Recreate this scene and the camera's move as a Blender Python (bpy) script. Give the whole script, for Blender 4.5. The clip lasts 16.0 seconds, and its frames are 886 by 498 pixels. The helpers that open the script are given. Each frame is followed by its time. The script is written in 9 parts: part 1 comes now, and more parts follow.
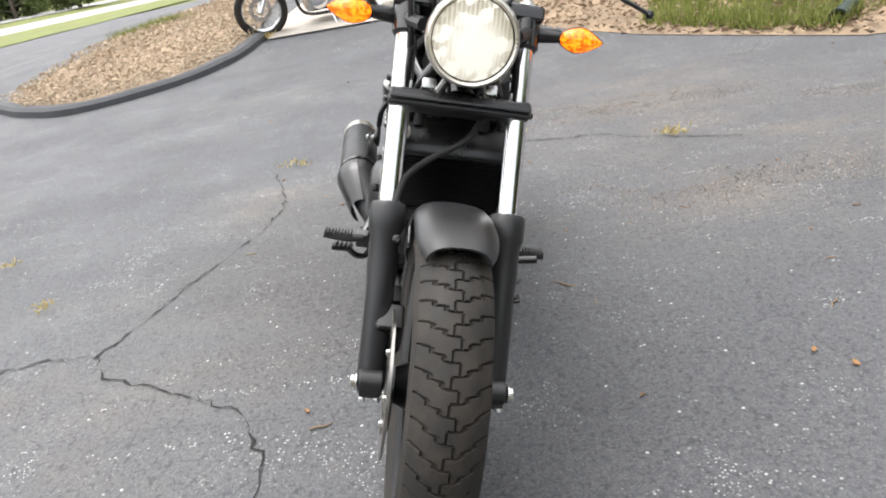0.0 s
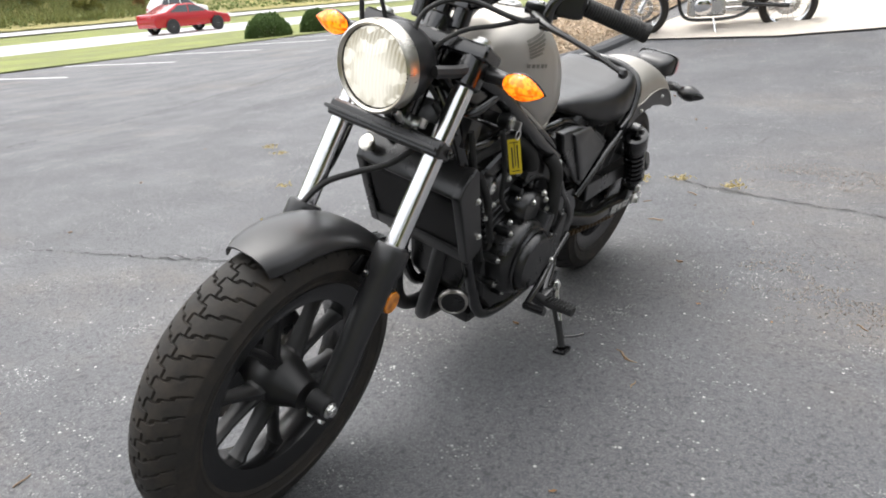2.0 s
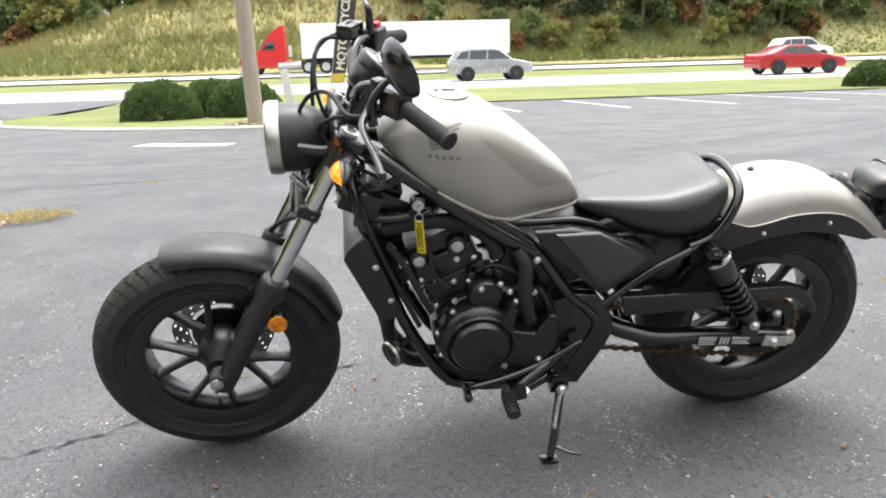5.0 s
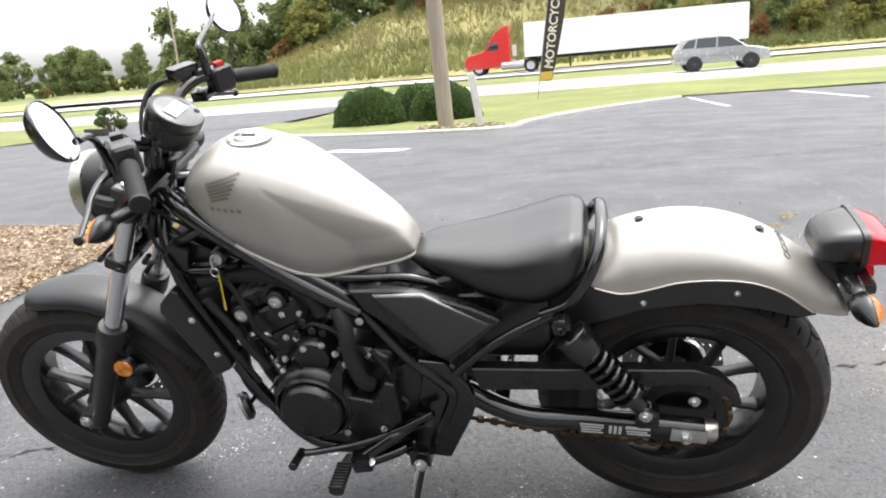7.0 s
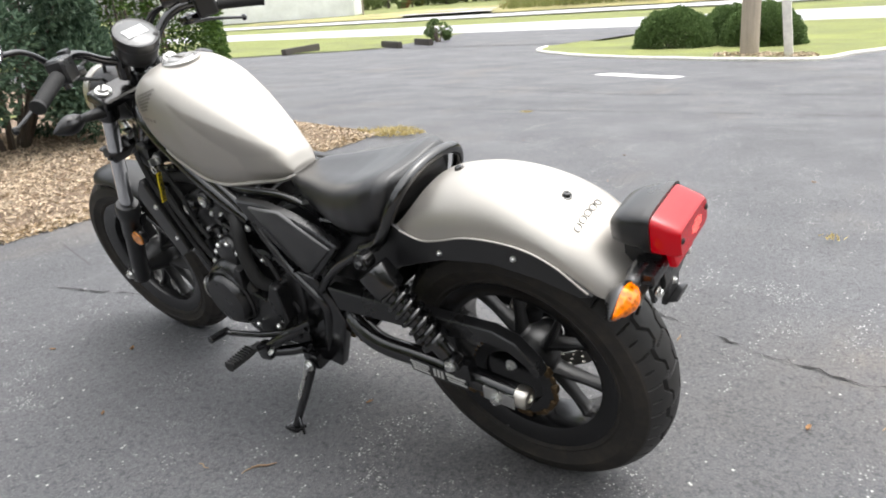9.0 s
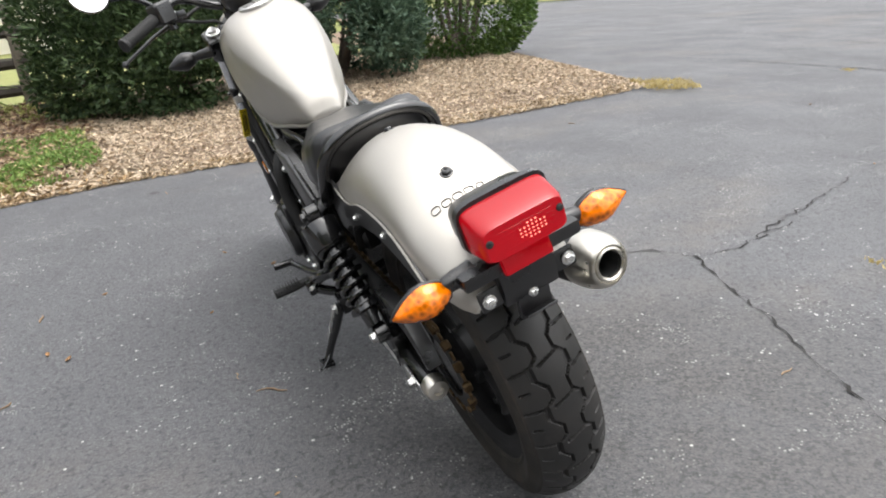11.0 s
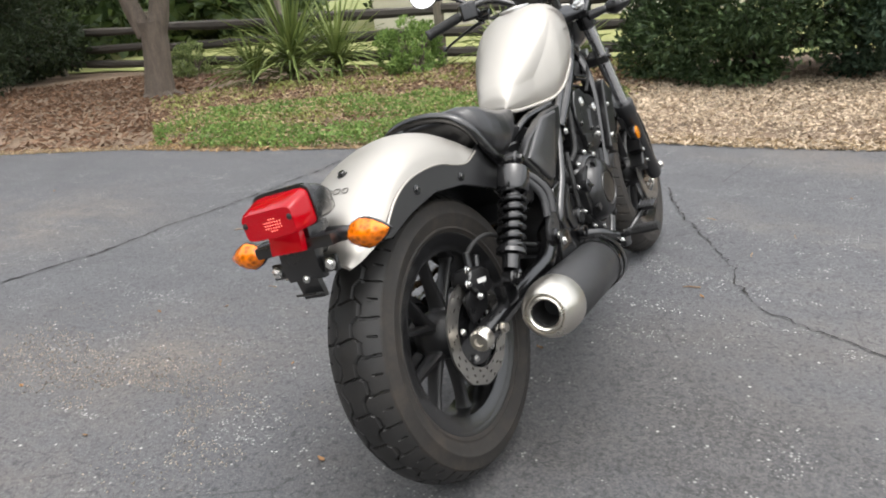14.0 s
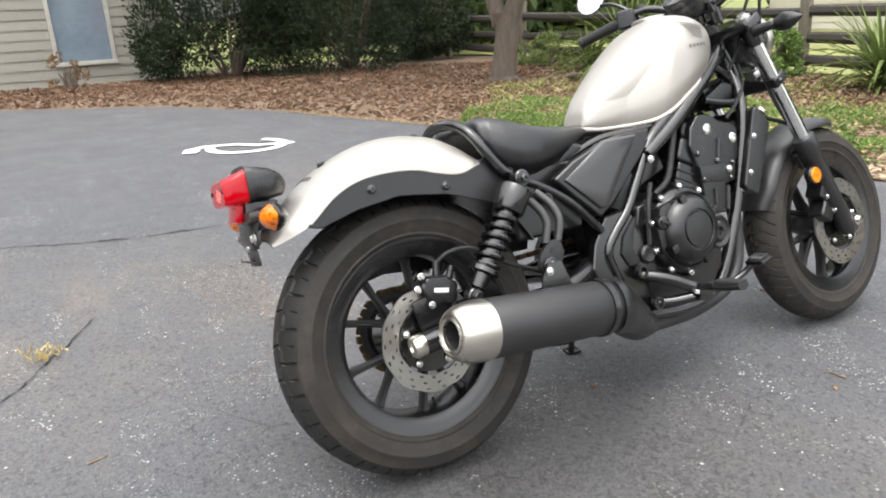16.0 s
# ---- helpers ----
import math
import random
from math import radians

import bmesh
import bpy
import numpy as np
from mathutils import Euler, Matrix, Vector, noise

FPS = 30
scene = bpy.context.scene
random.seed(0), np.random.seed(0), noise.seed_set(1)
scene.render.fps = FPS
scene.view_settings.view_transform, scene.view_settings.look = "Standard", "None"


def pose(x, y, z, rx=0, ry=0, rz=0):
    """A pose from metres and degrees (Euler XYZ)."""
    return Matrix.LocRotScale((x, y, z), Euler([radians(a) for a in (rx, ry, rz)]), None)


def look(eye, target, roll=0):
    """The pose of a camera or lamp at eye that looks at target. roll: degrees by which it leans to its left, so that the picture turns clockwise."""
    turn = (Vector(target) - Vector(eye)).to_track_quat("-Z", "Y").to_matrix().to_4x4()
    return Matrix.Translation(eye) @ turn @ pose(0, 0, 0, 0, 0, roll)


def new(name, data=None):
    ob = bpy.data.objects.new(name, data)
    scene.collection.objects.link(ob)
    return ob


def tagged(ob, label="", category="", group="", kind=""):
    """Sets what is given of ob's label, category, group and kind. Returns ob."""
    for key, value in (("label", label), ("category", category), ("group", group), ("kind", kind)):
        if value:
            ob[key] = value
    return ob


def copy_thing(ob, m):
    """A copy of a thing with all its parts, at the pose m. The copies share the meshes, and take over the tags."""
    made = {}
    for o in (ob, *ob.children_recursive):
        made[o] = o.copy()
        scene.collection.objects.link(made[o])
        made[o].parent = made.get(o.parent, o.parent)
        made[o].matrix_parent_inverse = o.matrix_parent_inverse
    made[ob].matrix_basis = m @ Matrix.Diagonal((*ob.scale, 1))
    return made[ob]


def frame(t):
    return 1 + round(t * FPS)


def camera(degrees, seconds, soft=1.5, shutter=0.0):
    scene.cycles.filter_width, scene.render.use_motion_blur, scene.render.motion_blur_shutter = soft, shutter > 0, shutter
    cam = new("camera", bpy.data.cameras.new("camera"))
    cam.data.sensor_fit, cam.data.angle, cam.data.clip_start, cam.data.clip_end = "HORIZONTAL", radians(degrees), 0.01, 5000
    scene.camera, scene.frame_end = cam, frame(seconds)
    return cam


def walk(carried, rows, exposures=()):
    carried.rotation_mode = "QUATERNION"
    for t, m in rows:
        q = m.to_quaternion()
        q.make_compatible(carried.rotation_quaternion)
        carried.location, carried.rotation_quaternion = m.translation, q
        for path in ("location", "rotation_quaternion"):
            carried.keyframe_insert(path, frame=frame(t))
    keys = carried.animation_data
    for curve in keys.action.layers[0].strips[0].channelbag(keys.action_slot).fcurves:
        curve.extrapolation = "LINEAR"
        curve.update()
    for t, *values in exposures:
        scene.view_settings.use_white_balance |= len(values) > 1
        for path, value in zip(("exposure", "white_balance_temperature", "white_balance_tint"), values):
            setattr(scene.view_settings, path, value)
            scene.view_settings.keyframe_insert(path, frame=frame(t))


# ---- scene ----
cam = camera(64.43, 16.0, 1.9)
EXPOSURES = [(0.0, 1.58), (0.5, 1.5), (1.5, 1.48), (2.5, 1.56), (4.0, 1.66), (5.5, 1.78), (8.0, 1.68), (8.5, 1.65), (11.0, 1.45), (12.5, 1.42), (14.0, 1.38), (15.0, 1.46), (16.0, 1.66)]
PATH = [
    (0.00, pose(1.7796, 0.2089, 1.0327, 65.923, 8.788, 89.796)),
    (0.50, pose(1.7151, 0.4336, 0.9807, 66.646, 7.496, 97.695)),
    (1.00, pose(1.6342, 0.6536, 0.9852, 66.647, 6.662, 104.881)),
    (1.50, pose(1.5794, 0.8830, 0.9889, 67.796, 6.343, 114.721)),
    (2.00, pose(1.4842, 1.0723, 0.9887, 69.398, 3.832, 125.491)),
    (2.50, pose(1.2717, 1.2457, 0.9850, 71.951, 2.009, 134.739)),
    (3.00, pose(1.1144, 1.4250, 0.9884, 73.559, 2.762, 142.531)),
    (3.20, pose(1.0672, 1.4970, 1.0000, 74.565, 2.235, 147.335)),
    (3.70, pose(0.8886, 1.6564, 0.9950, 74.890, 3.448, 153.561)),
    (4.25, pose(0.6790, 1.7865, 1.0021, 75.156, 2.789, 162.225)),
    (4.80, pose(0.4501, 1.8509, 1.0126, 74.999, 1.832, 169.951)),
    (5.30, pose(0.2263, 1.8284, 1.0600, 73.723, 1.055, 175.605)),
    (5.50, pose(0.1421, 1.7991, 1.0450, 74.359, 0.787, 177.188)),
    (6.00, pose(-0.0883, 1.7014, 1.0481, 75.096, 1.347, -179.670)),
    (6.50, pose(-0.3329, 1.6535, 1.0449, 75.530, 3.849, -175.469)),
    (7.00, pose(-0.5342, 1.6139, 1.0656, 75.127, 4.719, -169.233)),
    (7.50, pose(-0.7552, 1.4946, 1.0527, 74.865, 1.773, -165.436)),
    (8.00, pose(-0.9695, 1.3914, 1.0364, 73.130, 1.768, -162.232)),
    (8.50, pose(-1.2307, 1.3464, 1.0393, 71.901, 2.752, -151.449)),
    (8.70, pose(-1.2993, 1.3200, 1.0421, 71.196, 3.017, -148.652)),
    (9.20, pose(-1.5308, 1.2281, 1.0259, 70.648, 4.287, -138.540)),
    (9.75, pose(-1.6884, 1.0751, 1.0039, 69.809, 5.258, -131.435)),
    (10.30, pose(-1.7839, 0.8832, 0.9852, 69.137, 5.653, -124.862)),
    (10.80, pose(-1.8256, 0.6965, 0.9918, 68.663, 4.761, -117.702)),
    (11.00, pose(-1.8251, 0.6032, 0.9852, 68.544, 4.814, -114.243)),
    (11.50, pose(-1.8268, 0.4014, 1.0018, 68.473, 4.051, -104.247)),
    (12.00, pose(-1.8894, 0.2331, 1.0053, 69.578, 5.687, -94.602)),
    (12.50, pose(-1.9584, 0.0478, 1.0283, 70.016, 5.229, -84.609)),
    (13.00, pose(-1.8987, -0.1759, 1.0020, 71.068, 4.636, -77.083)),
    (13.50, pose(-1.9013, -0.3980, 0.9912, 69.931, 4.762, -69.927)),
    (14.00, pose(-1.9130, -0.6495, 1.0194, 69.809, 4.429, -60.767)),
    (14.50, pose(-1.8032, -0.7933, 0.9890, 70.353, 4.247, -53.953)),
    (15.00, pose(-1.6366, -0.9278, 0.9957, 70.380, 3.344, -46.789)),
    (15.50, pose(-1.4939, -1.0956, 0.9998, 71.405, 1.179, -38.910)),
    (16.00, pose(-1.3541, -1.2321, 1.0034, 71.202, 2.595, -29.557)),
]
walk(cam, PATH, EXPOSURES)

# ---- world and sun: bright overcast ----
world = bpy.data.worlds.new("world")
scene.world = world
world.use_nodes = True
wn, wl = world.node_tree.nodes, world.node_tree.links
wn.clear()
sky = wn.new("ShaderNodeTexSky")
sky.sky_type = "NISHITA"
sky.sun_disc = False
sky.sun_elevation = radians(76)
sky.sun_rotation = radians(212)
sky.dust_density = 4.0
sky.ozone_density = 1.0
pale = wn.new("ShaderNodeHueSaturation")
pale.inputs["Saturation"].default_value = 0.18
back = wn.new("ShaderNodeBackground")
back.inputs["Strength"].default_value = 0.15
outw = wn.new("ShaderNodeOutputWorld")
wl.new(sky.outputs[0], pale.inputs["Color"])
wl.new(pale.outputs[0], back.inputs["Color"])
wl.new(back.outputs[0], outw.inputs["Surface"])
sun_data = bpy.data.lights.new("sun", "SUN")
sun_data.energy = 0.8
sun_data.angle = radians(110)
sun_data.color = (1.0, 0.97, 0.92)
sun = new("sun", sun_data)
sun.matrix_world = look((-1.0, -1.6, 8.4), (0, 0, 0))


# ---- building helpers ----
class Geo:
    """Loose mesh pieces gathered into one mesh."""

    def __init__(self):
        self.v, self.f = [], []

    def add(self, verts, faces):
        n = len(self.v)
        self.v.extend(tuple(p) for p in verts)
        self.f.extend(tuple(i + n for i in q) for q in faces)
        return self

    def join(self, other, m=None):
        return self.add([m @ Vector(p) for p in other.v] if m else other.v, other.f)

    def moved(self, m):
        self.v = [tuple(m @ Vector(p)) for p in self.v]
        return self

    def mirror(self):
        """Adds the other side, across y = 0."""
        n = len(self.v)
        self.v += [(x, -y, z) for x, y, z in self.v]
        self.f += [tuple(i + n for i in reversed(q)) for q in self.f]
        return self


def mesh_of(geo, name, mat, sharp=38):
    me = bpy.data.meshes.new(name)
    me.from_pydata(geo.v, [], geo.f)
    me.polygons.foreach_set("use_smooth", [True] * len(me.polygons))
    me.set_sharp_from_angle(angle=radians(sharp))
    if mat:
        me.materials.append(mat)
    me.update()
    return me


def part(name, geo, mat, parent, label="", sharp=38):
    ob = new(name, mesh_of(geo, name, mat, sharp))
    ob.parent = parent
    if label:
        ob["label"] = label
    return ob


def thing(name, label, category, m=None, group="", kind=""):
    ob = new(name)
    ob.empty_display_size = 0.1
    if m is not None:
        ob.matrix_world = m
    return tagged(ob, label, category, group, kind)


def solid(name, geo, mat, label, category="", m=None, group="", kind="", sharp=38):
    ob = new(name, mesh_of(geo, name, mat, sharp))
    if m is not None:
        ob.matrix_world = m
    return tagged(ob, label, category, group, kind)


def spline(pts, n=6):
    pts = [Vector(p) for p in pts]
    if len(pts) < 3:
        return pts
    ext = [2 * pts[0] - pts[1]] + pts + [2 * pts[-1] - pts[-2]]
    out = []
    for a, b, c, d in zip(ext, ext[1:], ext[2:], ext[3:]):
        for k in range(n):
            t = k / n
            out.append(0.5 * (2 * b + (c - a) * t + (2 * a - 5 * b + 4 * c - d) * t * t + (3 * b - a - 3 * c + d) * t ** 3))
    return out + [pts[-1]]


def tube(pts, r, seg=10, smooth=True, n=6, squash=1.0):
    """A round bar along a line of points; r is one radius or one for each point given."""
    rr = r if isinstance(r, (list, tuple)) else [r] * len(pts)
    line = spline(pts, n) if smooth and len(pts) > 2 else [Vector(p) for p in pts]
    m = len(line)
    rad = [float(np.interp(i * (len(rr) - 1) / max(1, m - 1), range(len(rr)), rr)) for i in range(m)]
    t0 = (line[1] - line[0]).normalized()
    u = t0.orthogonal().normalized()
    if abs(t0.z) < 0.9:
        u = (Vector((0, 0, 1)) - t0 * t0.z).normalized()
    g, rings = Geo(), []
    for i, p in enumerate(line):
        t = (line[min(i + 1, m - 1)] - line[max(i - 1, 0)]).normalized()
        u = (u - t * u.dot(t)).normalized()
        w = t.cross(u)
        rings.append([p + rad[i] * (math.cos(2 * math.pi * k / seg) * u * squash + math.sin(2 * math.pi * k / seg) * w) for k in range(seg)])
    g.add([q for ring in rings for q in ring],
          [(i * seg + k, i * seg + (k + 1) % seg, (i + 1) * seg + (k + 1) % seg, (i + 1) * seg + k) for i in range(m - 1) for k in range(seg)]
          + [tuple(reversed(range(seg))), tuple(range((m - 1) * seg, m * seg))])
    return g


def lathe(profile, p, axis, seg=32, closed=False):
    """Turns (radius, height) points round an axis through p."""
    axis = Vector(axis).normalized()
    u = axis.orthogonal().normalized()
    w = axis.cross(u)
    p = Vector(p)
    g, n = Geo(), len(profile)
    g.add([p + axis * h + r * (math.cos(2 * math.pi * k / seg) * u + math.sin(2 * math.pi * k / seg) * w) for k in range(seg) for r, h in profile], [])
    for k in range(seg):
        a, b = k * n, (k + 1) % seg * n
        for i in range(n if closed else n - 1):
            j = (i + 1) % n
            g.f.append((a + i, b + i, b + j, a + j))
    if not closed:
        for i in (0, n - 1):
            if profile[i][0] > 1e-4:
                ring = [k * n + i for k in range(seg)]
                g.f.append(tuple(ring if i else reversed(ring)))
    return g


def rod(a, b, r, r2=None, seg=12, bevel=0.15):
    a, b = Vector(a), Vector(b)
    h, r2 = (b - a).length, r if r2 is None else r2
    c = min(bevel * min(r, r2), h * 0.3)
    return lathe([(r - c, 0), (r, c), (r2, h - c), (r2 - c, h)], a, b - a, seg)


def of_bmesh(bm, bevel=0.0, segments=2, angle=30):
    if bevel:
        edges = [e for e in bm.edges if len(e.link_faces) == 2 and e.calc_face_angle(0) > radians(angle)]
        bmesh.ops.bevel(bm, geom=edges, offset=bevel, segments=segments, profile=0.7, affect="EDGES", clamp_overlap=True)
    bm.verts.index_update()
    g = Geo()
    g.add([v.co[:] for v in bm.verts], [[v.index for v in f.verts] for f in bm.faces])
    bm.free()
    return g


def box(size, m=None, bevel=0.004, segments=2):
    bm = bmesh.new()
    bmesh.ops.create_cube(bm, size=1.0)
    bmesh.ops.scale(bm, vec=size, verts=bm.verts)
    g = of_bmesh(bm, bevel, segments)
    return g.moved(m) if m is not None else g


def prism(outline, y0, y1, bevel=0.004, segments=2):
    """A plate with the (x, z) outline between y0 and y1."""
    bm = bmesh.new()
    a = [bm.verts.new((x, y0, z)) for x, z in outline]
    b = [bm.verts.new((x, y1, z)) for x, z in outline]
    bm.faces.new(a)
    bm.faces.new(list(reversed(b)))
    for i in range(len(a)):
        j = (i + 1) % len(a)
        bm.faces.new((a[j], a[i], b[i], b[j]))
    bmesh.ops.recalc_face_normals(bm, faces=bm.faces)
    return of_bmesh(bm, bevel, segments)


def loft(rings, closed=True, caps=True):
    g, n = Geo(), len(rings[0])
    g.add([p for ring in rings for p in ring], [])
    for i in range(len(rings) - 1):
        for k in range(n if closed else n - 1):
            j = (k + 1) % n
            g.f.append((i * n + k, i * n + j, (i + 1) * n + j, (i + 1) * n + k))
    if caps and closed:
        g.f += [tuple(reversed(range(n))), tuple(range((len(rings) - 1) * n, len(rings) * n))]
    return g


def bolt(p, axis, r=0.007, h=0.006):
    """A flanged hexagon screw head."""
    axis = Vector(axis).normalized()
    g = lathe([(r * 1.35, -0.001), (r * 1.35, 0.0015), (r * 1.1, 0.0022)], p, axis, 14)
    g.join(lathe([(r, 0.0015), (r, h * 0.8), (r * 0.8, h), (r * 0.35, h), (r * 0.3, h * 0.5)], p, axis, 6))
    return g


def cards(centres, sizes, aim=None, aspect=2.0, fold=0.25, rng=None, up=0.0):
    """Many small folded leaves, four triangles each."""
    rng = rng or np.random.default_rng(1)
    c = np.asarray(centres, float)
    n = len(c)
    d = rng.normal(size=(n, 3)) if aim is None else np.asarray(aim, float) + 0.5 * rng.normal(size=(n, 3))
    d[:, 2] += up
    d /= np.linalg.norm(d, axis=1)[:, None]
    s = np.cross(d, rng.normal(size=(n, 3)))
    s /= np.linalg.norm(s, axis=1)[:, None] + 1e-9
    nn = np.cross(d, s)
    L = np.asarray(sizes, float)[:, None] * np.ones((n, 1))
    wd = L / aspect / 2
    tips = [c - d * L / 2, c + s * wd + nn * wd * fold, c + d * L / 2, c - s * wd + nn * wd * fold]
    g = Geo()
    g.v = [tuple(p) for p in np.stack(tips, 1).reshape(-1, 3)]
    g.f = [(4 * i, 4 * i + 1, 4 * i + 2) for i in range(n)] + [(4 * i, 4 * i + 2, 4 * i + 3) for i in range(n)]
    return g


# ---- materials ----
def nodes_of(name):
    mat = bpy.data.materials.new(name)
    mat.use_nodes = True
    nt = mat.node_tree
    return mat, nt.nodes, nt.links, nt.nodes["Principled BSDF"]


def ramp(nd, lk, src, stops):
    r = nd.new("ShaderNodeValToRGB")
    while len(r.color_ramp.elements) < len(stops):
        r.color_ramp.elements.new(0.5)
    for e, (p, c) in zip(r.color_ramp.elements, stops):
        e.position = p
        e.color = (*c, 1) if isinstance(c, tuple) else (c, c, c, 1)
    lk.new(src, r.inputs[0])
    return r.outputs[0]


def noise_of(nd, lk, scale, detail=4, rough=0.6, space="Object", stretch=None):
    tc = nd.new("ShaderNodeTexCoord")
    mp = nd.new("ShaderNodeMapping")
    if stretch:
        mp.inputs["Scale"].default_value = stretch
    t = nd.new("ShaderNodeTexNoise")
    t.inputs["Scale"].default_value, t.inputs["Detail"].default_value, t.inputs["Roughness"].default_value = scale, detail, rough
    lk.new(tc.outputs[space], mp.inputs[0])
    lk.new(mp.outputs[0], t.inputs["Vector"])
    return t.outputs["Fac"]


def mixed(nd, lk, fac, a, b, mode="MIX"):
    m = nd.new("ShaderNodeMix")
    m.data_type, m.blend_type = "RGBA", mode
    for sock, val in ((m.inputs[0], fac), (m.inputs[6], a), (m.inputs[7], b)):
        if hasattr(val, "is_linked"):
            lk.new(val, sock)
        elif isinstance(val, (int, float)):
            sock.default_value = val
        else:
            sock.default_value = (*val, 1)
    return m.outputs[2]


def surface(name, base, rough=0.5, metal=0.0, vary=0.18, scale=9.0, fine=160.0, bump=0.08, dist=0.001, dust=0.0, dust_colour=(0.3, 0.27, 0.23),
            coat=0.0, stretch=None, spec=0.5, island=0.0, each=0.0):
    """A worn surface: broad and fine changes of colour and gloss, with a little relief."""
    mat, nd, lk, bs = nodes_of(name)
    lo = tuple(c * (1 - vary) for c in base)
    hi = tuple(min(1, c * (1 + vary)) for c in base)
    big = noise_of(nd, lk, scale, 5, 0.6, stretch=stretch)
    small = noise_of(nd, lk, fine, 3, 0.6, stretch=stretch)
    col = ramp(nd, lk, big, [(0.3, lo), (0.7, hi)])
    col = mixed(nd, lk, 0.35, col, ramp(nd, lk, small, [(0.3, lo), (0.7, hi)]))
    if island or each:
        src = nd.new("ShaderNodeNewGeometry").outputs["Random Per Island"] if island else nd.new("ShaderNodeObjectInfo").outputs["Random"]
        k = island or each
        col = mixed(nd, lk, 1.0, col, ramp(nd, lk, src, [(0.0, 1 - k), (1.0, 1.0)]), "MULTIPLY")
    if dust:
        spots = ramp(nd, lk, noise_of(nd, lk, scale * 2.3, 6, 0.7), [(0.45, 0.0), (0.75, dust)])
        col = mixed(nd, lk, spots, col, dust_colour)
    lk.new(col, bs.inputs["Base Color"])
    rr = ramp(nd, lk, big, [(0.25, max(0.02, rough * 0.8)), (0.75, min(1, rough * 1.2))])
    lk.new(rr, bs.inputs["Roughness"])
    bs.inputs["Metallic"].default_value = metal
    bs.inputs["Specular IOR Level"].default_value = spec
    bs.inputs["Coat Weight"].default_value = coat
    if bump:
        b = nd.new("ShaderNodeBump")
        b.inputs["Strength"].default_value, b.inputs["Distance"].default_value = bump, dist
        lk.new(small, b.inputs["Height"])
        lk.new(b.outputs[0], bs.inputs["Normal"])
    return mat


def foliage(name, dark, light, rough=0.55, thin=0.25):
    mat, nd, lk, bs = nodes_of(name)
    rnd = nd.new("ShaderNodeNewGeometry").outputs["Random Per Island"]
    mid = tuple((a + b) / 2 for a, b in zip(dark, light))
    col = ramp(nd, lk, rnd, [(0.0, dark), (0.6, mid), (1.0, light)])
    col = mixed(nd, lk, ramp(nd, lk, noise_of(nd, lk, 1.7), [(0.35, 0.0), (0.7, 0.6)]), col, dark)
    lk.new(col, bs.inputs["Base Color"])
    bs.inputs["Roughness"].default_value = rough
    bs.inputs["Specular IOR Level"].default_value = 0.3
    tr = nd.new("ShaderNodeBsdfTranslucent")
    lk.new(col, tr.inputs["Color"])
    mx = nd.new("ShaderNodeMixShader")
    mx.inputs[0].default_value = thin
    lk.new(bs.outputs[0], mx.inputs[1])
    lk.new(tr.outputs[0], mx.inputs[2])
    lk.new(mx.outputs[0], nd["Material Output"].inputs["Surface"])
    return mat


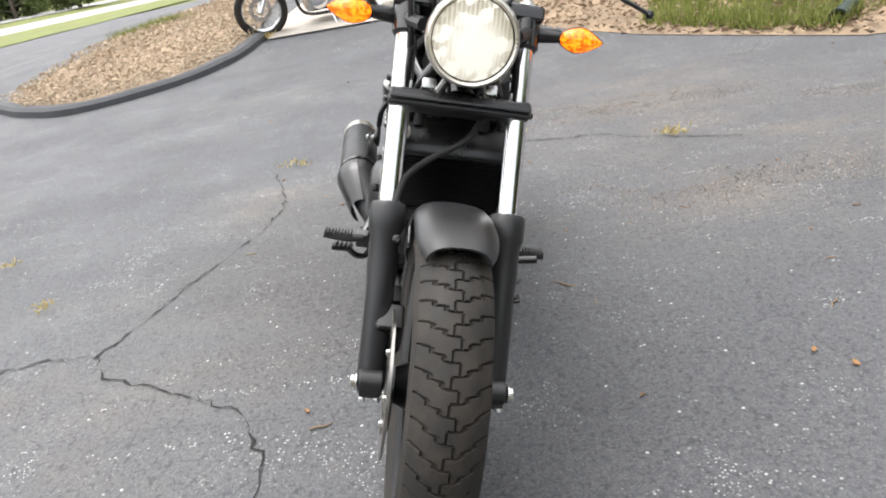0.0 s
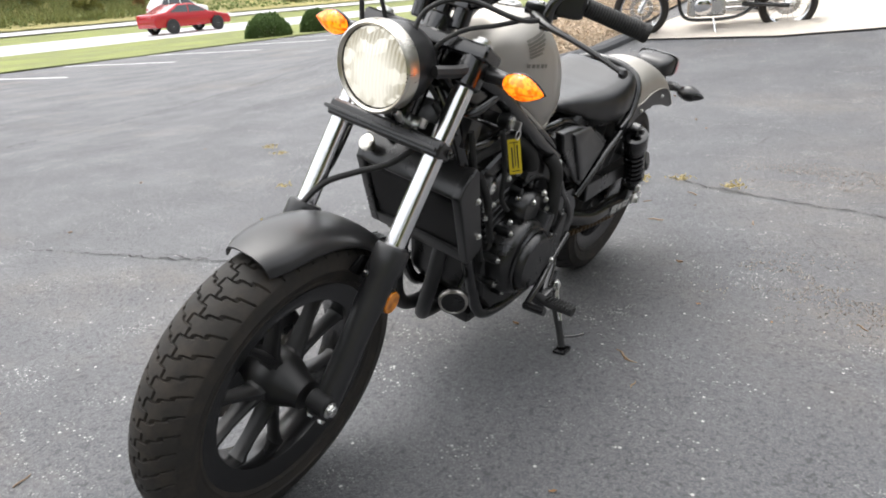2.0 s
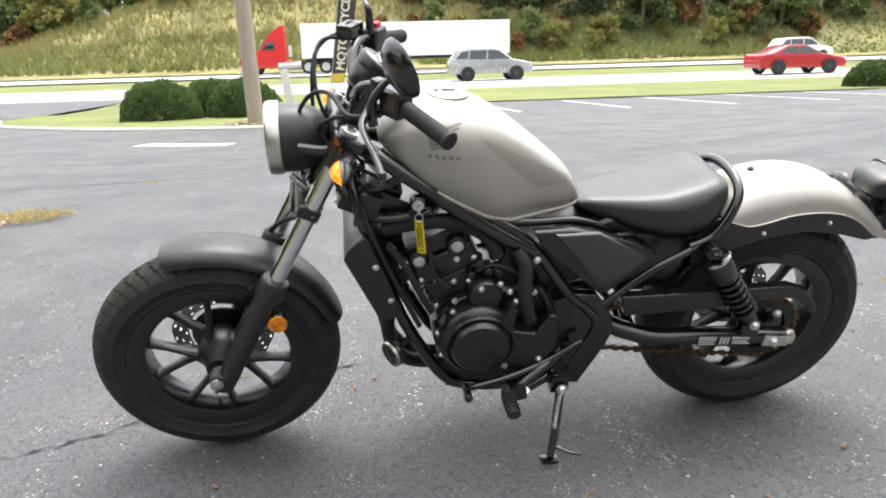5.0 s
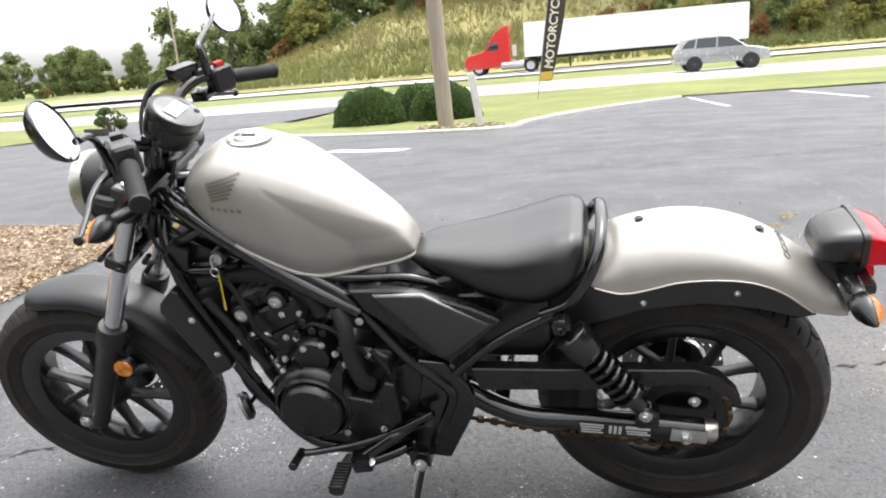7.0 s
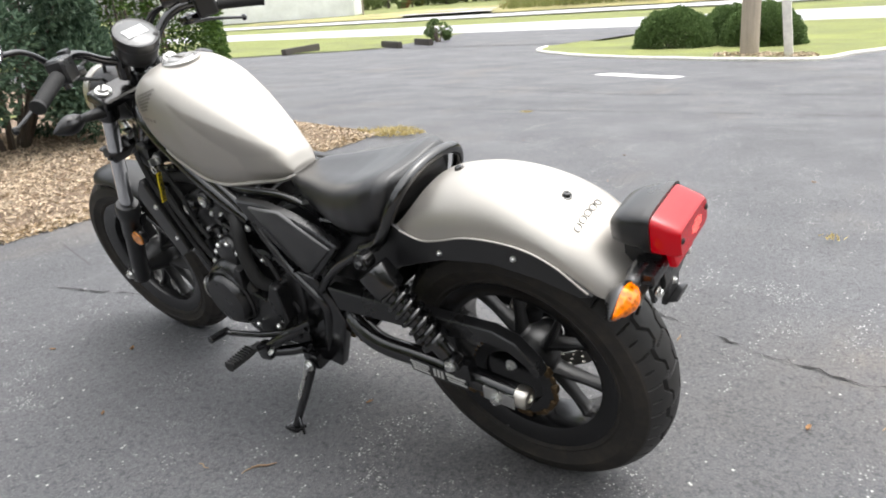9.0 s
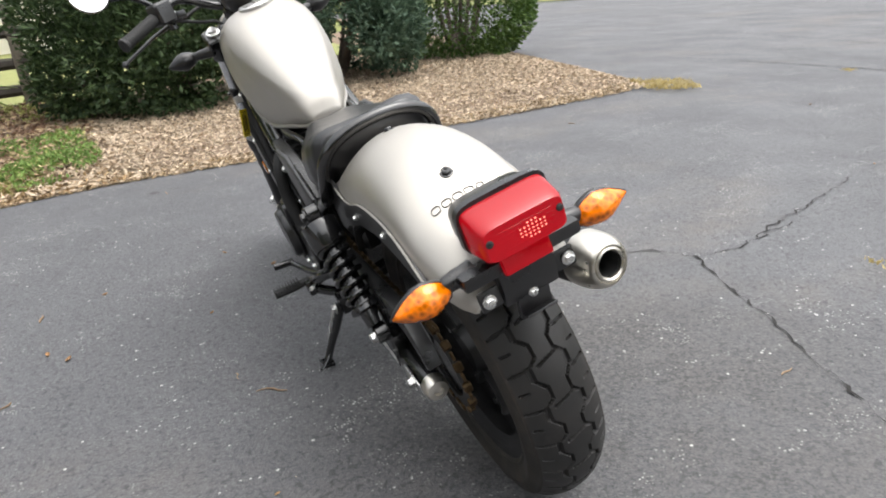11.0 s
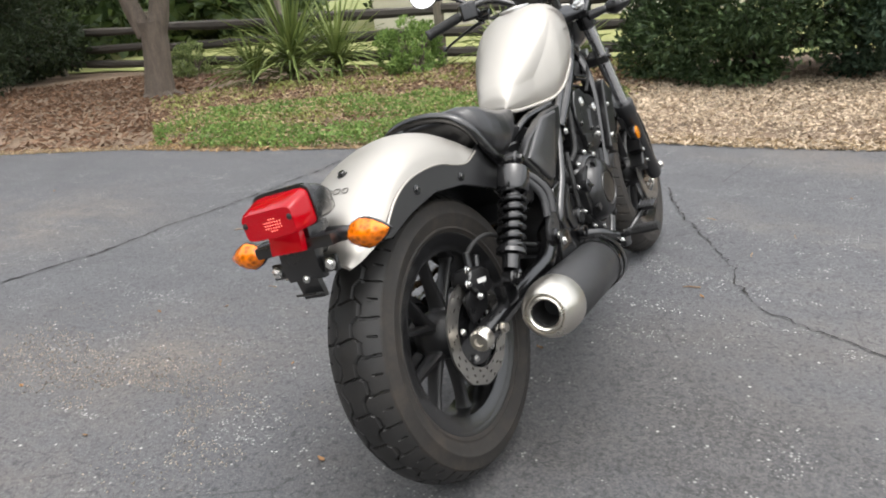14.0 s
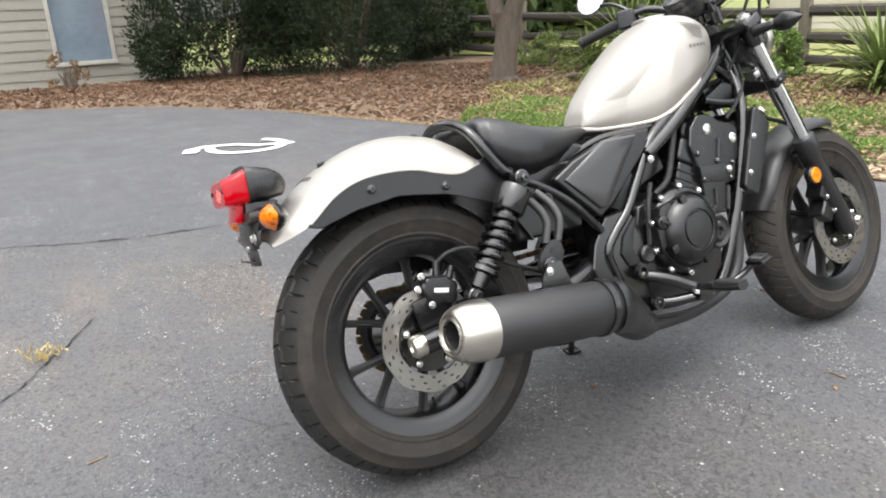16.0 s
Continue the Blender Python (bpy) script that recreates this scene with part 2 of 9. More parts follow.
def asphalt_material():
    mat, nd, lk, bs = nodes_of("asphalt")
    tc = nd.new("ShaderNodeTexCoord")

    def cells(scale, what="Distance", feature="F1"):
        v = nd.new("ShaderNodeTexVoronoi")
        v.feature = feature
        v.inputs["Scale"].default_value = scale
        lk.new(tc.outputs["Object"], v.inputs["Vector"])
        return v.outputs[what]
    # broad tone, then the stones of the mix
    col = ramp(nd, lk, noise_of(nd, lk, 0.30, 7, 0.62), [(0.30, (0.055, 0.057, 0.064)), (0.5, (0.073, 0.075, 0.082)), (0.72, (0.102, 0.103, 0.108))])
    stones = ramp(nd, lk, cells(260, "Color"), [(0.15, (0.026, 0.027, 0.031)), (0.5, (0.074, 0.076, 0.083)), (0.85, (0.172, 0.173, 0.175))])
    col = mixed(nd, lk, 0.50, col, stones)
    col = mixed(nd, lk, 0.30, col, ramp(nd, lk, noise_of(nd, lk, 55, 5, 0.75), [(0.35, (0.04, 0.041, 0.045)), (0.65, (0.125, 0.125, 0.128))]))
    # dusty tan wear in broad smears
    smear = ramp(nd, lk, noise_of(nd, lk, 0.62, 8, 0.70, stretch=(1.0, 0.6, 1.0)), [(0.54, 0.0), (0.70, 0.62)])
    # two worn dusty patches where cars turn
    for cx, cy, rad in ((-2.2, 1.35, 1.4), (-1.2, 1.75, 0.8), (0.2, 3.1, 0.9), (-1.4, -0.75, 0.5), (-0.62, 1.1, 0.6)):
        geo = nd.new("ShaderNodeVectorMath")
        geo.operation = "DISTANCE"
        lk.new(tc.outputs["Object"], geo.inputs[0])
        geo.inputs[1].default_value = (cx, cy, 0)
        near = ramp(nd, lk, geo.outputs["Value"], [(0.0, 1.0), (min(1.0, rad / 2), 0.4), (min(1.0, rad), 0.0)]) if rad <= 1 else None
        if near is None:
            half = nd.new("ShaderNodeMath")
            half.operation = "MULTIPLY"
            half.inputs[1].default_value = 0.5
            lk.new(geo.outputs["Value"], half.inputs[0])
            near = ramp(nd, lk, half.outputs[0], [(0.0, 1.0), (rad / 4, 0.5), (rad / 2, 0.0)])
        patch = mixed(nd, lk, 1.0, near, ramp(nd, lk, noise_of(nd, lk, 2.2, 8, 0.72, stretch=(1.4, 0.6, 1)), [(0.38, 0.0), (0.60, 1.0)]), "MULTIPLY")
        smear = mixed(nd, lk, 1.0, smear, patch, "LIGHTEN")
    gritty = mixed(nd, lk, 0.6, (0.150, 0.130, 0.112), ramp(nd, lk, noise_of(nd, lk, 90, 4, 0.8), [(0.35, (0.045, 0.039, 0.034)), (0.65, (0.26, 0.225, 0.19))]))
    smear = mixed(nd, lk, 1.0, smear, ramp(nd, lk, noise_of(nd, lk, 14, 6, 0.75), [(0.36, 0.35), (0.58, 1.0)]), "MULTIPLY")
    col = mixed(nd, lk, smear, col, gritty)
    # a darker rough area to the right of the rear wheel
    geo = nd.new("ShaderNodeVectorMath")
    geo.operation = "DISTANCE"
    lk.new(tc.outputs["Object"], geo.inputs[0])
    geo.inputs[1].default_value = (-0.6, -0.35, 0)
    dark_area = mixed(nd, lk, 1.0, ramp(nd, lk, geo.outputs["Value"], [(0.25, 0.75), (0.95, 0.0)]), ramp(nd, lk, noise_of(nd, lk, 1.8, 7, 0.7), [(0.30, 0.2), (0.55, 1.0)]), "MULTIPLY")
    col = mixed(nd, lk, dark_area, col, ramp(nd, lk, cells(150, "Color"), [(0.2, (0.022, 0.021, 0.020)), (0.9, (0.105, 0.098, 0.092))]))
    # coarse pits and stones
    col = mixed(nd, lk, ramp(nd, lk, cells(95), [(0.0, 0.0), (0.62, 0.0), (0.85, 0.55)]), col, (0.020, 0.020, 0.022))
    # pale scuffed stones in clusters
    for scale, where_scale, lo, hi, pull in ((120, 2.6, 0.53, 0.66, (1, 1, 1)), (70, 5.5, 0.58, 0.68, (1, 1, 1)), (90, 2.2, 0.55, 0.64, (3.2, 0.5, 1))):
        dots = ramp(nd, lk, cells(scale), [(0.20, 1.0), (0.34, 0.0)])
        keep = ramp(nd, lk, cells(scale, "Color"), [(0.46, 0.0), (0.52, 1.0)])
        where = ramp(nd, lk, noise_of(nd, lk, where_scale, 7, 0.75, stretch=pull), [(lo, 0.0), (hi, 1.0)])
        spots = mixed(nd, lk, 1.0, mixed(nd, lk, 1.0, dots, keep, "MULTIPLY"), where, "MULTIPLY")
        col = mixed(nd, lk, spots, col, (0.52, 0.51, 0.49))
    # lone pale chips and dark spots
    chip = mixed(nd, lk, 1.0, ramp(nd, lk, cells(22), [(0.06, 1.0), (0.11, 0.0)]), ramp(nd, lk, cells(22, "Color"), [(0.56, 0.0), (0.60, 1.0)]), "MULTIPLY")
    col = mixed(nd, lk, chip, col, (0.42, 0.41, 0.39))
    drip = mixed(nd, lk, 1.0, ramp(nd, lk, cells(1.3), [(0.03, 1.0), (0.06, 0.0)]), ramp(nd, lk, cells(1.3, "Color"), [(0.55, 0.0), (0.6, 0.8)]), "MULTIPLY")
    col = mixed(nd, lk, drip, col, (0.018, 0.018, 0.018))
    # hairline cracks in places
    hair = ramp(nd, lk, cells(1.7, "Distance", "DISTANCE_TO_EDGE"), [(0.0, 1.0), (0.006, 0.0)])
    hair = mixed(nd, lk, 1.0, hair, ramp(nd, lk, noise_of(nd, lk, 0.8, 6, 0.7), [(0.54, 0.0), (0.62, 0.7)]), "MULTIPLY")
    col = mixed(nd, lk, hair, col, (0.022, 0.021, 0.020))
    lk.new(col, bs.inputs["Base Color"])
    lk.new(ramp(nd, lk, noise_of(nd, lk, 1.5), [(0.3, 0.58), (0.7, 0.82)]), bs.inputs["Roughness"])
    b = nd.new("ShaderNodeBump")
    b.inputs["Strength"].default_value, b.inputs["Distance"].default_value = 0.8, 0.004
    lk.new(mixed(nd, lk, 0.5, cells(240), noise_of(nd, lk, 120, 5, 0.75)), b.inputs["Height"])
    lk.new(b.outputs[0], bs.inputs["Normal"])
    return mat


def glow(name, colour, strength, rough=0.2, base=None):
    mat, nd, lk, bs = nodes_of(name)
    bs.inputs["Base Color"].default_value = (*(base or colour), 1)
    bs.inputs["Roughness"].default_value = rough
    bs.inputs["Emission Color"].default_value = (*colour, 1)
    bs.inputs["Emission Strength"].default_value = strength
    return mat


def lens(name, colour, rough=0.08, weight=0.55, relief=0.5, coat=1.0, lit=0.0, cell=170, low=0.55):
    """Tinted moulded plastic over a reflector."""
    mat, nd, lk, bs = nodes_of(name)
    v = nd.new("ShaderNodeTexVoronoi")
    v.inputs["Scale"].default_value = cell
    tc = nd.new("ShaderNodeTexCoord")
    lk.new(tc.outputs["Object"], v.inputs["Vector"])
    lk.new(ramp(nd, lk, v.outputs["Distance"], [(0.0, tuple(c * low for c in colour)), (0.7, colour)]), bs.inputs["Base Color"])
    bs.inputs["Roughness"].default_value = rough
    bs.inputs["Specular IOR Level"].default_value = 0.3
    bs.inputs["Coat Weight"].default_value = coat
    bs.inputs["Coat Roughness"].default_value = 0.04
    bs.inputs["Emission Color"].default_value = (*colour, 1)
    bs.inputs["Emission Strength"].default_value = lit
    bs.inputs["Metallic"].default_value = weight
    b = nd.new("ShaderNodeBump")
    b.inputs["Strength"].default_value, b.inputs["Distance"].default_value = relief, 0.002
    lk.new(v.outputs["Distance"], b.inputs["Height"])
    lk.new(b.outputs[0], bs.inputs["Normal"])
    return mat


ASPHALT = asphalt_material()
CRACK = surface("crack", (0.012, 0.011, 0.010), 0.95, vary=0.3)
ROAD = surface("pale_road", (0.36, 0.36, 0.36), 0.8, scale=0.3, fine=20)
GRASS = surface("grass_soil", (0.150, 0.168, 0.045), 0.95, vary=0.45, scale=0.6, fine=25, bump=0.6, dist=0.03)
HILLSIDE = surface("dry_hillside", (0.26, 0.235, 0.09), 0.95, vary=0.5, scale=0.15, fine=3, bump=0.6, dist=0.1)
SOIL = surface("leaf_litter_soil", (0.17, 0.12, 0.08), 0.95, vary=0.5, scale=2.5, fine=60, bump=0.8, dist=0.01)
MULCH = surface("mulch_chip", (0.61, 0.49, 0.355), 0.9, vary=0.3, fine=90, island=0.6)
PALESOIL = surface("pale_mulch_soil", (0.26, 0.19, 0.125), 0.95, vary=0.4, scale=2.5, fine=50, bump=0.8, dist=0.01)
LITTER = surface("dead_leaf", (0.20, 0.115, 0.068), 0.9, vary=0.35, fine=90, island=0.6)
WHITE = surface("road_paint", (0.75, 0.75, 0.72), 0.8, vary=0.12, fine=70, dust=0.35, dust_colour=(0.2, 0.2, 0.2))
KERB = surface("dark_kerb", (0.075, 0.077, 0.082), 0.9, vary=0.3, fine=60, bump=0.4, dist=0.004)
CONCRETE = surface("concrete", (0.42, 0.38, 0.33), 0.9, scale=1.5, fine=60, bump=0.3, dist=0.003)
WOOD = surface("weathered_wood", (0.15, 0.13, 0.10), 0.9, vary=0.35, scale=4, fine=40, bump=0.6, dist=0.006, stretch=(6, 6, 1))
RAILWOOD = surface("dark_rail_wood", (0.05, 0.043, 0.036), 0.9, vary=0.4, scale=4, fine=40, bump=0.6, dist=0.006, stretch=(6, 1, 6))
POLEWOOD = surface("pole_wood", (0.34, 0.29, 0.23), 0.9, vary=0.25, scale=3, fine=30, bump=0.5, dist=0.006, stretch=(8, 8, 0.6))
BARK = surface("bark", (0.125, 0.10, 0.08), 0.95, vary=0.4, scale=6, fine=30, bump=0.9, dist=0.02, stretch=(3, 3, 0.8))
SIDING = surface("painted_siding", (0.60, 0.57, 0.47), 0.7, vary=0.08, scale=2, fine=40, each=0.1)
GREYSIDING = surface("grey_siding", (0.30, 0.29, 0.25), 0.75, vary=0.12, scale=2, fine=40, each=0.12)
GLASS_DARK = surface("window_glass", (0.10, 0.14, 0.18), 0.06, vary=0.1, bump=0.0, coat=1.0)
SHRUB = foliage("juniper_leaf", (0.020, 0.040, 0.015), (0.11, 0.165, 0.065))
YEW = foliage("yew_leaf", (0.010, 0.019, 0.008), (0.060, 0.085, 0.035))
BLUESHRUB = foliage("blue_cypress_leaf", (0.03, 0.062, 0.038), (0.17, 0.25, 0.16))
THUJA = foliage("thuja_leaf", (0.03, 0.07, 0.012), (0.15, 0.24, 0.05))
BOXWOOD = foliage("boxwood_leaf", (0.055, 0.095, 0.028), (0.17, 0.25, 0.09), rough=0.75)
PALECOVER = foliage("pale_cover_leaf", (0.13, 0.15, 0.04), (0.42, 0.42, 0.15), rough=0.7)
COVER = foliage("ground_cover_leaf", (0.075, 0.135, 0.030), (0.29, 0.42, 0.115), rough=0.7)
BLADE = foliage("grass_blade", (0.12, 0.15, 0.03), (0.38, 0.40, 0.12))
DRY = foliage("dry_grass", (0.35, 0.27, 0.10), (0.60, 0.50, 0.24))
YUCCA = foliage("yucca_blade", (0.09, 0.13, 0.035), (0.30, 0.36, 0.12))
# leaf green raised: the haze over far trees is put into its colour
TREELEAF = foliage("tree_leaf", (0.10, 0.135, 0.045), (0.33, 0.39, 0.16), thin=0.4)
TREELEAF2 = foliage("yellowing_tree_leaf", (0.14, 0.15, 0.035), (0.42, 0.38, 0.13), thin=0.4)
TREELEAF3 = foliage("russet_tree_leaf", (0.14, 0.08, 0.03), (0.38, 0.20, 0.08), thin=0.4)
WOODS = foliage("woods_leaf", (0.025, 0.045, 0.014), (0.11, 0.15, 0.05))

# ==== setting ====
def smooth(a, b, v):
    u = min(1, max(0, (v - a) / (b - a)))
    return u * u * (3 - 2 * u)


def height(x, y):
    """The lie of the land: level by the house, falling gently to the road, rising to the back of the lot."""
    d, z = -y - 2.5, 0.0
    if d > 0:
        z -= 0.026 * d * min(1, d / 3) if d < 17.5 else 0.455
    z += 0.25 * smooth(40, 47, -y)
    r = max(0, -x - 2)
    r = 0.02 * r * r if r < 4.5 else 0.405 + 0.05 * (r - 4.5)
    return z + min(r, 0.6) * smooth(-10, -4, y)


def sheet(name, a, b, lift, mat, label, category="", nx=40, ny=40, kind="structure", hump=0.0, rough=0.0, thick=0.0):
    """Ground between two lines of (x, y) points, on the lie of the land."""
    def along(line, k):
        line = [Vector((*p, 0)) for p in line]
        ln = [0]
        for p, q in zip(line, line[1:]):
            ln.append(ln[-1] + (q - p).length)
        s = k * ln[-1]
        return Vector((float(np.interp(s, ln, [p.x for p in line])), float(np.interp(s, ln, [p.y for p in line])), 0))
    g = Geo()
    for i in range(nx + 1):
        p, q = along(a, i / nx), along(b, i / nx)
        for j in range(ny + 1):
            v = p.lerp(q, j / ny)
            e = hump * min(1, 6 * min(i, nx - i) / nx, 6 * min(j, ny - j) / ny)
            if rough:
                e += rough * (noise.noise((v.x * 1.3, v.y * 1.3, 0)) + 0.6 * noise.noise((v.x * 4, v.y * 4, 3))) * (min(1, e / hump) if hump else 1)
            g.v.append((v.x, v.y, height(v.x, v.y) + lift + e))
    w = ny + 1
    g.f = [(i * w + j, i * w + j + 1, (i + 1) * w + j + 1, (i + 1) * w + j) for i in range(nx) for j in range(ny)]
    me = mesh_of(g, name, mat, 60)
    if me.polygons[0].normal.z < 0:
        me.flip_normals()
    ob = new(name, me)
    return tagged(ob, label, category, kind=kind)


# ground to the horizon, then what lies on it
xs = sorted(set([-600, -300, -150, -90, 90, 150, 300, 600] + [-60 + 3 * k for k in range(41)] + [-12 + k for k in range(25)]))
ys = sorted(set([-700, -400, -250, -160, 60, 90, 150, 300, 600] + [-110 + 4 * k for k in range(40)] + [-30 + k for k in range(46)]))


def hill(x, y):
    """The wooded bank beyond the road."""
    if y > -62:
        return 0.0
    d = -62 - y
    top = 8.2 + 1.2 * noise.noise((x * 0.04, y * 0.04, 5))
    return top * smooth(0, 22, d) * smooth(46, 14, x) + 0.02 * max(0, d - 26)


g = Geo()
for x in xs:
    for y in ys:
        g.v.append((x, y, height(x, y) - 0.06 + hill(x, y)))
w = len(ys)
g.f = [(i * w + j, (i + 1) * w + j, (i + 1) * w + j + 1, i * w + j + 1) for i in range(len(xs) - 1) for j in range(w - 1)]
solid("ground", g, GRASS, "grassy ground that reaches the horizon", kind="structure", sharp=80)

g = Geo()
hx, hy = [-90 + 5 * k for k in range(35)], [-61 - 2.5 * k for k in range(15)]
for x in hx:
    for y in hy:
        e = 0.5 * noise.noise((x * 0.25, y * 0.25, 0))
        g.v.append((x, y, height(x, y) + hill(x, y) + 0.05 + (0.25 + e * 0.4 if y < -62.5 else 0)))
w = len(hy)
g.f = [(i * w + j, i * w + j + 1, (i + 1) * w + j + 1, (i + 1) * w + j) for i in range(len(hx) - 1) for j in range(w - 1)]
solid("hillside", g, HILLSIDE, "dry grassy bank beyond the road", kind="structure", sharp=80)

# bed edge beside the house, from the far corner round to the building
BED = [(26.0, -6.5), (9.0, -4.4), (6.3, -3.9), (4.2, -3.55), (2.95, -3.3), (2.72, -2.9), (2.65, -2.2), (2.62, -1.3), (2.57, -0.15), (2.62, 0.82), (2.52, 1.42), (2.24, 1.94), (2.11, 2.48), (1.9, 3.3),
       (1.76, 4.34), (1.04, 6.5), (-0.02, 8.34), (-1.78, 9.77), (-5.0, 11.2), (-9.0, 12.0)]
LOTFAR = [(24.0, -18.5), (9.5, -20.4), (6.0, -20.5), (3.0, -20.5), (1.0, -20.4), (0.0, -20.3), (-1.5, -20.2), (-3.0, -20.0), (-5.0, -19.9), (-7.0, -19.8), (-9.0, -19.6), (-11, -19.5), (-13, -19.4), (-15, -19.3),
          (-17, -19.2), (-19, -19.1), (-22, -19), (-26, -18.8), (-32, -18.6), (-40, -18.4)]
sheet("parking_lot", BED, LOTFAR, 0.0, ASPHALT, "dark worn asphalt parking lot", "asphalt", 90, 90)
sheet("driveway_mouth", [(9.5, -20.0), (17.5, -19.0)], [(8.5, -29.0), (20.5, -29.0)], 0.014, ASPHALT, "asphalt driveway out to the road", nx=8, ny=20)
sheet("parking_lot_back", [(-5, 11.2), (-9, 12)], [(-40, -18.4), (-60, -10)], -0.012, ASPHALT, "asphalt at the back of the lot", nx=20, ny=40)
sheet("grass_verge", [(8.6, -20.35), (0, -20.25), (-10, -19.5), (-40, -18.35), (-90, -18)], [(8.6, -28.6), (0, -28.6), (-10, -28.2), (-40, -27.5), (-90, -26)], 0.03, GRASS, "mown grass verge beside the road", nx=60, ny=14, rough=0.02)
sheet("grass_verge_east", [(25.8, -5.6), (17.3, -18.9), (20.0, -28.6)], [(60, -2), (60, -20), (60, -28.6)], 0.03, GRASS, "mown grass beside the driveway", nx=30, ny=20, rough=0.02)
sheet("road", [(120, -28.8), (0, -28.7), (-40, -27.6), (-140, -26)], [(120, -40), (0, -40), (-40, -38), (-140, -35)], 0.0, ROAD, "pale sunlit road, near carriageway", nx=60, ny=10)
sheet("road_far", [(120, -47), (0, -46.8), (-40, -46), (-140, -43)], [(120, -57.5), (0, -57.5), (-40, -56.5), (-140, -53)], 0.02, ROAD, "pale road, far carriageway", nx=60, ny=10)
sheet("side_road", [(38, -58), (70, -110), (75, -170)], [(50, -58), (82, -110), (86, -170)], 0.3, ROAD, "side road climbing away", nx=20, ny=6)


def kerb(name, line, mat, label, wide=0.13, tall=0.1, lift=0.0):
    pts = spline([(x, y, 0) for x, y in line], 5)
    rings = []
    for i, p in enumerate(pts):
        t = (pts[min(i + 1, len(pts) - 1)] - pts[max(i - 1, 0)]).normalized()
        n = Vector((-t.y, t.x, 0))
        z = height(p.x, p.y) + lift + 0.008 * noise.noise((p.x * 3, p.y * 3, 1))
        prof = [(-wide / 2, -0.05), (-wide / 2, tall * 0.6), (-wide * 0.3, tall), (wide * 0.3, tall), (wide / 2, tall * 0.6), (wide / 2, -0.05)]
        rings.append([Vector((p.x, p.y, z)) + n * u * (1 + 0.15 * noise.noise((p.x * 5, p.y * 5, 2))) + Vector((0, 0, v)) for u, v in prof])
    return solid(name, loft(rings), mat, label, "kerb", kind="structure")


# grass island by the entrance
ISL = [(9.3, -17.8), (8.3, -15.6), (5.9, -13.4), (3.5, -12.25), (1.4, -11.7), (0.8, -12.1), (0.6, -13.3), (-0.3, -15.5), (-1.4, -17.3), (-3.2, -19.4)]
kerb("kerb_entrance", ISL, surface("painted_kerb", (0.62, 0.6, 0.55), 0.85, vary=0.2, dust=0.5, dust_colour=(0.25, 0.22, 0.18)), "low whitish concrete kerb round the grass island", 0.12, 0.06)
sheet("island_grass", ISL, [(9.5, -20.5), (8.5, -20.4), (7, -20.4), (5, -20.4), (3.5, -20.4), (2, -20.4), (0.5, -20.4), (-0.8, -20.4), (-2, -20.3), (-3.3, -20.2)], 0.04, GRASS, "grass island at the lot entrance", nx=40, ny=20, rough=0.02)

# mulch island behind the motorcycle
ISLK = [(-4.95, -4.15), (-4.62, -3.75), (-4.42, -3.25), (-4.55, -2.8), (-4.85, -2.36), (-5.25, -2.07), (-5.65, -1.93), (-6.0, -1.86)]
ISLB = [(-5.0, -4.2), (-5.9, -4.1), (-6.8, -3.9), (-7.8, -3.75), (-8.7, -3.55), (-9.7, -3.3), (-10.6, -3.0), (-11.5, -2.6)]
kerb("kerb_island", ISLK, KERB, "rough dark asphalt kerb round the mulch island", 0.16, 0.075)
sheet("mulch_bed_island", ISLK, ISLB, 0.03, PALESOIL, "brown mulch island behind the kerb", nx=30, ny=24, hump=0.06, rough=0.02)
sheet("concrete_pad", [(-5.9, -1.75), (-5.95, -0.4), (-6.3, 0.9)], [(-12, -1.7), (-12, -0.3), (-12, 1.5)], 0.02, CONCRETE, "pale concrete strip where a cruiser is parked", nx=12, ny=24)

# mulch bed behind, on the other side
BACKA = [(-7.5, 0.6), (-6.0, 0.85), (-4.75, 1.0), (-4.0, 1.65), (-3.5, 2.25), (-2.88, 2.95), (-3.0, 4.2), (-4.5, 7.5), (-8, 11)]
sheet("mulch_bed_back", BACKA, [(-12, 1.5), (-10, 2), (-9, 2.5), (-8.5, 3), (-8, 4), (-8, 5), (-8, 6), (-9, 9), (-12, 12)], 0.006, PALESOIL, "brown mulch bed with tufts of grass", nx=40, ny=24, rough=0.02, hump=0.04)

# bed and yard beside the house
sheet("planting_bed", BED, [(14.2, -4.9), (12, -4.0), (10.5, -3.3), (9.6, -2.9), (9.3, -2.5), (9, -2), (8.8, -1.5), (8.6, -1), (8.4, 0), (8.2, 1), (8.0, 2), (8, 3), (8, 4), (8, 5), (8, 6), (8, 8), (8, 10), (8, 13), (4, 14.5), (-2, 14.5)], 0.004, SOIL,
      "brown planting bed with mulch and leaf litter", nx=90, ny=40, rough=0.012, hump=0.03)
sheet("lawn", [(8.2, -2.6), (7.0, 0), (7, 5), (7, 12), (6, 20)], [(45, -3), (45, 0), (45, 10), (45, 25), (40, 40)], 0.06, surface("lawn_grass", (0.20, 0.21, 0.07), 0.95, vary=0.3, scale=0.5, fine=20, bump=0.5, dist=0.03),
      "sunlit lawn behind the fence", nx=30, ny=30, rough=0.03)

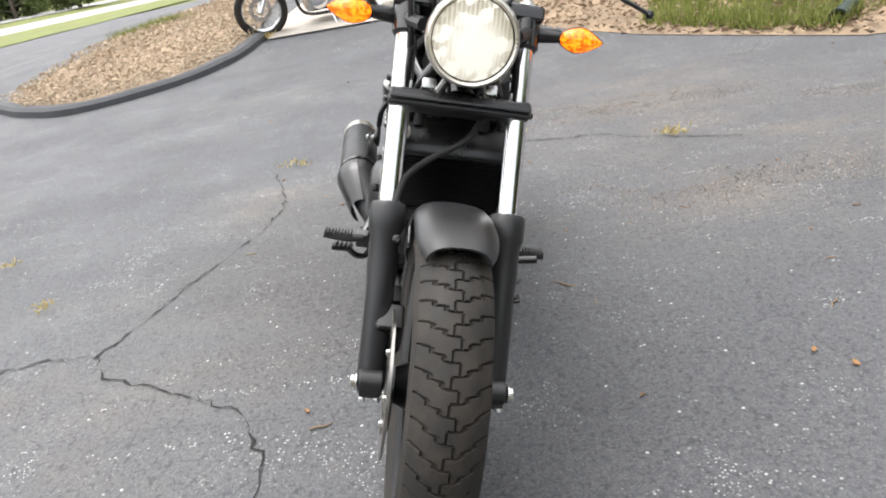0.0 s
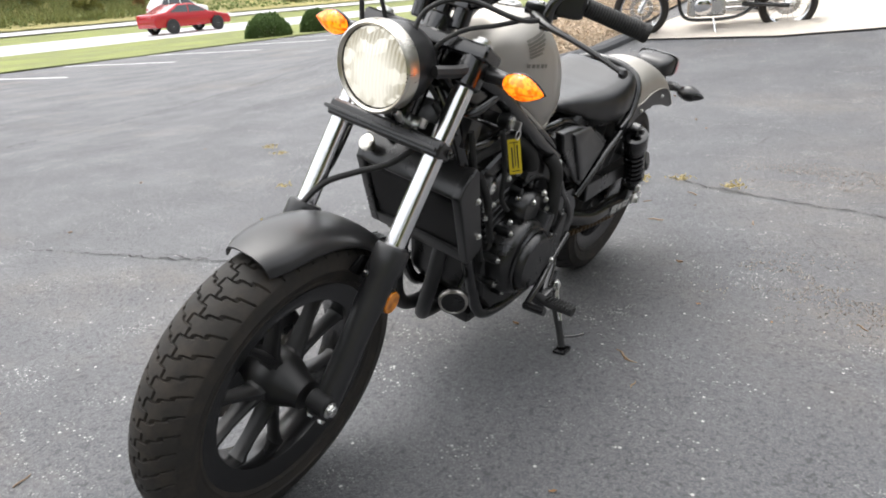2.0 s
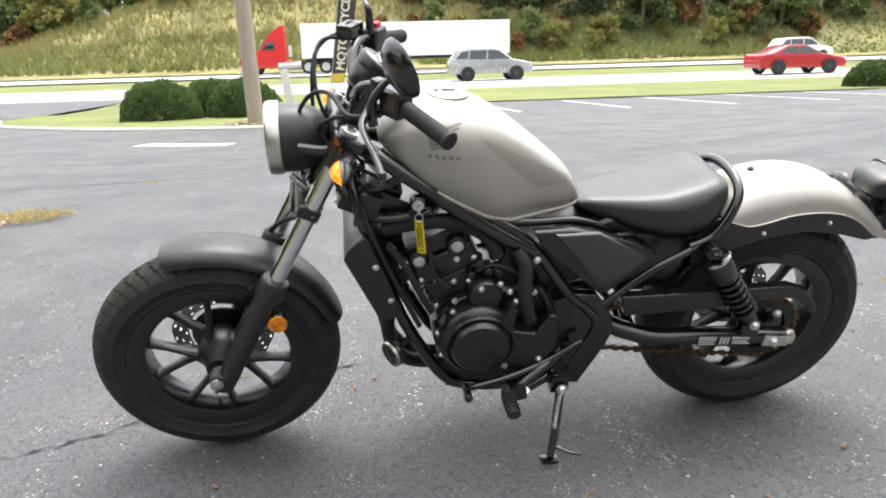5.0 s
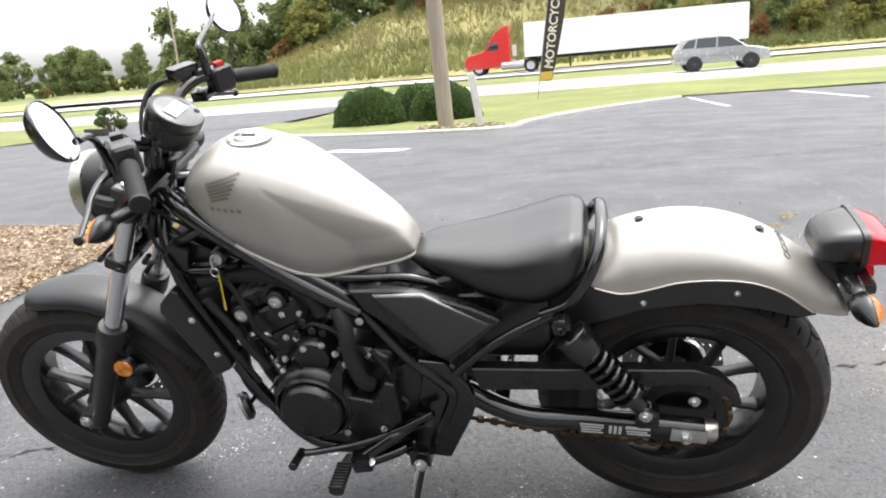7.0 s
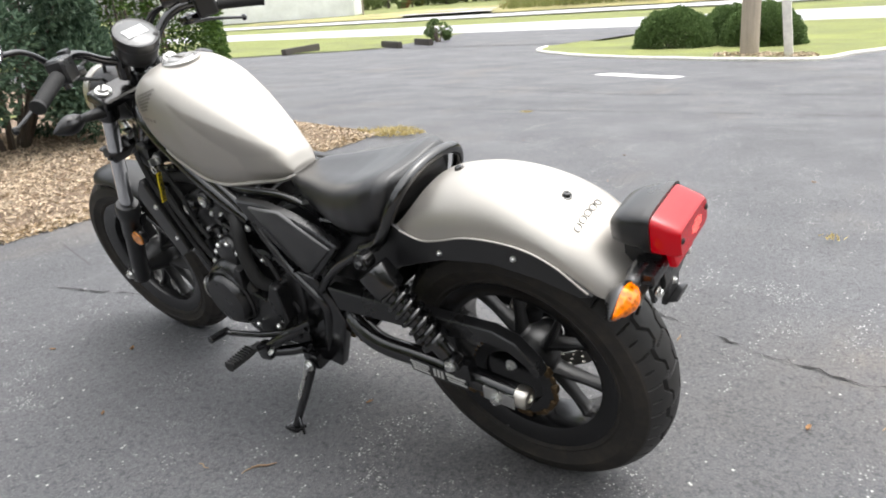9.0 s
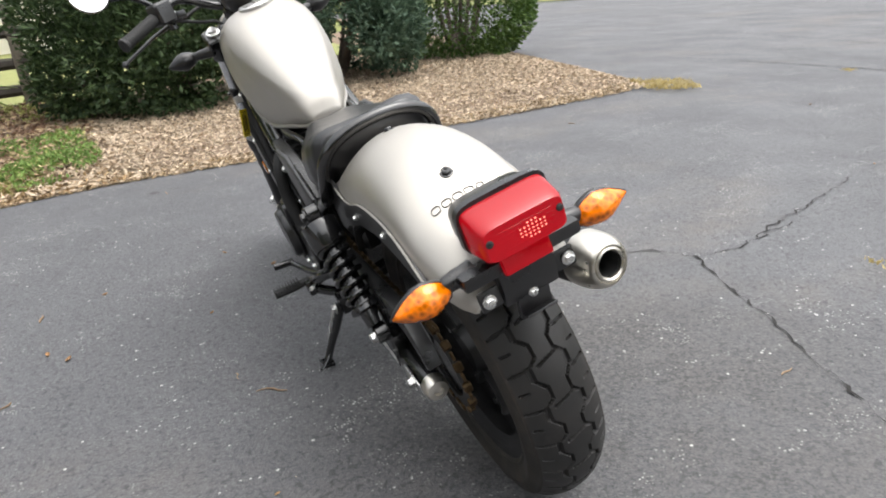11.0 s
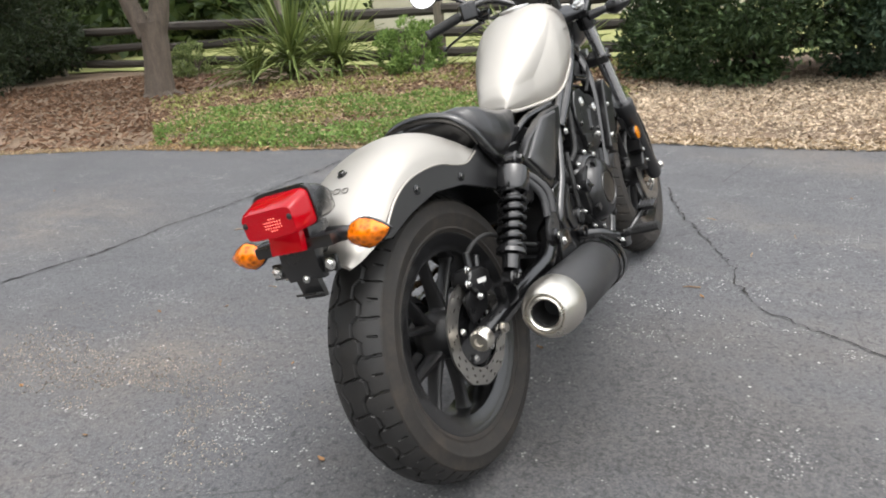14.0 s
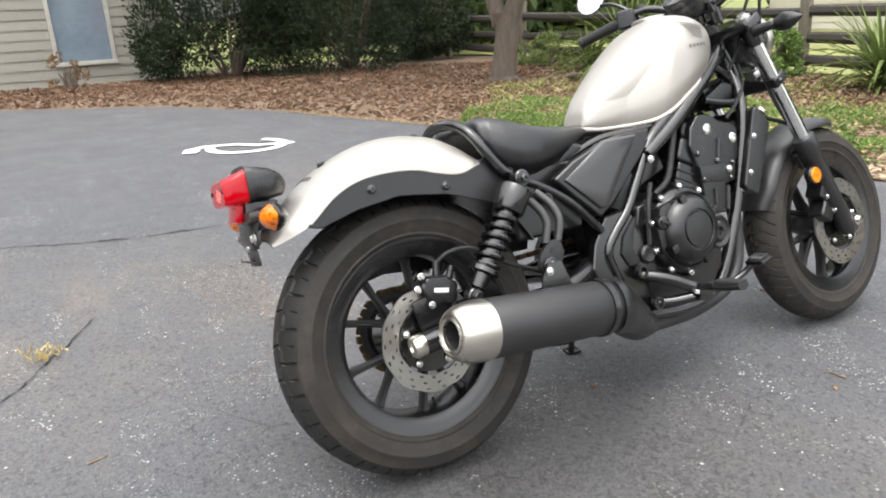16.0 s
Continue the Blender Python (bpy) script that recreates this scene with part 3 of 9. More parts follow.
# ---- painted marks on the asphalt ----
def ribbon(name, pts, width, mat, label, lift=0.006, jag=0.0, seed=1, smoothn=1, category=""):
    rnd = random.Random(seed)
    line = [Vector((x, y, 0)) for x, y in pts]
    if jag:
        fine = []
        for a, b in zip(line, line[1:]):
            m = max(2, int((b - a).length / 0.028))
            for k in range(m):
                fine.append(a.lerp(b, k / m) + Vector((rnd.uniform(-jag, jag), rnd.uniform(-jag, jag), 0)))
        line = fine + [line[-1]]
    g = Geo()
    for i, p in enumerate(line):
        t = (line[min(i + 1, len(line) - 1)] - line[max(i - 1, 0)]).normalized()
        n = Vector((-t.y, t.x, 0)) * width / 2 * (rnd.choice((0.1, 0.35, 0.8, 1.0, 1.7)) if jag else 1)
        for q in (p - n, p + n):
            g.v.append((q.x, q.y, height(q.x, q.y) + lift))
    g.f = [(2 * i, 2 * i + 2, 2 * i + 3, 2 * i + 1) for i in range(len(line) - 1)]
    me = mesh_of(g, name, mat)
    if me.polygons[0].normal.z < 0:
        me.flip_normals()
    return tagged(new(name, me), label, category, kind="structure")


for k in range(7):
    x = -3.4 - 2.62 * k
    ribbon("parking_stripe", [(x, -19.2), (x - 0.02, -16.5), (x - 0.1, -14.1)], 0.11, WHITE, "faded white parking stripe")
ribbon("arrow_mark", [(3.5, -9.2), (2.9, -8.95), (2.1, -8.7)], 0.34, WHITE, "faded white arrow painted on the asphalt")
arc = [(0.06 + 0.30 * math.cos(a), 4.66 + 0.30 * math.sin(a)) for a in [radians(-200 + 10 * k) for k in range(26)]]
ribbon("parking_symbol", arc, 0.085, WHITE, "white accessible parking symbol painted on asphalt", 0.008)
ribbon("parking_symbol_stroke", [(-0.42, 4.75), (-0.25, 4.86), (0.0, 4.78), (0.12, 4.62), (0.42, 4.52)], 0.085, WHITE, "white stroke of the painted parking symbol", 0.010)
ribbon("parking_symbol_stroke", [(-0.42, 4.62), (-0.36, 4.74)], 0.12, WHITE, "white stroke of the painted parking symbol", 0.012)
CRACKS = [
    [(-0.05, -1.55), (-0.12, -1.2), (-0.1, -1.04), (-0.31, -0.97), (-0.54, -0.9), (-0.8, -0.8), (-1.02, -0.73), (-1.28, -0.69), (-1.45, -0.71), (-1.85, -0.85)],
    [(-0.1, -1.04), (0.02, -0.98), (0.13, -0.76), (0.2, -0.63), (0.29, -0.48), (0.39, -0.42), (0.5, -0.37), (0.61, -0.35), (0.91, -0.2), (1.22, -0.03), (1.6, 0.1)],
    [(-0.08, -1.33), (0.04, -1.71), (0.2, -2.2)],
    [(-1.67, 2.67), (-1.31, 2.5), (-0.98, 2.42), (-0.7, 2.38), (-0.48, 2.42), (-0.25, 2.35), (0.02, 2.3), (0.34, 2.32), (0.6, 2.29), (0.96, 2.27), (1.46, 2.26), (1.9, 2.29)],
    [(-1.63, 0.93), (-1.54, 1.07), (-1.42, 1.29), (-1.35, 1.45)],
    [(-1.96, -0.05), (-1.85, 0.2), (-1.78, 0.45), (-1.68, 0.93)],
]
for k, c in enumerate(CRACKS):
    ribbon("crack", c, 0.011 if k == 3 else 0.0062, CRACK, "jagged dark crack in the asphalt", 0.004, 0.013, 30 + k)
for c in ([(5.9, -11.3), (6.4, -11.0), (7.6, -10.2)], [(-3, -7.6), (2, -6.6), (6, -7.2)], [(-9, -6.5), (-4, -6.0), (0, -5.4), (4, -4.7)]):
    ribbon("crack", c, 0.02, CRACK, "old crack in the asphalt", 0.004, 0.03, 77)

# ---- plants ----
def pieces_in(poly, n, rng):
    """Random (x, y) points in a polygon."""
    p = np.array(poly)
    out = []
    while len(out) < n:
        q = rng.uniform(p.min(0), p.max(0), (n * 2, 2))
        inside = np.zeros(len(q), bool)
        for (x0, y0), (x1, y1) in zip(p, np.roll(p, -1, 0)):
            hit = ((y0 > q[:, 1]) != (y1 > q[:, 1])) & (q[:, 0] < (x1 - x0) * (q[:, 1] - y0) / (y1 - y0 + 1e-12) + x0)
            inside ^= hit
        out += q[inside].tolist()
    return np.array(out[:n])


def on_land(xy, lift):
    return np.column_stack([xy, [height(x, y) for x, y in xy]]) + [0, 0, lift]


def in_from_edge(xy):
    """How far each place lies from the nearest bed edge."""
    best = np.full(len(xy), 9.0)
    for line in (BED, BACKA):
        for a, b in zip(line, line[1:]):
            a, d = np.array(a), np.array(b) - np.array(a)
            u = np.clip(((xy - a) @ d) / (d @ d), 0, 1)
            best = np.minimum(best, np.linalg.norm(xy - a - u[:, None] * d, axis=1))
    return best


def chips(name, poly, n, size, mat, label, seed, lift=0.05, flat=0.5, spread=0.02, category="mulch", aspect=2.6):
    rng = np.random.default_rng(seed)
    xy = pieces_in(poly, n, rng)
    c = on_land(xy, 0.004)
    c[:, 2] += np.clip(in_from_edge(xy) / 0.5, 0, 1) * lift + rng.uniform(0, spread, n)
    aim = rng.normal(size=(n, 3))
    aim[:, 2] *= flat * 0.4
    g = cards(c, rng.uniform(0.5, 1.5, n) * size, aim / np.linalg.norm(aim, axis=1)[:, None] * 2, aspect, 0.5, rng)
    return solid(name, g, mat, label, category, kind="stuff", sharp=20)


MULCHZONE = [(2.70, -3.2), (2.60, -2.2), (2.57, -1.3), (2.53, -0.15), (2.58, 0.7), (3.4, 0.75), (4.4, 0.8), (5.0, 0.4), (6.4, -1), (7.0, -3.0), (6.2, -3.75), (4.2, -3.45)]
chips("wood_chips", MULCHZONE, 34000, 0.034, MULCH, "pale wood chip mulch along the asphalt edge", 3, 0.05)
chips("wood_chips", [(2.66, 0.75), (2.55, 1.45), (2.27, 1.95), (2.14, 2.5), (1.95, 3.3), (2.1, 3.3), (2.4, 2.4), (2.9, 1.5), (3.1, 0.7)], 1200, 0.045, MULCH, "pale chips between the ground cover and asphalt", 4, 0.045)
chips("wood_chips", [(2.60, 0.55), (2.54, 1.2), (3.2, 1.15), (4.4, 1.3), (5.4, 1.3), (5.2, 0.5), (4.4, 0.7), (3.4, 0.6)], 2600, 0.045, MULCH, "pale chips beside the ground cover", 14, 0.045)
chips("fallen_leaves", [(2.60, 0.7), (2.50, 1.42), (2.20, 1.94), (2.07, 2.48), (1.85, 3.3), (1.72, 4.34), (2.0, 4.4), (2.2, 3.3), (2.45, 2.5), (2.75, 1.6), (3.3, 0.9)], 1500, 0.045, surface("straw_leaf", (0.42, 0.28, 0.14), 0.9, vary=0.3, fine=90, island=0.6), "dry straw and leaves along the bed edge", 15, 0.035)
chips("fallen_leaves", [(1.8, 4.4), (1.08, 6.5), (0.02, 8.34), (-1.7, 9.8), (-4, 11), (-3, 12.8), (2, 12.5), (6.2, 10), (6.2, 6.8), (5, 7), (3.5, 6), (2.2, 4.5)], 15000, 0.07, LITTER, "red-brown leaf litter under the trees", 5, 0.045)
chips("wood_chips", ISLK + ISLB[::-1], 20000, 0.036, MULCH, "coarse bark mulch on the island", 6, 0.075, spread=0.05)
chips("wood_chips", BACKA + [(-9, 8), (-9, 2.2)], 22000, 0.055, surface("dark_mulch_chip", (0.36, 0.26, 0.17), 0.9, vary=0.3, fine=90, island=0.6), "coarse brown bark mulch in the bed", 7, 0.06, spread=0.04)


GRIT = surface("tan_grit", (0.40, 0.34, 0.28), 0.9, vary=0.4, fine=90, island=0.7)
for k, (line, wide, n) in enumerate((([(-2.25, 0.35), (-2.15, 0.9), (-2.25, 1.4), (-2.1, 1.9), (-1.7, 2.5)], 0.30, 9000), ([(-0.95, 0.6), (-0.80, 1.0), (-0.85, 1.35), (-0.75, 1.8)], 0.24, 5000))):
    rng_ = np.random.default_rng(90 + k)
    at = np.sort(rng_.uniform(0, len(line) - 1, n))
    seg = np.minimum(at.astype(int), len(line) - 2)
    xy = np.array(line)[seg] + (np.array(line)[seg + 1] - np.array(line)[seg]) * (at - seg)[:, None] + rng_.normal(scale=wide / 2, size=(n, 2))
    keep = np.array([noise.noise((x * 3.2, y * 1.6, 4)) + 0.6 * noise.noise((x * 11, y * 7, 4)) for x, y in xy]) > -0.02
    c_ = on_land(xy[keep], 0.0015)
    aim_ = rng_.normal(size=(len(c_), 3)) * [1, 1, 0.4]
    solid("loose_grit", cards(c_, rng_.uniform(0.5, 1.6, len(c_)) * 0.0055, aim_ / np.linalg.norm(aim_, axis=1)[:, None] * 2, 1.4, 0.5, rng_), GRIT, "tan grit washed over the worn asphalt", "grit", kind="stuff", sharp=20)
STRAW = surface("straw_chip", (0.46, 0.34, 0.20), 0.9, vary=0.3, fine=90, island=0.6)
rim_ = BED[4:12]
chips("wood_chips", [(x - 0.04, y) for x, y in rim_] + [(x + 0.17, y + 0.03) for x, y in reversed(rim_)], 6500, 0.026, STRAW, "straw and chips spilling over the asphalt edge", 8, 0.03, spread=0.012)
rim_ = BED[11:16]
chips("wood_chips", [(x - 0.05, y) for x, y in rim_] + [(x + 0.10, y + 0.03) for x, y in reversed(rim_)], 2600, 0.024, STRAW, "straw and dead stems at the asphalt edge", 18, 0.03, spread=0.012)
chips("wood_chips", [(2.30, 1.95), (2.40, 1.70), (2.62, 1.55), (2.80, 1.70), (2.62, 1.98), (2.38, 2.12)], 900, 0.030, STRAW, "straw patch at the corner of the ground cover", 9, 0.06, spread=0.05)


def cover(name, poly, n, size, mat, label, seed, tall=0.1, aspect=1.7, thin=0.0):
    rng = np.random.default_rng(seed)
    xy = pieces_in(poly, n, rng)
    if thin:
        k = np.array([noise.noise((x * 1.6, y * 1.6, seed)) + 0.5 * noise.noise((x * 5, y * 5, seed)) for x, y in xy]) > thin
        xy = xy[k]
    c = on_land(xy, 0.008)
    c[:, 2] += np.clip(in_from_edge(xy) / 0.4, 0, 1) * 0.035
    lump = np.array([0.6 + 0.7 * noise.noise((x * 2.2, y * 2.2, 9)) for x, y in xy])
    c[:, 2] += rng.uniform(0, 1, len(c)) * tall * np.clip(lump, 0.2, 1.4)
    return solid(name, cards(c, rng.uniform(0.6, 1.4, len(c)) * size, None, aspect, 0.35, rng, up=0.3), mat, label, "ground cover", kind="stuff", sharp=20)


COVERZONE = [(2.85, 0.98), (2.56, 1.50), (2.24, 2.0), (2.11, 2.5), (1.90, 3.3), (1.80, 4.2), (2.4, 4.9), (3.2, 4.9), (3.8, 4.2), (4.1, 3.2), (4.5, 1.7), (4.2, 1.0), (3.2, 0.85)]
WEEDZONE = [(4.2, 0.95), (4.5, 1.7), (4.1, 3.2), (3.8, 4.2), (3.2, 4.9), (2.4, 4.9), (3.4, 6.2), (4.5, 6.4), (6.6, 5.5), (6.9, 1.2), (5.6, 0.9)]
chips("fallen_leaves", COVERZONE, 3500, 0.05, LITTER, "brown leaves among the ground cover", 16, 0.045)
chips("wood_chips", COVERZONE, 3000, 0.034, STRAW, "straw and dead stems lying in the ground cover", 19, 0.075, spread=0.05)
chips("fallen_leaves", WEEDZONE, 9000, 0.05, LITTER, "brown leaves and dry stems before the fence", 20, 0.045, spread=0.04)
chips("fallen_leaves", WEEDZONE, 4000, 0.045, STRAW, "straw among the weeds before the fence", 21, 0.05, spread=0.05)
cover("ground_cover", COVERZONE, 30000, 0.036, COVER, "low green leafy ground cover", 11, 0.1, aspect=2.2, thin=-0.22)
cover("ground_cover", COVERZONE, 9000, 0.036, PALECOVER, "yellowing leaves in the ground cover", 13, 0.1, aspect=2.4, thin=-0.1)
cover("ground_cover", WEEDZONE, 6500, 0.055, PALECOVER, "thin weedy ground cover near the fence", 12, 0.12, aspect=2.4, thin=-0.05)


def tufts(name, poly, n, tall, mat, label, seed, blades=9, lift=0.02, lean=0.35):
    rng = np.random.default_rng(seed)
    base = np.repeat(on_land(pieces_in(poly, n, rng), lift), blades, 0)
    m = len(base)
    base[:, :2] += rng.normal(scale=0.025, size=(m, 2))
    aim = np.column_stack([rng.normal(scale=lean, size=(m, 2)), np.ones(m)])
    aim /= np.linalg.norm(aim, axis=1)[:, None]
    L = rng.uniform(0.5, 1.2, m) * tall
    g = Geo()
    side = np.cross(aim, rng.normal(size=(m, 3)))
    side /= np.linalg.norm(side, axis=1)[:, None]
    tip = base + aim * L[:, None] + np.column_stack([rng.normal(scale=0.2, size=(m, 2)) * L[:, None], np.zeros(m)])
    wd = 0.004 + 0.02 * tall
    g.v = [tuple(p) for p in np.stack([base - side * wd, base + side * wd, tip], 1).reshape(-1, 3)]
    g.f = [(3 * i, 3 * i + 1, 3 * i + 2) for i in range(m)]
    return solid(name, g, mat, label, "grass", kind="stuff", sharp=20)


tufts("grass_tufts", [(-4.2, 1.75), (-3.6, 2.3), (-3.2, 2.75), (-3.6, 3.4), (-4.6, 2.9), (-4.9, 2.0)], 520, 0.14, BLADE, "loose grass tufts on the mulch bed", 21)
tufts("grass_tufts", [(-5.4, -3.9), (-5.9, -3.8), (-6.0, -4.05), (-5.4, -4.1)], 60, 0.09, BLADE, "grass tufts on the mulch island", 22)
tufts("grass_tufts", [(-6.9, -3.7), (-8.0, -3.2), (-8.2, -3.6), (-7.0, -3.95)], 170, 0.16, BLADE, "grass tufts on the mulch island", 23)
tufts("dry_grass", [(2.35, 1.65), (2.75, 1.9), (3.1, 1.5), (2.9, 1.3)], 90, 0.08, DRY, "straw-coloured dry grass by the asphalt", 24, lean=0.9)
tufts("dry_grass", [(2.7, -3.5), (3.0, -3.2), (2.5, -3.05), (2.3, -3.3)], 70, 0.05, DRY, "straw-coloured dry grass by the asphalt", 25, lean=0.9)
tufts("dry_grass", [(-1.53, 1.13), (-1.48, 1.13), (-1.48, 1.25), (-1.55, 1.22)], 6, 0.03, DRY, "dry weed growing from the crack", 26, lean=0.8)
for k, (x, y, n) in enumerate(((-1.70, -2.75, 5), (-0.51, -1.44, 4), (-1.02, -1.86, 3), (-1.86, 0.29, 6), (-1.90, 0.02, 4), (-1.84, -0.16, 4), (-1.58, -2.51, 4), (2.17, -4.73, 6))):
    tufts("dry_grass", [(x - 0.03, y - 0.03), (x + 0.03, y - 0.02), (x + 0.02, y + 0.03), (x - 0.03, y + 0.02)], n, 0.022, DRY, "dry weed growing from a crack", 40 + k, lean=0.9)
tufts("dry_grass", [(-5.95, -1.75), (-6.2, -1.7), (-6.1, -2.0), (-5.8, -1.95)], 60, 0.05, DRY, "dry grass at the kerb's end", 27, lean=0.9)
tufts("dry_grass", [(-2.0, -0.7), (-1.9, -0.7), (-1.9, -0.8), (-2.0, -0.8)], 5, 0.028, DRY, "dry weed in the asphalt", 28, lean=0.9)
tufts("tall_weeds", [(-45, -62.5), (40, -62.5), (40, -71), (-45, -72)], 5200, 1.1, foliage("hill_weed", (0.13, 0.15, 0.04), (0.36, 0.36, 0.15)), "tall weeds on the bank", 29, 7, 0.3)
tufts("tall_weeds", [(-60, -71), (45, -69), (45, -86), (-60, -90)], 5200, 1.3, foliage("hill_weed_dry", (0.17, 0.155, 0.055), (0.40, 0.35, 0.16)), "dry weeds on the bank", 30, 7, 0.2)
cover("bank_brush", [(-8, -63.5), (36, -63.5), (36, -84), (-8, -84)], 16000, 0.30, TREELEAF2, "green and yellow brush scattered over the bank", 17, 1.7, thin=0.12)
cover("bank_brush", [(-75, -62.4), (-6, -62.4), (-6, -73), (-75, -73)], 30000, 0.28, TREELEAF, "green vines and brush on the lower bank", 18, 1.0, thin=-0.12)
for name in ("bank_brush", "bank_brush.001"):
    for v in bpy.data.objects[name].data.vertices:
        v.co.z += hill(v.co.x, v.co.y)
for v in bpy.data.objects["tall_weeds"].data.vertices:
    v.co.z += hill(v.co.x, v.co.y)
for v in bpy.data.objects["tall_weeds.001"].data.vertices:
    v.co.z += hill(v.co.x, v.co.y)


def shrub(name, x, y, rx, ry, tall, n, size, mat, label, seed, lumps=26, pointed=0.0, category="shrub", group="", aspect=2.2, bare=0.0, ball=False, dome=False):
    """Stems under an uneven crown of small leaf sprays."""
    rng = np.random.default_rng(seed)
    th = thing(name, label, category, pose(x, y, height(x, y) + 0.02), group)
    for k in range(9):
        a = rng.uniform(0, 6.28)
        e = rng.uniform(0.25, 0.7)
        part("stem", tube([(0.08 * math.cos(a), 0.08 * math.sin(a), -0.05), (rx * 0.3 * math.cos(a), ry * 0.3 * math.sin(a), tall * 0.25), (rx * e * math.cos(a), ry * e * math.sin(a), tall * rng.uniform(0.45, 0.8))], [0.035, 0.022, 0.006], 6), BARK, th)
    cs = []
    for k in range(lumps):
        d = rng.normal(size=3)
        d /= np.linalg.norm(d)
        zz = 0.5 + 0.42 * d[2]
        s = 1 - pointed * max(0, zz - 0.35)
        if bare < 0.05 and d[2] < 0:
            s /= max(0.45, math.hypot(d[0], d[1]))
        cs.append((d[0] * rx * 0.72 * s, d[1] * ry * 0.72 * s, tall * max(0.12 + bare, zz), rng.uniform(0.24, 0.4) * min(rx, ry) * (1 if pointed < 0.5 else 0.8)))
    cs = np.array(cs)
    k = rng.integers(0, lumps, n)
    d = rng.normal(size=(n, 3))
    d /= np.linalg.norm(d, axis=1)[:, None]
    rad = cs[k, 3] * rng.uniform(0.55, 1.1, n) ** 0.6
    pts = cs[k, :3] + d * rad[:, None]
    pts[:, 2] = np.maximum(pts[:, 2], 0.04 + rng.uniform(0, 0.1, n))
    if ball:
        flat = np.where(d[:, 2] < 0, 1 / np.maximum(0.3, np.sqrt(1 - d[:, 2] ** 2)), 1.0)[:, None]
        d[:, :2] *= np.minimum(flat, 1.25)
        puff = 1 + 0.035 * np.sin(9 * d[:, 0] + seed) * np.sin(8 * d[:, 1]) * np.cos(7 * d[:, 2])
        depth = rng.uniform(0.80, 1.01, n) ** 0.7 * puff
        pts = np.stack([d[:, 0] * rx * depth, d[:, 1] * ry * depth, np.maximum(0.03, tall * (0.46 + 0.54 * d[:, 2] * depth))], 1)
    if dome:
        d[:, 2] = np.abs(d[:, 2])
        puff = 1 + 0.05 * np.sin(7 * d[:, 0] + seed) * np.sin(6 * d[:, 1] + 2 * seed) + 0.03 * np.sin(17 * d[:, 0]) * np.cos(15 * d[:, 2])
        depth = rng.uniform(0.70, 1.02, n) ** 0.6 * puff
        pts = np.stack([d[:, 0] * rx * depth, d[:, 1] * ry * depth, np.maximum(0.02, tall * d[:, 2] * depth) + rng.uniform(0, 0.05, n)], 1)
    part("foliage", cards(pts, rng.uniform(0.6, 1.4, n) * size, d, aspect, 0.3, rng, up=0.25), mat, th, sharp=20)
    return th


shrub("juniper_shrub", 5.45, 0.24, 1.2, 1.16, 2.2, 46000, 0.06, SHRUB, "large dark green juniper shrub on bare mulch", 41, 48, bare=0.0)
shrub("cypress_shrub", 5.45, -1.3, 1.15, 0.98, 2.1, 38000, 0.062, BLUESHRUB, "blue-green cypress shrub with dense sprays", 42, 46, bare=0.0)
shrub("thuja_shrub", 6.3, -3.2, 1.0, 0.92, 2.5, 30000, 0.065, THUJA, "clipped green thuja shrub", 43, 46, aspect=2.6, ball=True)
shrub("evergreen_shrub", 1.7, 11.9, 1.65, 1.4, 3.3, 40000, 0.085, YEW, "wide dark evergreen shrub beside the building", 44, 95, aspect=3.2)
shrub("evergreen_shrub", 3.7, 11.2, 2.0, 1.6, 3.6, 40000, 0.085, YEW, "wide dark evergreen shrub under the trees", 45, 95, aspect=3.2)
shrub("evergreen_shrub", 6.2, 12.9, 1.6, 1.6, 3.5, 18000, 0.11, YEW, "dark evergreen shrub by the fence", 46, 36)
shrub("green_bush", 6.0, 4.3, 0.5, 0.45, 0.75, 3500, 0.06, COVER, "loose green bush before the fence", 47, 18)
shrub("green_bush", 6.1, 8.6, 0.5, 0.6, 0.5, 2500, 0.06, TREELEAF, "low green bush by the fence", 49, 14)
shrub("bare_bush", -0.9, 12.3, 0.35, 0.25, 0.6, 500, 0.05, TREELEAF3, "thin reddish bush at the building's foot", 50, 10)
for k, (x, y, r) in enumerate([(4.80, -15.9, 0.94), (3.85, -17.3, 0.92), (2.90, -16.2, 0.90)]):
    shrub("boxwood_hedge", x, y, r, r, 0.90, 24000, 0.052, BOXWOOD, "round clipped boxwood on the grass island", 60 + k, 50, group="clipped hedges", aspect=1.5, dome=True)
shrub("green_bush", 17.0, -22.5, 0.6, 0.5, 0.9, 2500, 0.09, BOXWOOD, "small dark bush by the driveway", 65, 16)
for k, (x, y) in enumerate([(-17.5, -20.8), (-20.0, -20.7)]):
    shrub("boxwood_hedge", x, y, 1.0 - 0.3 * k, 0.7, 0.85, 10000, 0.07, BOXWOOD, "clipped boxwood by the road", 66 + k, 40, group="clipped hedges", aspect=1.5, dome=True)


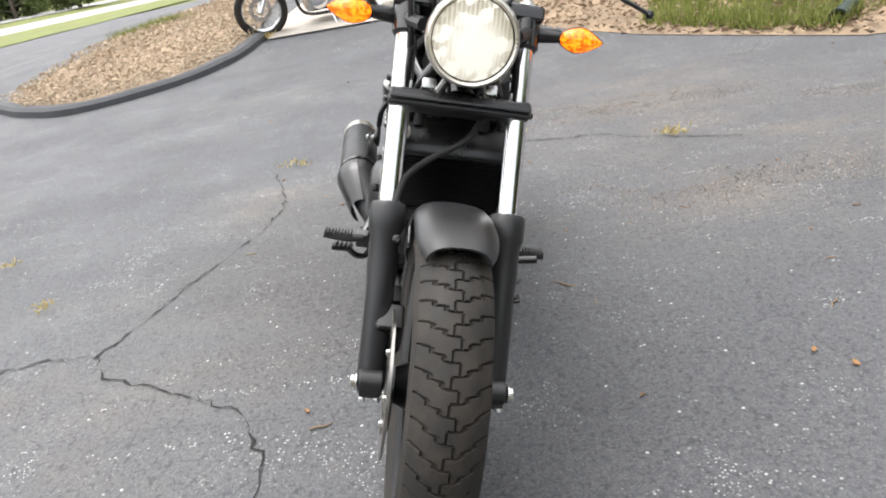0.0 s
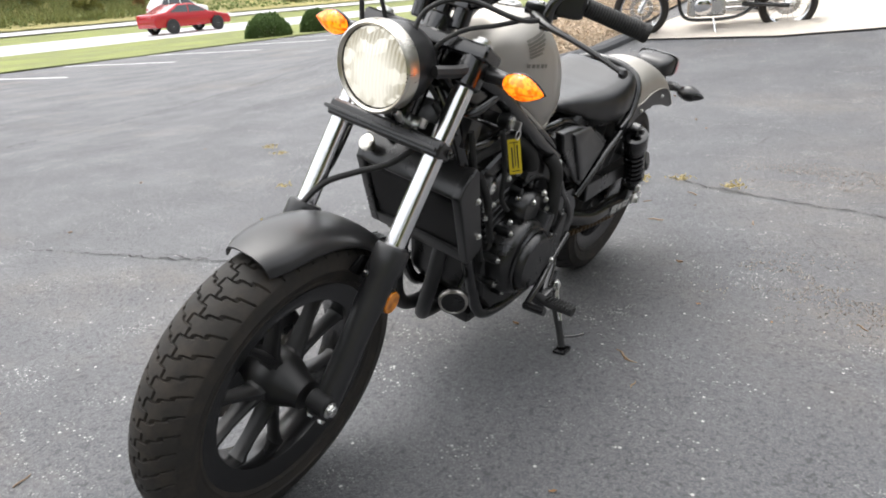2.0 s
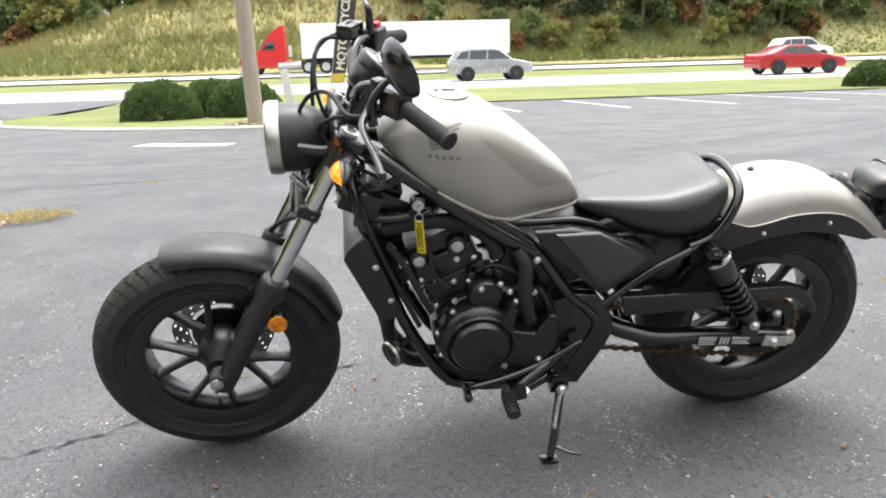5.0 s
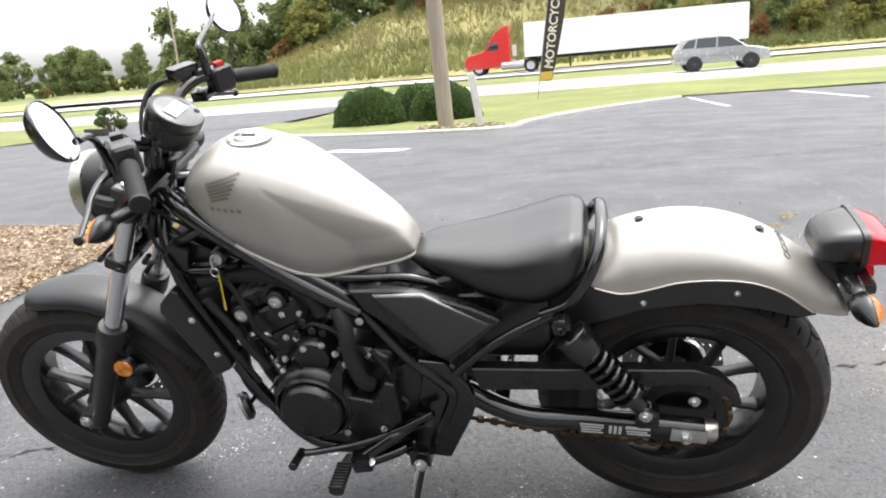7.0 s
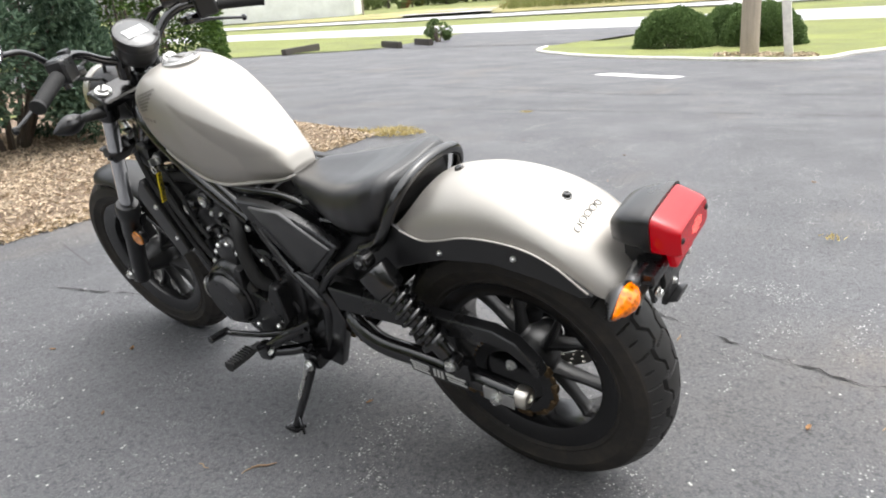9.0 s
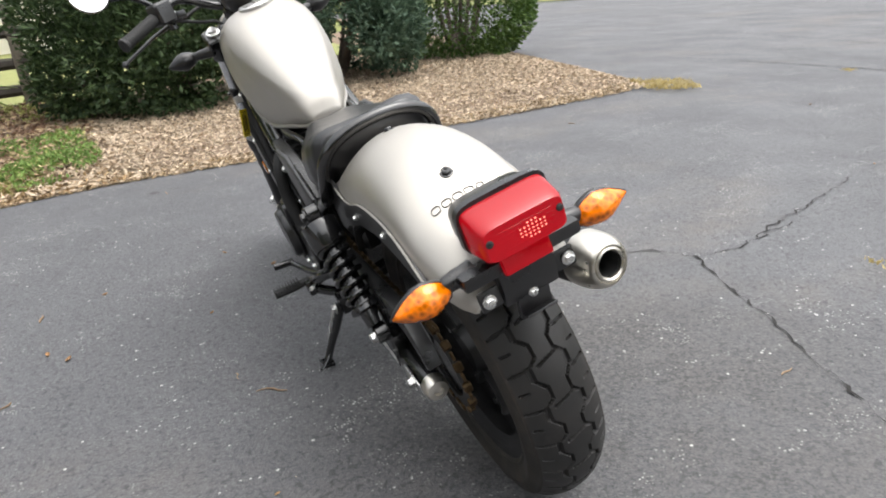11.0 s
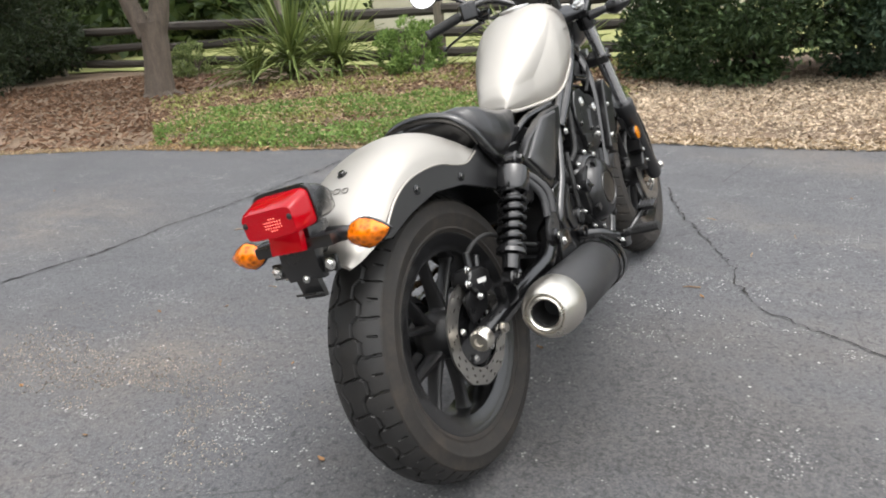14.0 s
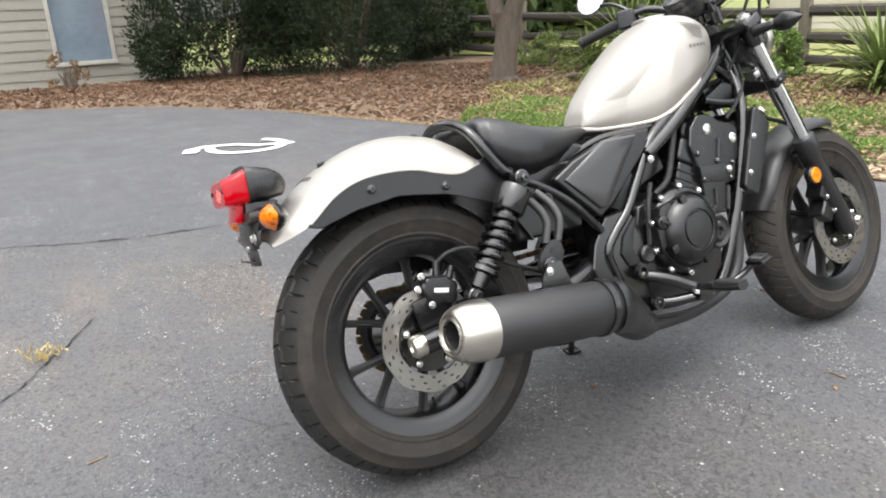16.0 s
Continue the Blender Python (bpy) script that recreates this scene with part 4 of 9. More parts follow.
def yucca(x, y, r, tall, n, label, seed):
    rng = random.Random(seed)
    th = thing("yucca", label, "yucca", pose(x, y, height(x, y)), "yuccas")
    part("stem", tube([(0, 0, 0), (0.02, 0, 0.1), (0, 0.01, tall * 0.35)], [0.06, 0.05, 0.04], 8), BARK, th)
    g = Geo()
    for k in range(n):
        a = rng.uniform(0, 6.283)
        up = rng.uniform(-0.15, 1.0)
        L = tall * rng.uniform(0.55, 0.95)
        d = Vector((math.cos(a) * (1.15 - up * 0.8), math.sin(a) * (1.15 - up * 0.8), up)).normalized()
        s = Vector((-math.sin(a), math.cos(a), 0)) * 0.018
        b = Vector((0, 0, tall * rng.uniform(0.1, 0.38)))
        droop = Vector((0, 0, -0.25 * L * (1 - up)))
        pts = [b, b + d * L * 0.4, b + d * L * 0.75 + droop * 0.35, b + d * L + droop]
        w = [0.8, 1.0, 0.7, 0.05]
        fold = Vector((0, 0, 0.008))
        g.add([p + s * e * k2 + fold * abs(k2) for p, e in zip(pts, w) for k2 in (-1, 0, 1)],
              [(3 * i + j, 3 * i + j + 1, 3 * i + j + 4, 3 * i + j + 3) for i in range(3) for j in (0, 1)])
    part("leaves", g, YUCCA, th, "long spiky green blades")
    return th


yucca(5.75, 2.75, 0.52, 0.95, 170, "spiky green yucca in the bed", 1)
yucca(5.70, 2.15, 0.45, 0.8, 130, "spiky green yucca in the bed", 6)
yucca(5.35, 5.75, 0.55, 1.3, 190, "tall spiky green yucca in the bed", 2)
yucca(5.85, 5.4, 0.48, 1.1, 140, "spiky green yucca in the bed", 3)
yucca(6.2, 2.7, 0.4, 0.7, 80, "spiky green yucca in the bed", 4)
yucca(5.0, 6.1, 0.4, 0.7, 80, "small spiky green yucca in the bed", 5)

g = lathe([(0.13, -0.02), (0.14, 0.05), (0.12, 0.16), (0.115, 0.17), (0.0, 0.165)], (0, 0, 0), (0, 0, 1), 14)
g.v = [(x * (1 + 0.12 * noise.noise((x * 9, y * 9, 1))), y * (1 + 0.12 * noise.noise((x * 9, y * 9, 4))), z) for x, y, z in g.v]
solid("stump", g, BARK, "short grey-brown tree stump in the ground cover", "stump", pose(5.3, 1.85, 0.01))

# forked tree by the fence
tr = thing("yard_tree", "forked grey-brown tree trunk standing in leaf litter", "tree", pose(4.2, 6.95, 0))
tk = tube([(0.0, 0.03, -0.05), (0.0, 0.02, 0.1), (0.02, 0.0, 0.35), (0.05, -0.02, 0.7), (0.03, -0.02, 0.95)], [0.27, 0.19, 0.165, 0.16, 0.17], 16)
tk.join(tube([(0.06, -0.06, 0.8), (0.12, -0.16, 1.2), (0.16, -0.26, 2.0), (0.3, -0.35, 3.4)], [0.13, 0.115, 0.10, 0.05], 12))
tk.join(tube([(0.0, 0.05, 0.78), (-0.06, 0.18, 1.2), (-0.14, 0.32, 2.0), (-0.3, 0.5, 3.6)], [0.12, 0.105, 0.09, 0.05], 12))
for a in (0.3, 1.7, 2.9, 4.4, 5.3):
    tk.join(tube([(0, 0, 0.12), (0.22 * math.cos(a), 0.22 * math.sin(a), 0.03), (0.42 * math.cos(a), 0.42 * math.sin(a), -0.03)], [0.09, 0.05, 0.02], 7))
part("trunk", tk, BARK, tr)
rng = np.random.default_rng(5)
d = rng.normal(size=(9000, 3))
d /= np.linalg.norm(d, axis=1)[:, None]
part("crown", cards(np.array([0, 0, 4.2]) + d * [2.4, 2.4, 1.5] * rng.uniform(0.5, 1, (9000, 1)), rng.uniform(0.07, 0.16, 9000), None, 1.8, 0.3, rng), TREELEAF, tr, sharp=20)


def far_tree(tall, wide, seed, mat, n=900, trunk_to=0.35):
    """A broadleaf tree with limbs and an open crown; it is copied along the bank."""
    rng = np.random.default_rng(seed)
    th = thing("tree", "leafy green roadside tree in late summer", "tree", group="roadside trees")
    st = tube([(0, 0, -0.4), (0.1, 0, tall * 0.3), (0.0, 0.1, tall * 0.75)], [0.22, 0.16, 0.05], 8)
    lumps = []
    for k in range(24):
        a, z = rng.uniform(0, 6.28), trunk_to + (0.95 - trunk_to) * k / 23
        r = wide * (0.3 + 0.5 * math.sin(min(1, (1.05 - z) * 1.6) * 1.57)) * rng.uniform(0.5, 1)
        p = (r * math.cos(a), r * math.sin(a), tall * z)
        lumps.append((*p, wide * rng.uniform(0.22, 0.4)))
        if k < 7:
            st.join(tube([(0, 0, tall * z * 0.6), (p[0] * 0.5, p[1] * 0.5, tall * z * 0.85), p], [0.08, 0.05, 0.02], 5, n=3))
    part("trunk", st, BARK, th)
    L = np.array(lumps)
    k = rng.integers(0, len(L), n)
    d = rng.normal(size=(n, 3))
    d /= np.linalg.norm(d, axis=1)[:, None]
    pts = L[k, :3] + d * (L[k, 3] * rng.uniform(0.4, 1.1, n))[:, None] * [1, 1, 0.8]
    part("crown", cards(pts, rng.uniform(0.6, 1.5, n) * 0.42, d, 1.5, 0.3, rng), mat, th, sharp=20)
    return th


KINDS = [far_tree(7.5, 3.0, 71, TREELEAF, 3400, 0.08), far_tree(9.5, 3.4, 72, TREELEAF, 4000, 0.08), far_tree(6.0, 2.8, 73, TREELEAF2, 3000, 0.06), far_tree(4.5, 2.4, 74, TREELEAF3, 2200, 0.06), far_tree(11, 3.8, 75, WOODS, 4200, 0.06)]
rng = random.Random(8)
spots = []
for k in range(94):                     # along the bank and its top
    x = -80 + 1.43 * k + rng.uniform(-0.8, 0.8)
    y = -(70 if x < -6 else 82) - rng.uniform(0, 16)
    spots.append((x, y, rng.choice([0, 1, 0, 2, 4, 0, 1, 3] if x < 10 else [0, 1, 0, 2, 0, 3]), rng.uniform(0.8, 1.25)))
for k in range(36):                      # low growth on the slope
    spots.append((rng.uniform(-60, -2), -64.5 - rng.uniform(0, 7), rng.choice([2, 3, 0]), rng.uniform(0.32, 0.6)))
for k in range(14):
    spots.append((rng.uniform(0, 34), -78 - rng.uniform(0, 8), rng.choice([2, 3, 0]), rng.uniform(0.3, 0.5)))
for k in range(45):                      # woods along the far road
    x = -78 - 3.4 * k
    spots.append((x, -58 - 0.02 * k - rng.uniform(0, 20), rng.choice([0, 1, 0, 1, 2]), rng.uniform(0.9, 1.35)))
for k in range(75):                      # distant row past the side road
    spots.append((44 + 2.3 * k + rng.uniform(-2, 2), -150 - rng.uniform(0, 30) + 0.5 * k, rng.choice([0, 1, 1]), rng.uniform(0.8, 1.15)))
for k in range(22):                      # stand beyond the side road
    spots.append((64 + 2.5 * k + rng.uniform(-2, 2), -128 - rng.uniform(0, 26), rng.choice([0, 2, 0, 3]), rng.uniform(0.4, 0.62)))
for k in range(14):
    spots.append((-95 + rng.uniform(-12, 12), -60 + 5 * k + rng.uniform(-2, 2), rng.choice([0, 1, 4]), rng.uniform(1.0, 1.4)))
for k in range(20):                      # woods behind the house and fence
    spots.append((13 + rng.uniform(0, 10), 13.5 + 1.4 * k + rng.uniform(-0.5, 0.5), rng.choice([4, 4, 1]), rng.uniform(0.7, 1.0)))
for k in range(12):
    spots.append((7 + rng.uniform(0, 6), 17 + rng.uniform(0, 8), 4, rng.uniform(0.7, 1.0)))
for k in range(14):
    spots.append((26 + rng.uniform(0, 8), -6 + 1.8 * k, rng.choice([4, 1, 0]), rng.uniform(0.8, 1.1)))
for k in range(12):                      # trees behind the back bed
    spots.append((-14 - rng.uniform(0, 6), 2 + 2.1 * k, rng.choice([0, 1, 4]), rng.uniform(0.8, 1.1)))
for x, y, kind, s in spots:
    t = copy_thing(KINDS[kind], pose(x, y, height(x, y) + hill(x, y), 0, 0, rng.uniform(0, 360)))
    t.scale = (s, s, s * rng.uniform(0.9, 1.1))
for k, t in enumerate(KINDS):
    t.matrix_world = pose(-60 - 6 * k, -95, height(-60, -95) + hill(-60 - 6 * k, -95))

# ---- fence, house, building ----
for k, y in enumerate([-1.25, 1.55, 4.2, 7.0, 9.85, 12.6]):
    g = box((0.11, 0.10, 1.12), pose(0, 0, 0.5, 0, 0, 4 * k), 0.012)
    g.v = [(a + 0.01 * noise.noise((b * 7, c * 4, k)), b + 0.01 * noise.noise((a * 7, c * 4, k + 9)), c) for a, b, c in g.v]
    solid("fence_post", g, WOOD, "weathered grey split-rail fence post", "fence post", pose(6.6, y, 0.02, 0, 1.5 * math.sin(k * 2.3), 0), "fence posts")
for k, (y0, y1) in enumerate([(-1.25, 1.55), (1.55, 4.2), (4.2, 7.0), (7.0, 9.85), (9.85, 12.6)]):
    for z in (0.24, 0.50, 0.80):
        e = 0.03 * math.sin(7 * k + 11 * z)
        g = tube([(6.6, y0 - 0.06, z + e), (6.6 + 0.01, (y0 + y1) / 2, z - 0.012), (6.6, y1 + 0.06, z - e)], [0.045, 0.062, 0.05], 7, squash=1.25)
        solid("fence_rail", g, RAILWOOD, "dark weathered split fence rail between posts", "fence rail", None, "fence rails")


def clad_wall(name, x0, y0, x1, y1, z0, z1, rise, mat, label, holes=()):
    """A wall of lapped boards; each board is a piece of its own. holes: (from, to, low, high) along the wall."""
    a, b = Vector((x0, y0, 0)), Vector((x1, y1, 0))
    L = (b - a).length
    t = (b - a) / L
    n = Vector((-t.y, t.x, 0))
    m = Matrix(((t.x, n.x, 0, x0), (t.y, n.y, 0, y0), (0, 0, 1, 0), (0, 0, 0, 1)))
    th = thing(name, label, "house", m, kind="")
    spans = []
    for k in range(int((z1 - z0) / rise)):
        z = z0 + k * rise
        cuts = [(0, L)]
        for h0, h1, lo, hi in holes:
            if z + rise > lo and z < hi:
                cuts = [c for u, v in cuts for c in ((u, min(v, h0)), (max(u, h1), v)) if c[1] - c[0] > 0.01]
        spans += [(u, v, z) for u, v in cuts]
    back = Geo()
    cuts = [(0, L, z0, z1)]
    for h0, h1, lo, hi in holes:
        cuts = [(0, h0, z0, z1), (h1, L, z0, z1), (h0, h1, z0, lo), (h0, h1, hi, z1)]
    for u, v, lo, hi in cuts:
        back.join(box((v - u, 0.12, hi - lo), pose((u + v) / 2, -0.07, (lo + hi) / 2), 0))
    part("wall", back, mat, th)
    meshes = {}
    for u, v, z in spans:
        key = round(v - u, 2)
        if key not in meshes:
            q = Geo().add([(0, 0, 0), (v - u, 0, 0), (v - u, 0.022, 0), (0, 0.022, 0), (0, 0, rise * 1.06), (v - u, 0, rise * 1.06), (v - u, 0.004, rise * 1.06), (0, 0.004, rise * 1.06)],
                          [(3, 2, 1, 0), (4, 5, 6, 7), (0, 1, 5, 4), (2, 3, 7, 6), (1, 2, 6, 5), (3, 0, 4, 7)])
            meshes[key] = mesh_of(q, "board", mat)
        ob = new("board", meshes[key])
        ob.parent, ob.location = th, (u, -0.008, z)
    return th


# the house past the fence: cream boards, and its neighbour wall in shade
hs = clad_wall("house", 16.5, 5.9, 16.5, 12.1, 0.1, 3.4, 0.155, SIDING, "cream house with lapped board siding beyond the fence")
part("corner_trim", box((0.12, 0.05, 3.4), pose(0.0, 0.03, 1.75), 0.006), surface("white_trim", (0.75, 0.73, 0.68), 0.6), hs, "white corner board")
part("foundation", box((6.2, 0.16, 0.5), pose(3.1, -0.06, -0.16), 0.01), CONCRETE, hs)
part("roof", prism([(-0.5, 3.3), (6.8, 3.3), (6.8, 3.45), (3.2, 5.0), (-0.5, 3.45)], -5.5, 0.5, 0.02), surface("shingle_roof", (0.10, 0.09, 0.085), 0.9, vary=0.3), hs)
part("side_wall", box((0.12, 5.4, 3.3), pose(6.15, -2.8, 1.7), 0), SIDING, hs)
part("end_wall", box((0.12, 5.4, 3.3), pose(0.0, -2.8, 1.7), 0), SIDING, hs)
wing = clad_wall("house_wing", 17.4, 1.6, 17.4, 5.8, 0.1, 3.0, 0.155, SIDING, "recessed cream wing of the house with a dark window", holes=((1.7, 2.6, 0.9, 2.1),))
part("window_glass", box((0.9, 0.03, 1.2), pose(2.15, -0.05, 1.5), 0), GLASS_DARK, wing)

# the grey clapboard building with a window
bd = clad_wall("office_building", 0.95, 13.0, -9.5, 13.0, 0.0, 3.1, 0.165, GREYSIDING, "grey-beige clapboard building with a tall window", holes=((1.05, 1.91, 0.42, 2.3),))
TRIM = surface("grey_trim", (0.42, 0.41, 0.37), 0.7)
fr = Geo()
for m_, s_ in ((pose(1.02, 0.0, 1.36), (0.07, 0.09, 1.96)), (pose(1.94, 0.0, 1.36), (0.07, 0.09, 1.96)), (pose(1.48, 0.0, 0.40), (1.0, 0.12, 0.07)), (pose(1.48, 0.0, 2.33), (1.0, 0.09, 0.07))):
    fr.join(box(s_, m_, 0.006))
wf = part("window", fr, TRIM, bd, "grey window with a blue-grey pane")
part("pane", box((0.86, 0.012, 1.88), pose(1.48, -0.03, 1.36), 0), surface("blind_glass", (0.16, 0.21, 0.26), 0.12, vary=0.12, bump=0, coat=1), wf)
part("eaves", box((11.2, 0.7, 0.14), pose(5.2, 0.1, 3.15), 0.01), TRIM, bd)
part("corner_trim", box((0.12, 0.06, 3.1), pose(0.0, 0.03, 1.55), 0.006), TRIM, bd)
part("roof", prism([(-0.5, 3.2), (11, 3.2), (11, 3.35), (-0.5, 3.35)], -6, 0.5, 0.02), surface("dark_roof", (0.09, 0.085, 0.08), 0.9), bd)
part("side_wall", box((0.12, 5.0, 3.1), pose(0.06, -2.6, 1.55), 0), GREYSIDING, bd)

# ---- street furniture by the entrance ----
solid("utility_pole", tube([(0, 0, -0.3), (0.02, 0, 2), (0.05, 0, 8.5)], [0.165, 0.155, 0.12], 14), POLEWOOD, "tall weathered wooden utility pole on the island", "utility pole", pose(2.2, -12.6, height(2.2, -12.6), 0, 0.8, 0))
solid("marker_post", box((0.14, 0.14, 1.15), pose(0, 0, 0.5), 0.02), surface("white_post", (0.66, 0.63, 0.57), 0.8, vary=0.15, dust=0.4), "short leaning whitish post beside the pole", "post", pose(1.42, -12.1, height(1.42, -12.1), 0, 7, 10))
chips("wood_chips", [(0.9, -11.9), (2.7, -12.1), (2.9, -13.0), (1.2, -12.8)], 500, 0.09, MULCH, "mulch at the foot of the pole", 77, 0.06)
bn = thing("feather_banner", "tall dark brown feather banner with white letters on a pole", "banner", pose(1.03, -24.0, height(1, -24), 0, -8.5, 0))
part("pole", tube([(0, 0, -0.1), (0, 0, 2.5), (-0.02, 0, 4.0), (-0.35, 0, 4.55)], 0.018, 8), surface("banner_pole", (0.3, 0.3, 0.3), 0.4, 0.5), bn)
BANNER = surface("banner_cloth", (0.05, 0.036, 0.032), 0.8)
GOLD = surface("gold_print", (0.62, 0.40, 0.07), 0.7)
PRINT = surface("white_print", (0.70, 0.66, 0.58), 0.7)
sail = [(0.0, 0.60), (-0.42, 0.66), (-0.52, 1.6), (-0.60, 2.6), (-0.62, 3.4), (-0.56, 4.0), (-0.42, 4.4), (-0.3, 4.5), (-0.12, 4.3), (0.0, 3.9)]
cloth = part("cloth", prism(sail, -0.006, 0.006, 0), BANNER, bn)
part("gold_patch", prism([(-0.01, 0.62), (-0.41, 0.68), (-0.43, 0.98), (-0.01, 0.92)], 0.007, 0.011, 0), GOLD, cloth)
txt = bpy.data.curves.new("word", "FONT")
txt.body, txt.size, txt.extrude = "MOTORCYCLES", 0.40, 0.002
txt.offset = 0.009
probe = new("probe", txt)
lettering = bpy.data.meshes.new_from_object(probe.evaluated_get(bpy.context.evaluated_depsgraph_get()))
bpy.data.objects.remove(probe)
lettering.transform(Matrix(((0, 1, 0, -0.40), (0, 0, 1, 0.012), (1, 0, 0, 1.06), (0, 0, 0, 1))))
lettering.materials.clear()
lettering.materials.append(PRINT)
lt = new("lettering", lettering)
lt.parent = cloth
for x, y, l in ((19.5, -17.3, 3.2), (17.2, -19.8, 2.0), (16.5, -20.9, 1.6)):
    solid("landscape_timber", box((l, 0.18, 0.26), pose(0, 0, 0.1), 0.02), RAILWOOD, "dark landscape timber edging the grass", "timber", pose(x, y, height(x, y) + 0.02, 0, 0, 115 if x > 19 else 150), "landscape timbers")
sg = thing("road_sign", "small pale road sign seen from behind", "road sign", pose(5.2, -60.0, -0.2))
part("post", tube([(0, 0, -0.2), (0, 0, 2.1)], 0.03, 6), surface("sign_steel", (0.4, 0.4, 0.4), 0.5, 0.5), sg)
part("plate", box((0.75, 0.03, 0.9), pose(0, 0.04, 1.75), 0.01), surface("sign_plate", (0.6, 0.6, 0.6), 0.5), sg)
wb = thing("warehouse", "long low white warehouse in the distance", "warehouse", pose(118, -95, 0, 0, 0, 35))
part("wall", box((40, 12, 7), pose(0, 0, 3.4), 0.1), surface("white_metal", (0.72, 0.72, 0.72), 0.6, scale=0.3, fine=4), wb)
part("roof", prism([(-20.5, 6.9), (20.5, 6.9), (20.5, 7.2), (-20.5, 7.2)], -6.5, 6.5, 0.05), surface("grey_roof", (0.4, 0.4, 0.4), 0.6), wb)
for x, y in ((45, -75), (62, -100), (85, -90)):
    solid("utility_pole", tube([(0, 0, -0.3), (0, 0, 10.5)], [0.16, 0.11], 8), POLEWOOD, "distant wooden utility pole", "utility pole", pose(x, y, height(x, y) + hill(x, y)))

# ==== the motorcycle ====
PAINT = surface("matt_silver_paint", (0.45, 0.427, 0.390), 0.47, 0.78, vary=0.04, scale=6, fine=500, bump=0.03, dist=0.0004, coat=0.08)
BLACK = surface("satin_black_paint", (0.005, 0.005, 0.0055), 0.18, vary=0.25, scale=14, fine=220, bump=0.04, dust=0.06, dust_colour=(0.035, 0.033, 0.03), spec=0.9)
MATT = surface("matt_black_plastic", (0.007, 0.007, 0.0075), 0.30, vary=0.2, scale=12, fine=420, bump=0.10, dist=0.0006, dust=0.05, dust_colour=(0.04, 0.037, 0.034), spec=0.7)
FENDER = surface("matt_black_steel", (0.018, 0.018, 0.019), 0.36, vary=0.12, scale=7, fine=400, bump=0.04)
CASE = surface("black_cast_alloy", (0.0065, 0.0065, 0.007), 0.30, 0.1, vary=0.25, scale=18, fine=300, bump=0.18, dist=0.0008, dust=0.08, dust_colour=(0.045, 0.042, 0.038), spec=0.75)
SIDEGLOSS = surface("satin_side_plastic", (0.020, 0.020, 0.021), 0.36, vary=0.15, scale=8, fine=420, bump=0.05, dist=0.0004, spec=1.0)
RUBBER = surface("tyre_rubber", (0.021, 0.019, 0.017), 0.72, vary=0.3, scale=10, fine=200, bump=0.12, dist=0.0008, dust=0.34, dust_colour=(0.090, 0.069, 0.051), spec=0.35)
TREAD = surface("tread_rubber", (0.014, 0.0135, 0.013), 0.55, vary=0.3, scale=10, fine=200, bump=0.12, dist=0.0008, dust=0.12, dust_colour=(0.070, 0.056, 0.045), spec=0.45)
GRIP = surface("grip_rubber", (0.013, 0.013, 0.013), 0.7, vary=0.2, fine=300, bump=0.2)
VINYL = surface("seat_vinyl", (0.011, 0.011, 0.012), 0.33, vary=0.15, scale=5, fine=520, bump=0.30, dist=0.0005, spec=0.7)
WHEELBLACK = surface("wheel_black", (0.008, 0.008, 0.0085), 0.42, vary=0.2, scale=14, fine=260, bump=0.06, dust=0.12, dust_colour=(0.05, 0.046, 0.04))
RIMBLACK = surface("rim_black", (0.006, 0.006, 0.0065), 0.24, vary=0.2, scale=14, fine=260, bump=0.05, dust=0.10, dust_colour=(0.05, 0.046, 0.04), spec=0.8)
CHROME = surface("chrome", (0.80, 0.80, 0.81), 0.14, 1.0, vary=0.04, bump=0.0)
STEEL = surface("zinc_steel", (0.72, 0.72, 0.70), 0.28, 1.0, vary=0.12, fine=300, bump=0.05)
BRUSHED = surface("brushed_steel", (0.62, 0.59, 0.53), 0.30, 1.0, vary=0.10, scale=4, fine=160, bump=0.08, stretch=(1, 6, 6))
DISC = surface("brake_disc_steel", (0.40, 0.385, 0.36), 0.34, 1.0, vary=0.12, fine=200, bump=0.05)
MUFFLER = surface("muffler_black", (0.026, 0.026, 0.027), 0.45, 0.2, vary=0.15, scale=9, fine=300, bump=0.08)
CHAIN = surface("chain_steel", (0.10, 0.065, 0.032), 0.45, 0.8, vary=0.35, fine=200)
YELLOW = surface("yellow_tag", (0.62, 0.47, 0.01), 0.45, vary=0.06)
INK_SHADE = surface("black_ink_and_shade", (0.015, 0.015, 0.015), 0.6, vary=0.1)
LABELGREY = surface("grey_label", (0.55, 0.55, 0.53), 0.5, vary=0.15, fine=220)
DECAL = surface("dark_decal", (0.24, 0.226, 0.205), 0.4, 0.6, vary=0.1)
SCRIPT = surface("grey_script", (0.10, 0.095, 0.088), 0.45, 0.4, vary=0.1)
MIRROR = surface("mirror_glass", (0.9, 0.9, 0.9), 0.02, 1.0, vary=0.01, bump=0)
DIAL = surface("dial_glass", (0.085, 0.088, 0.09), 0.22, vary=0.08, bump=0, coat=0.25)
RED = lens("red_lens", (0.24, 0.0003, 0.004), 0.06, 0.0, 0.0, 0.16, 0.28, 90, 1.0)
AMBER = lens("amber_lens", (0.95, 0.215, 0.001), 0.06, 0.15, 0.6, 0.6, 0.0, 105, 0.22)
AMBERLIT = glow("lit_amber_lens", (1.0, 0.17, 0.008), 0.42, 0.12, (0.70, 0.15, 0.004))
REFLECT = lens("amber_reflector", (0.95, 0.30, 0.004), 0.12, 0.2, 0.8, 1.0, 0.0, 60, 0.35)
lit = AMBERLIT.node_tree
spk = lit.nodes.new("ShaderNodeTexVoronoi")
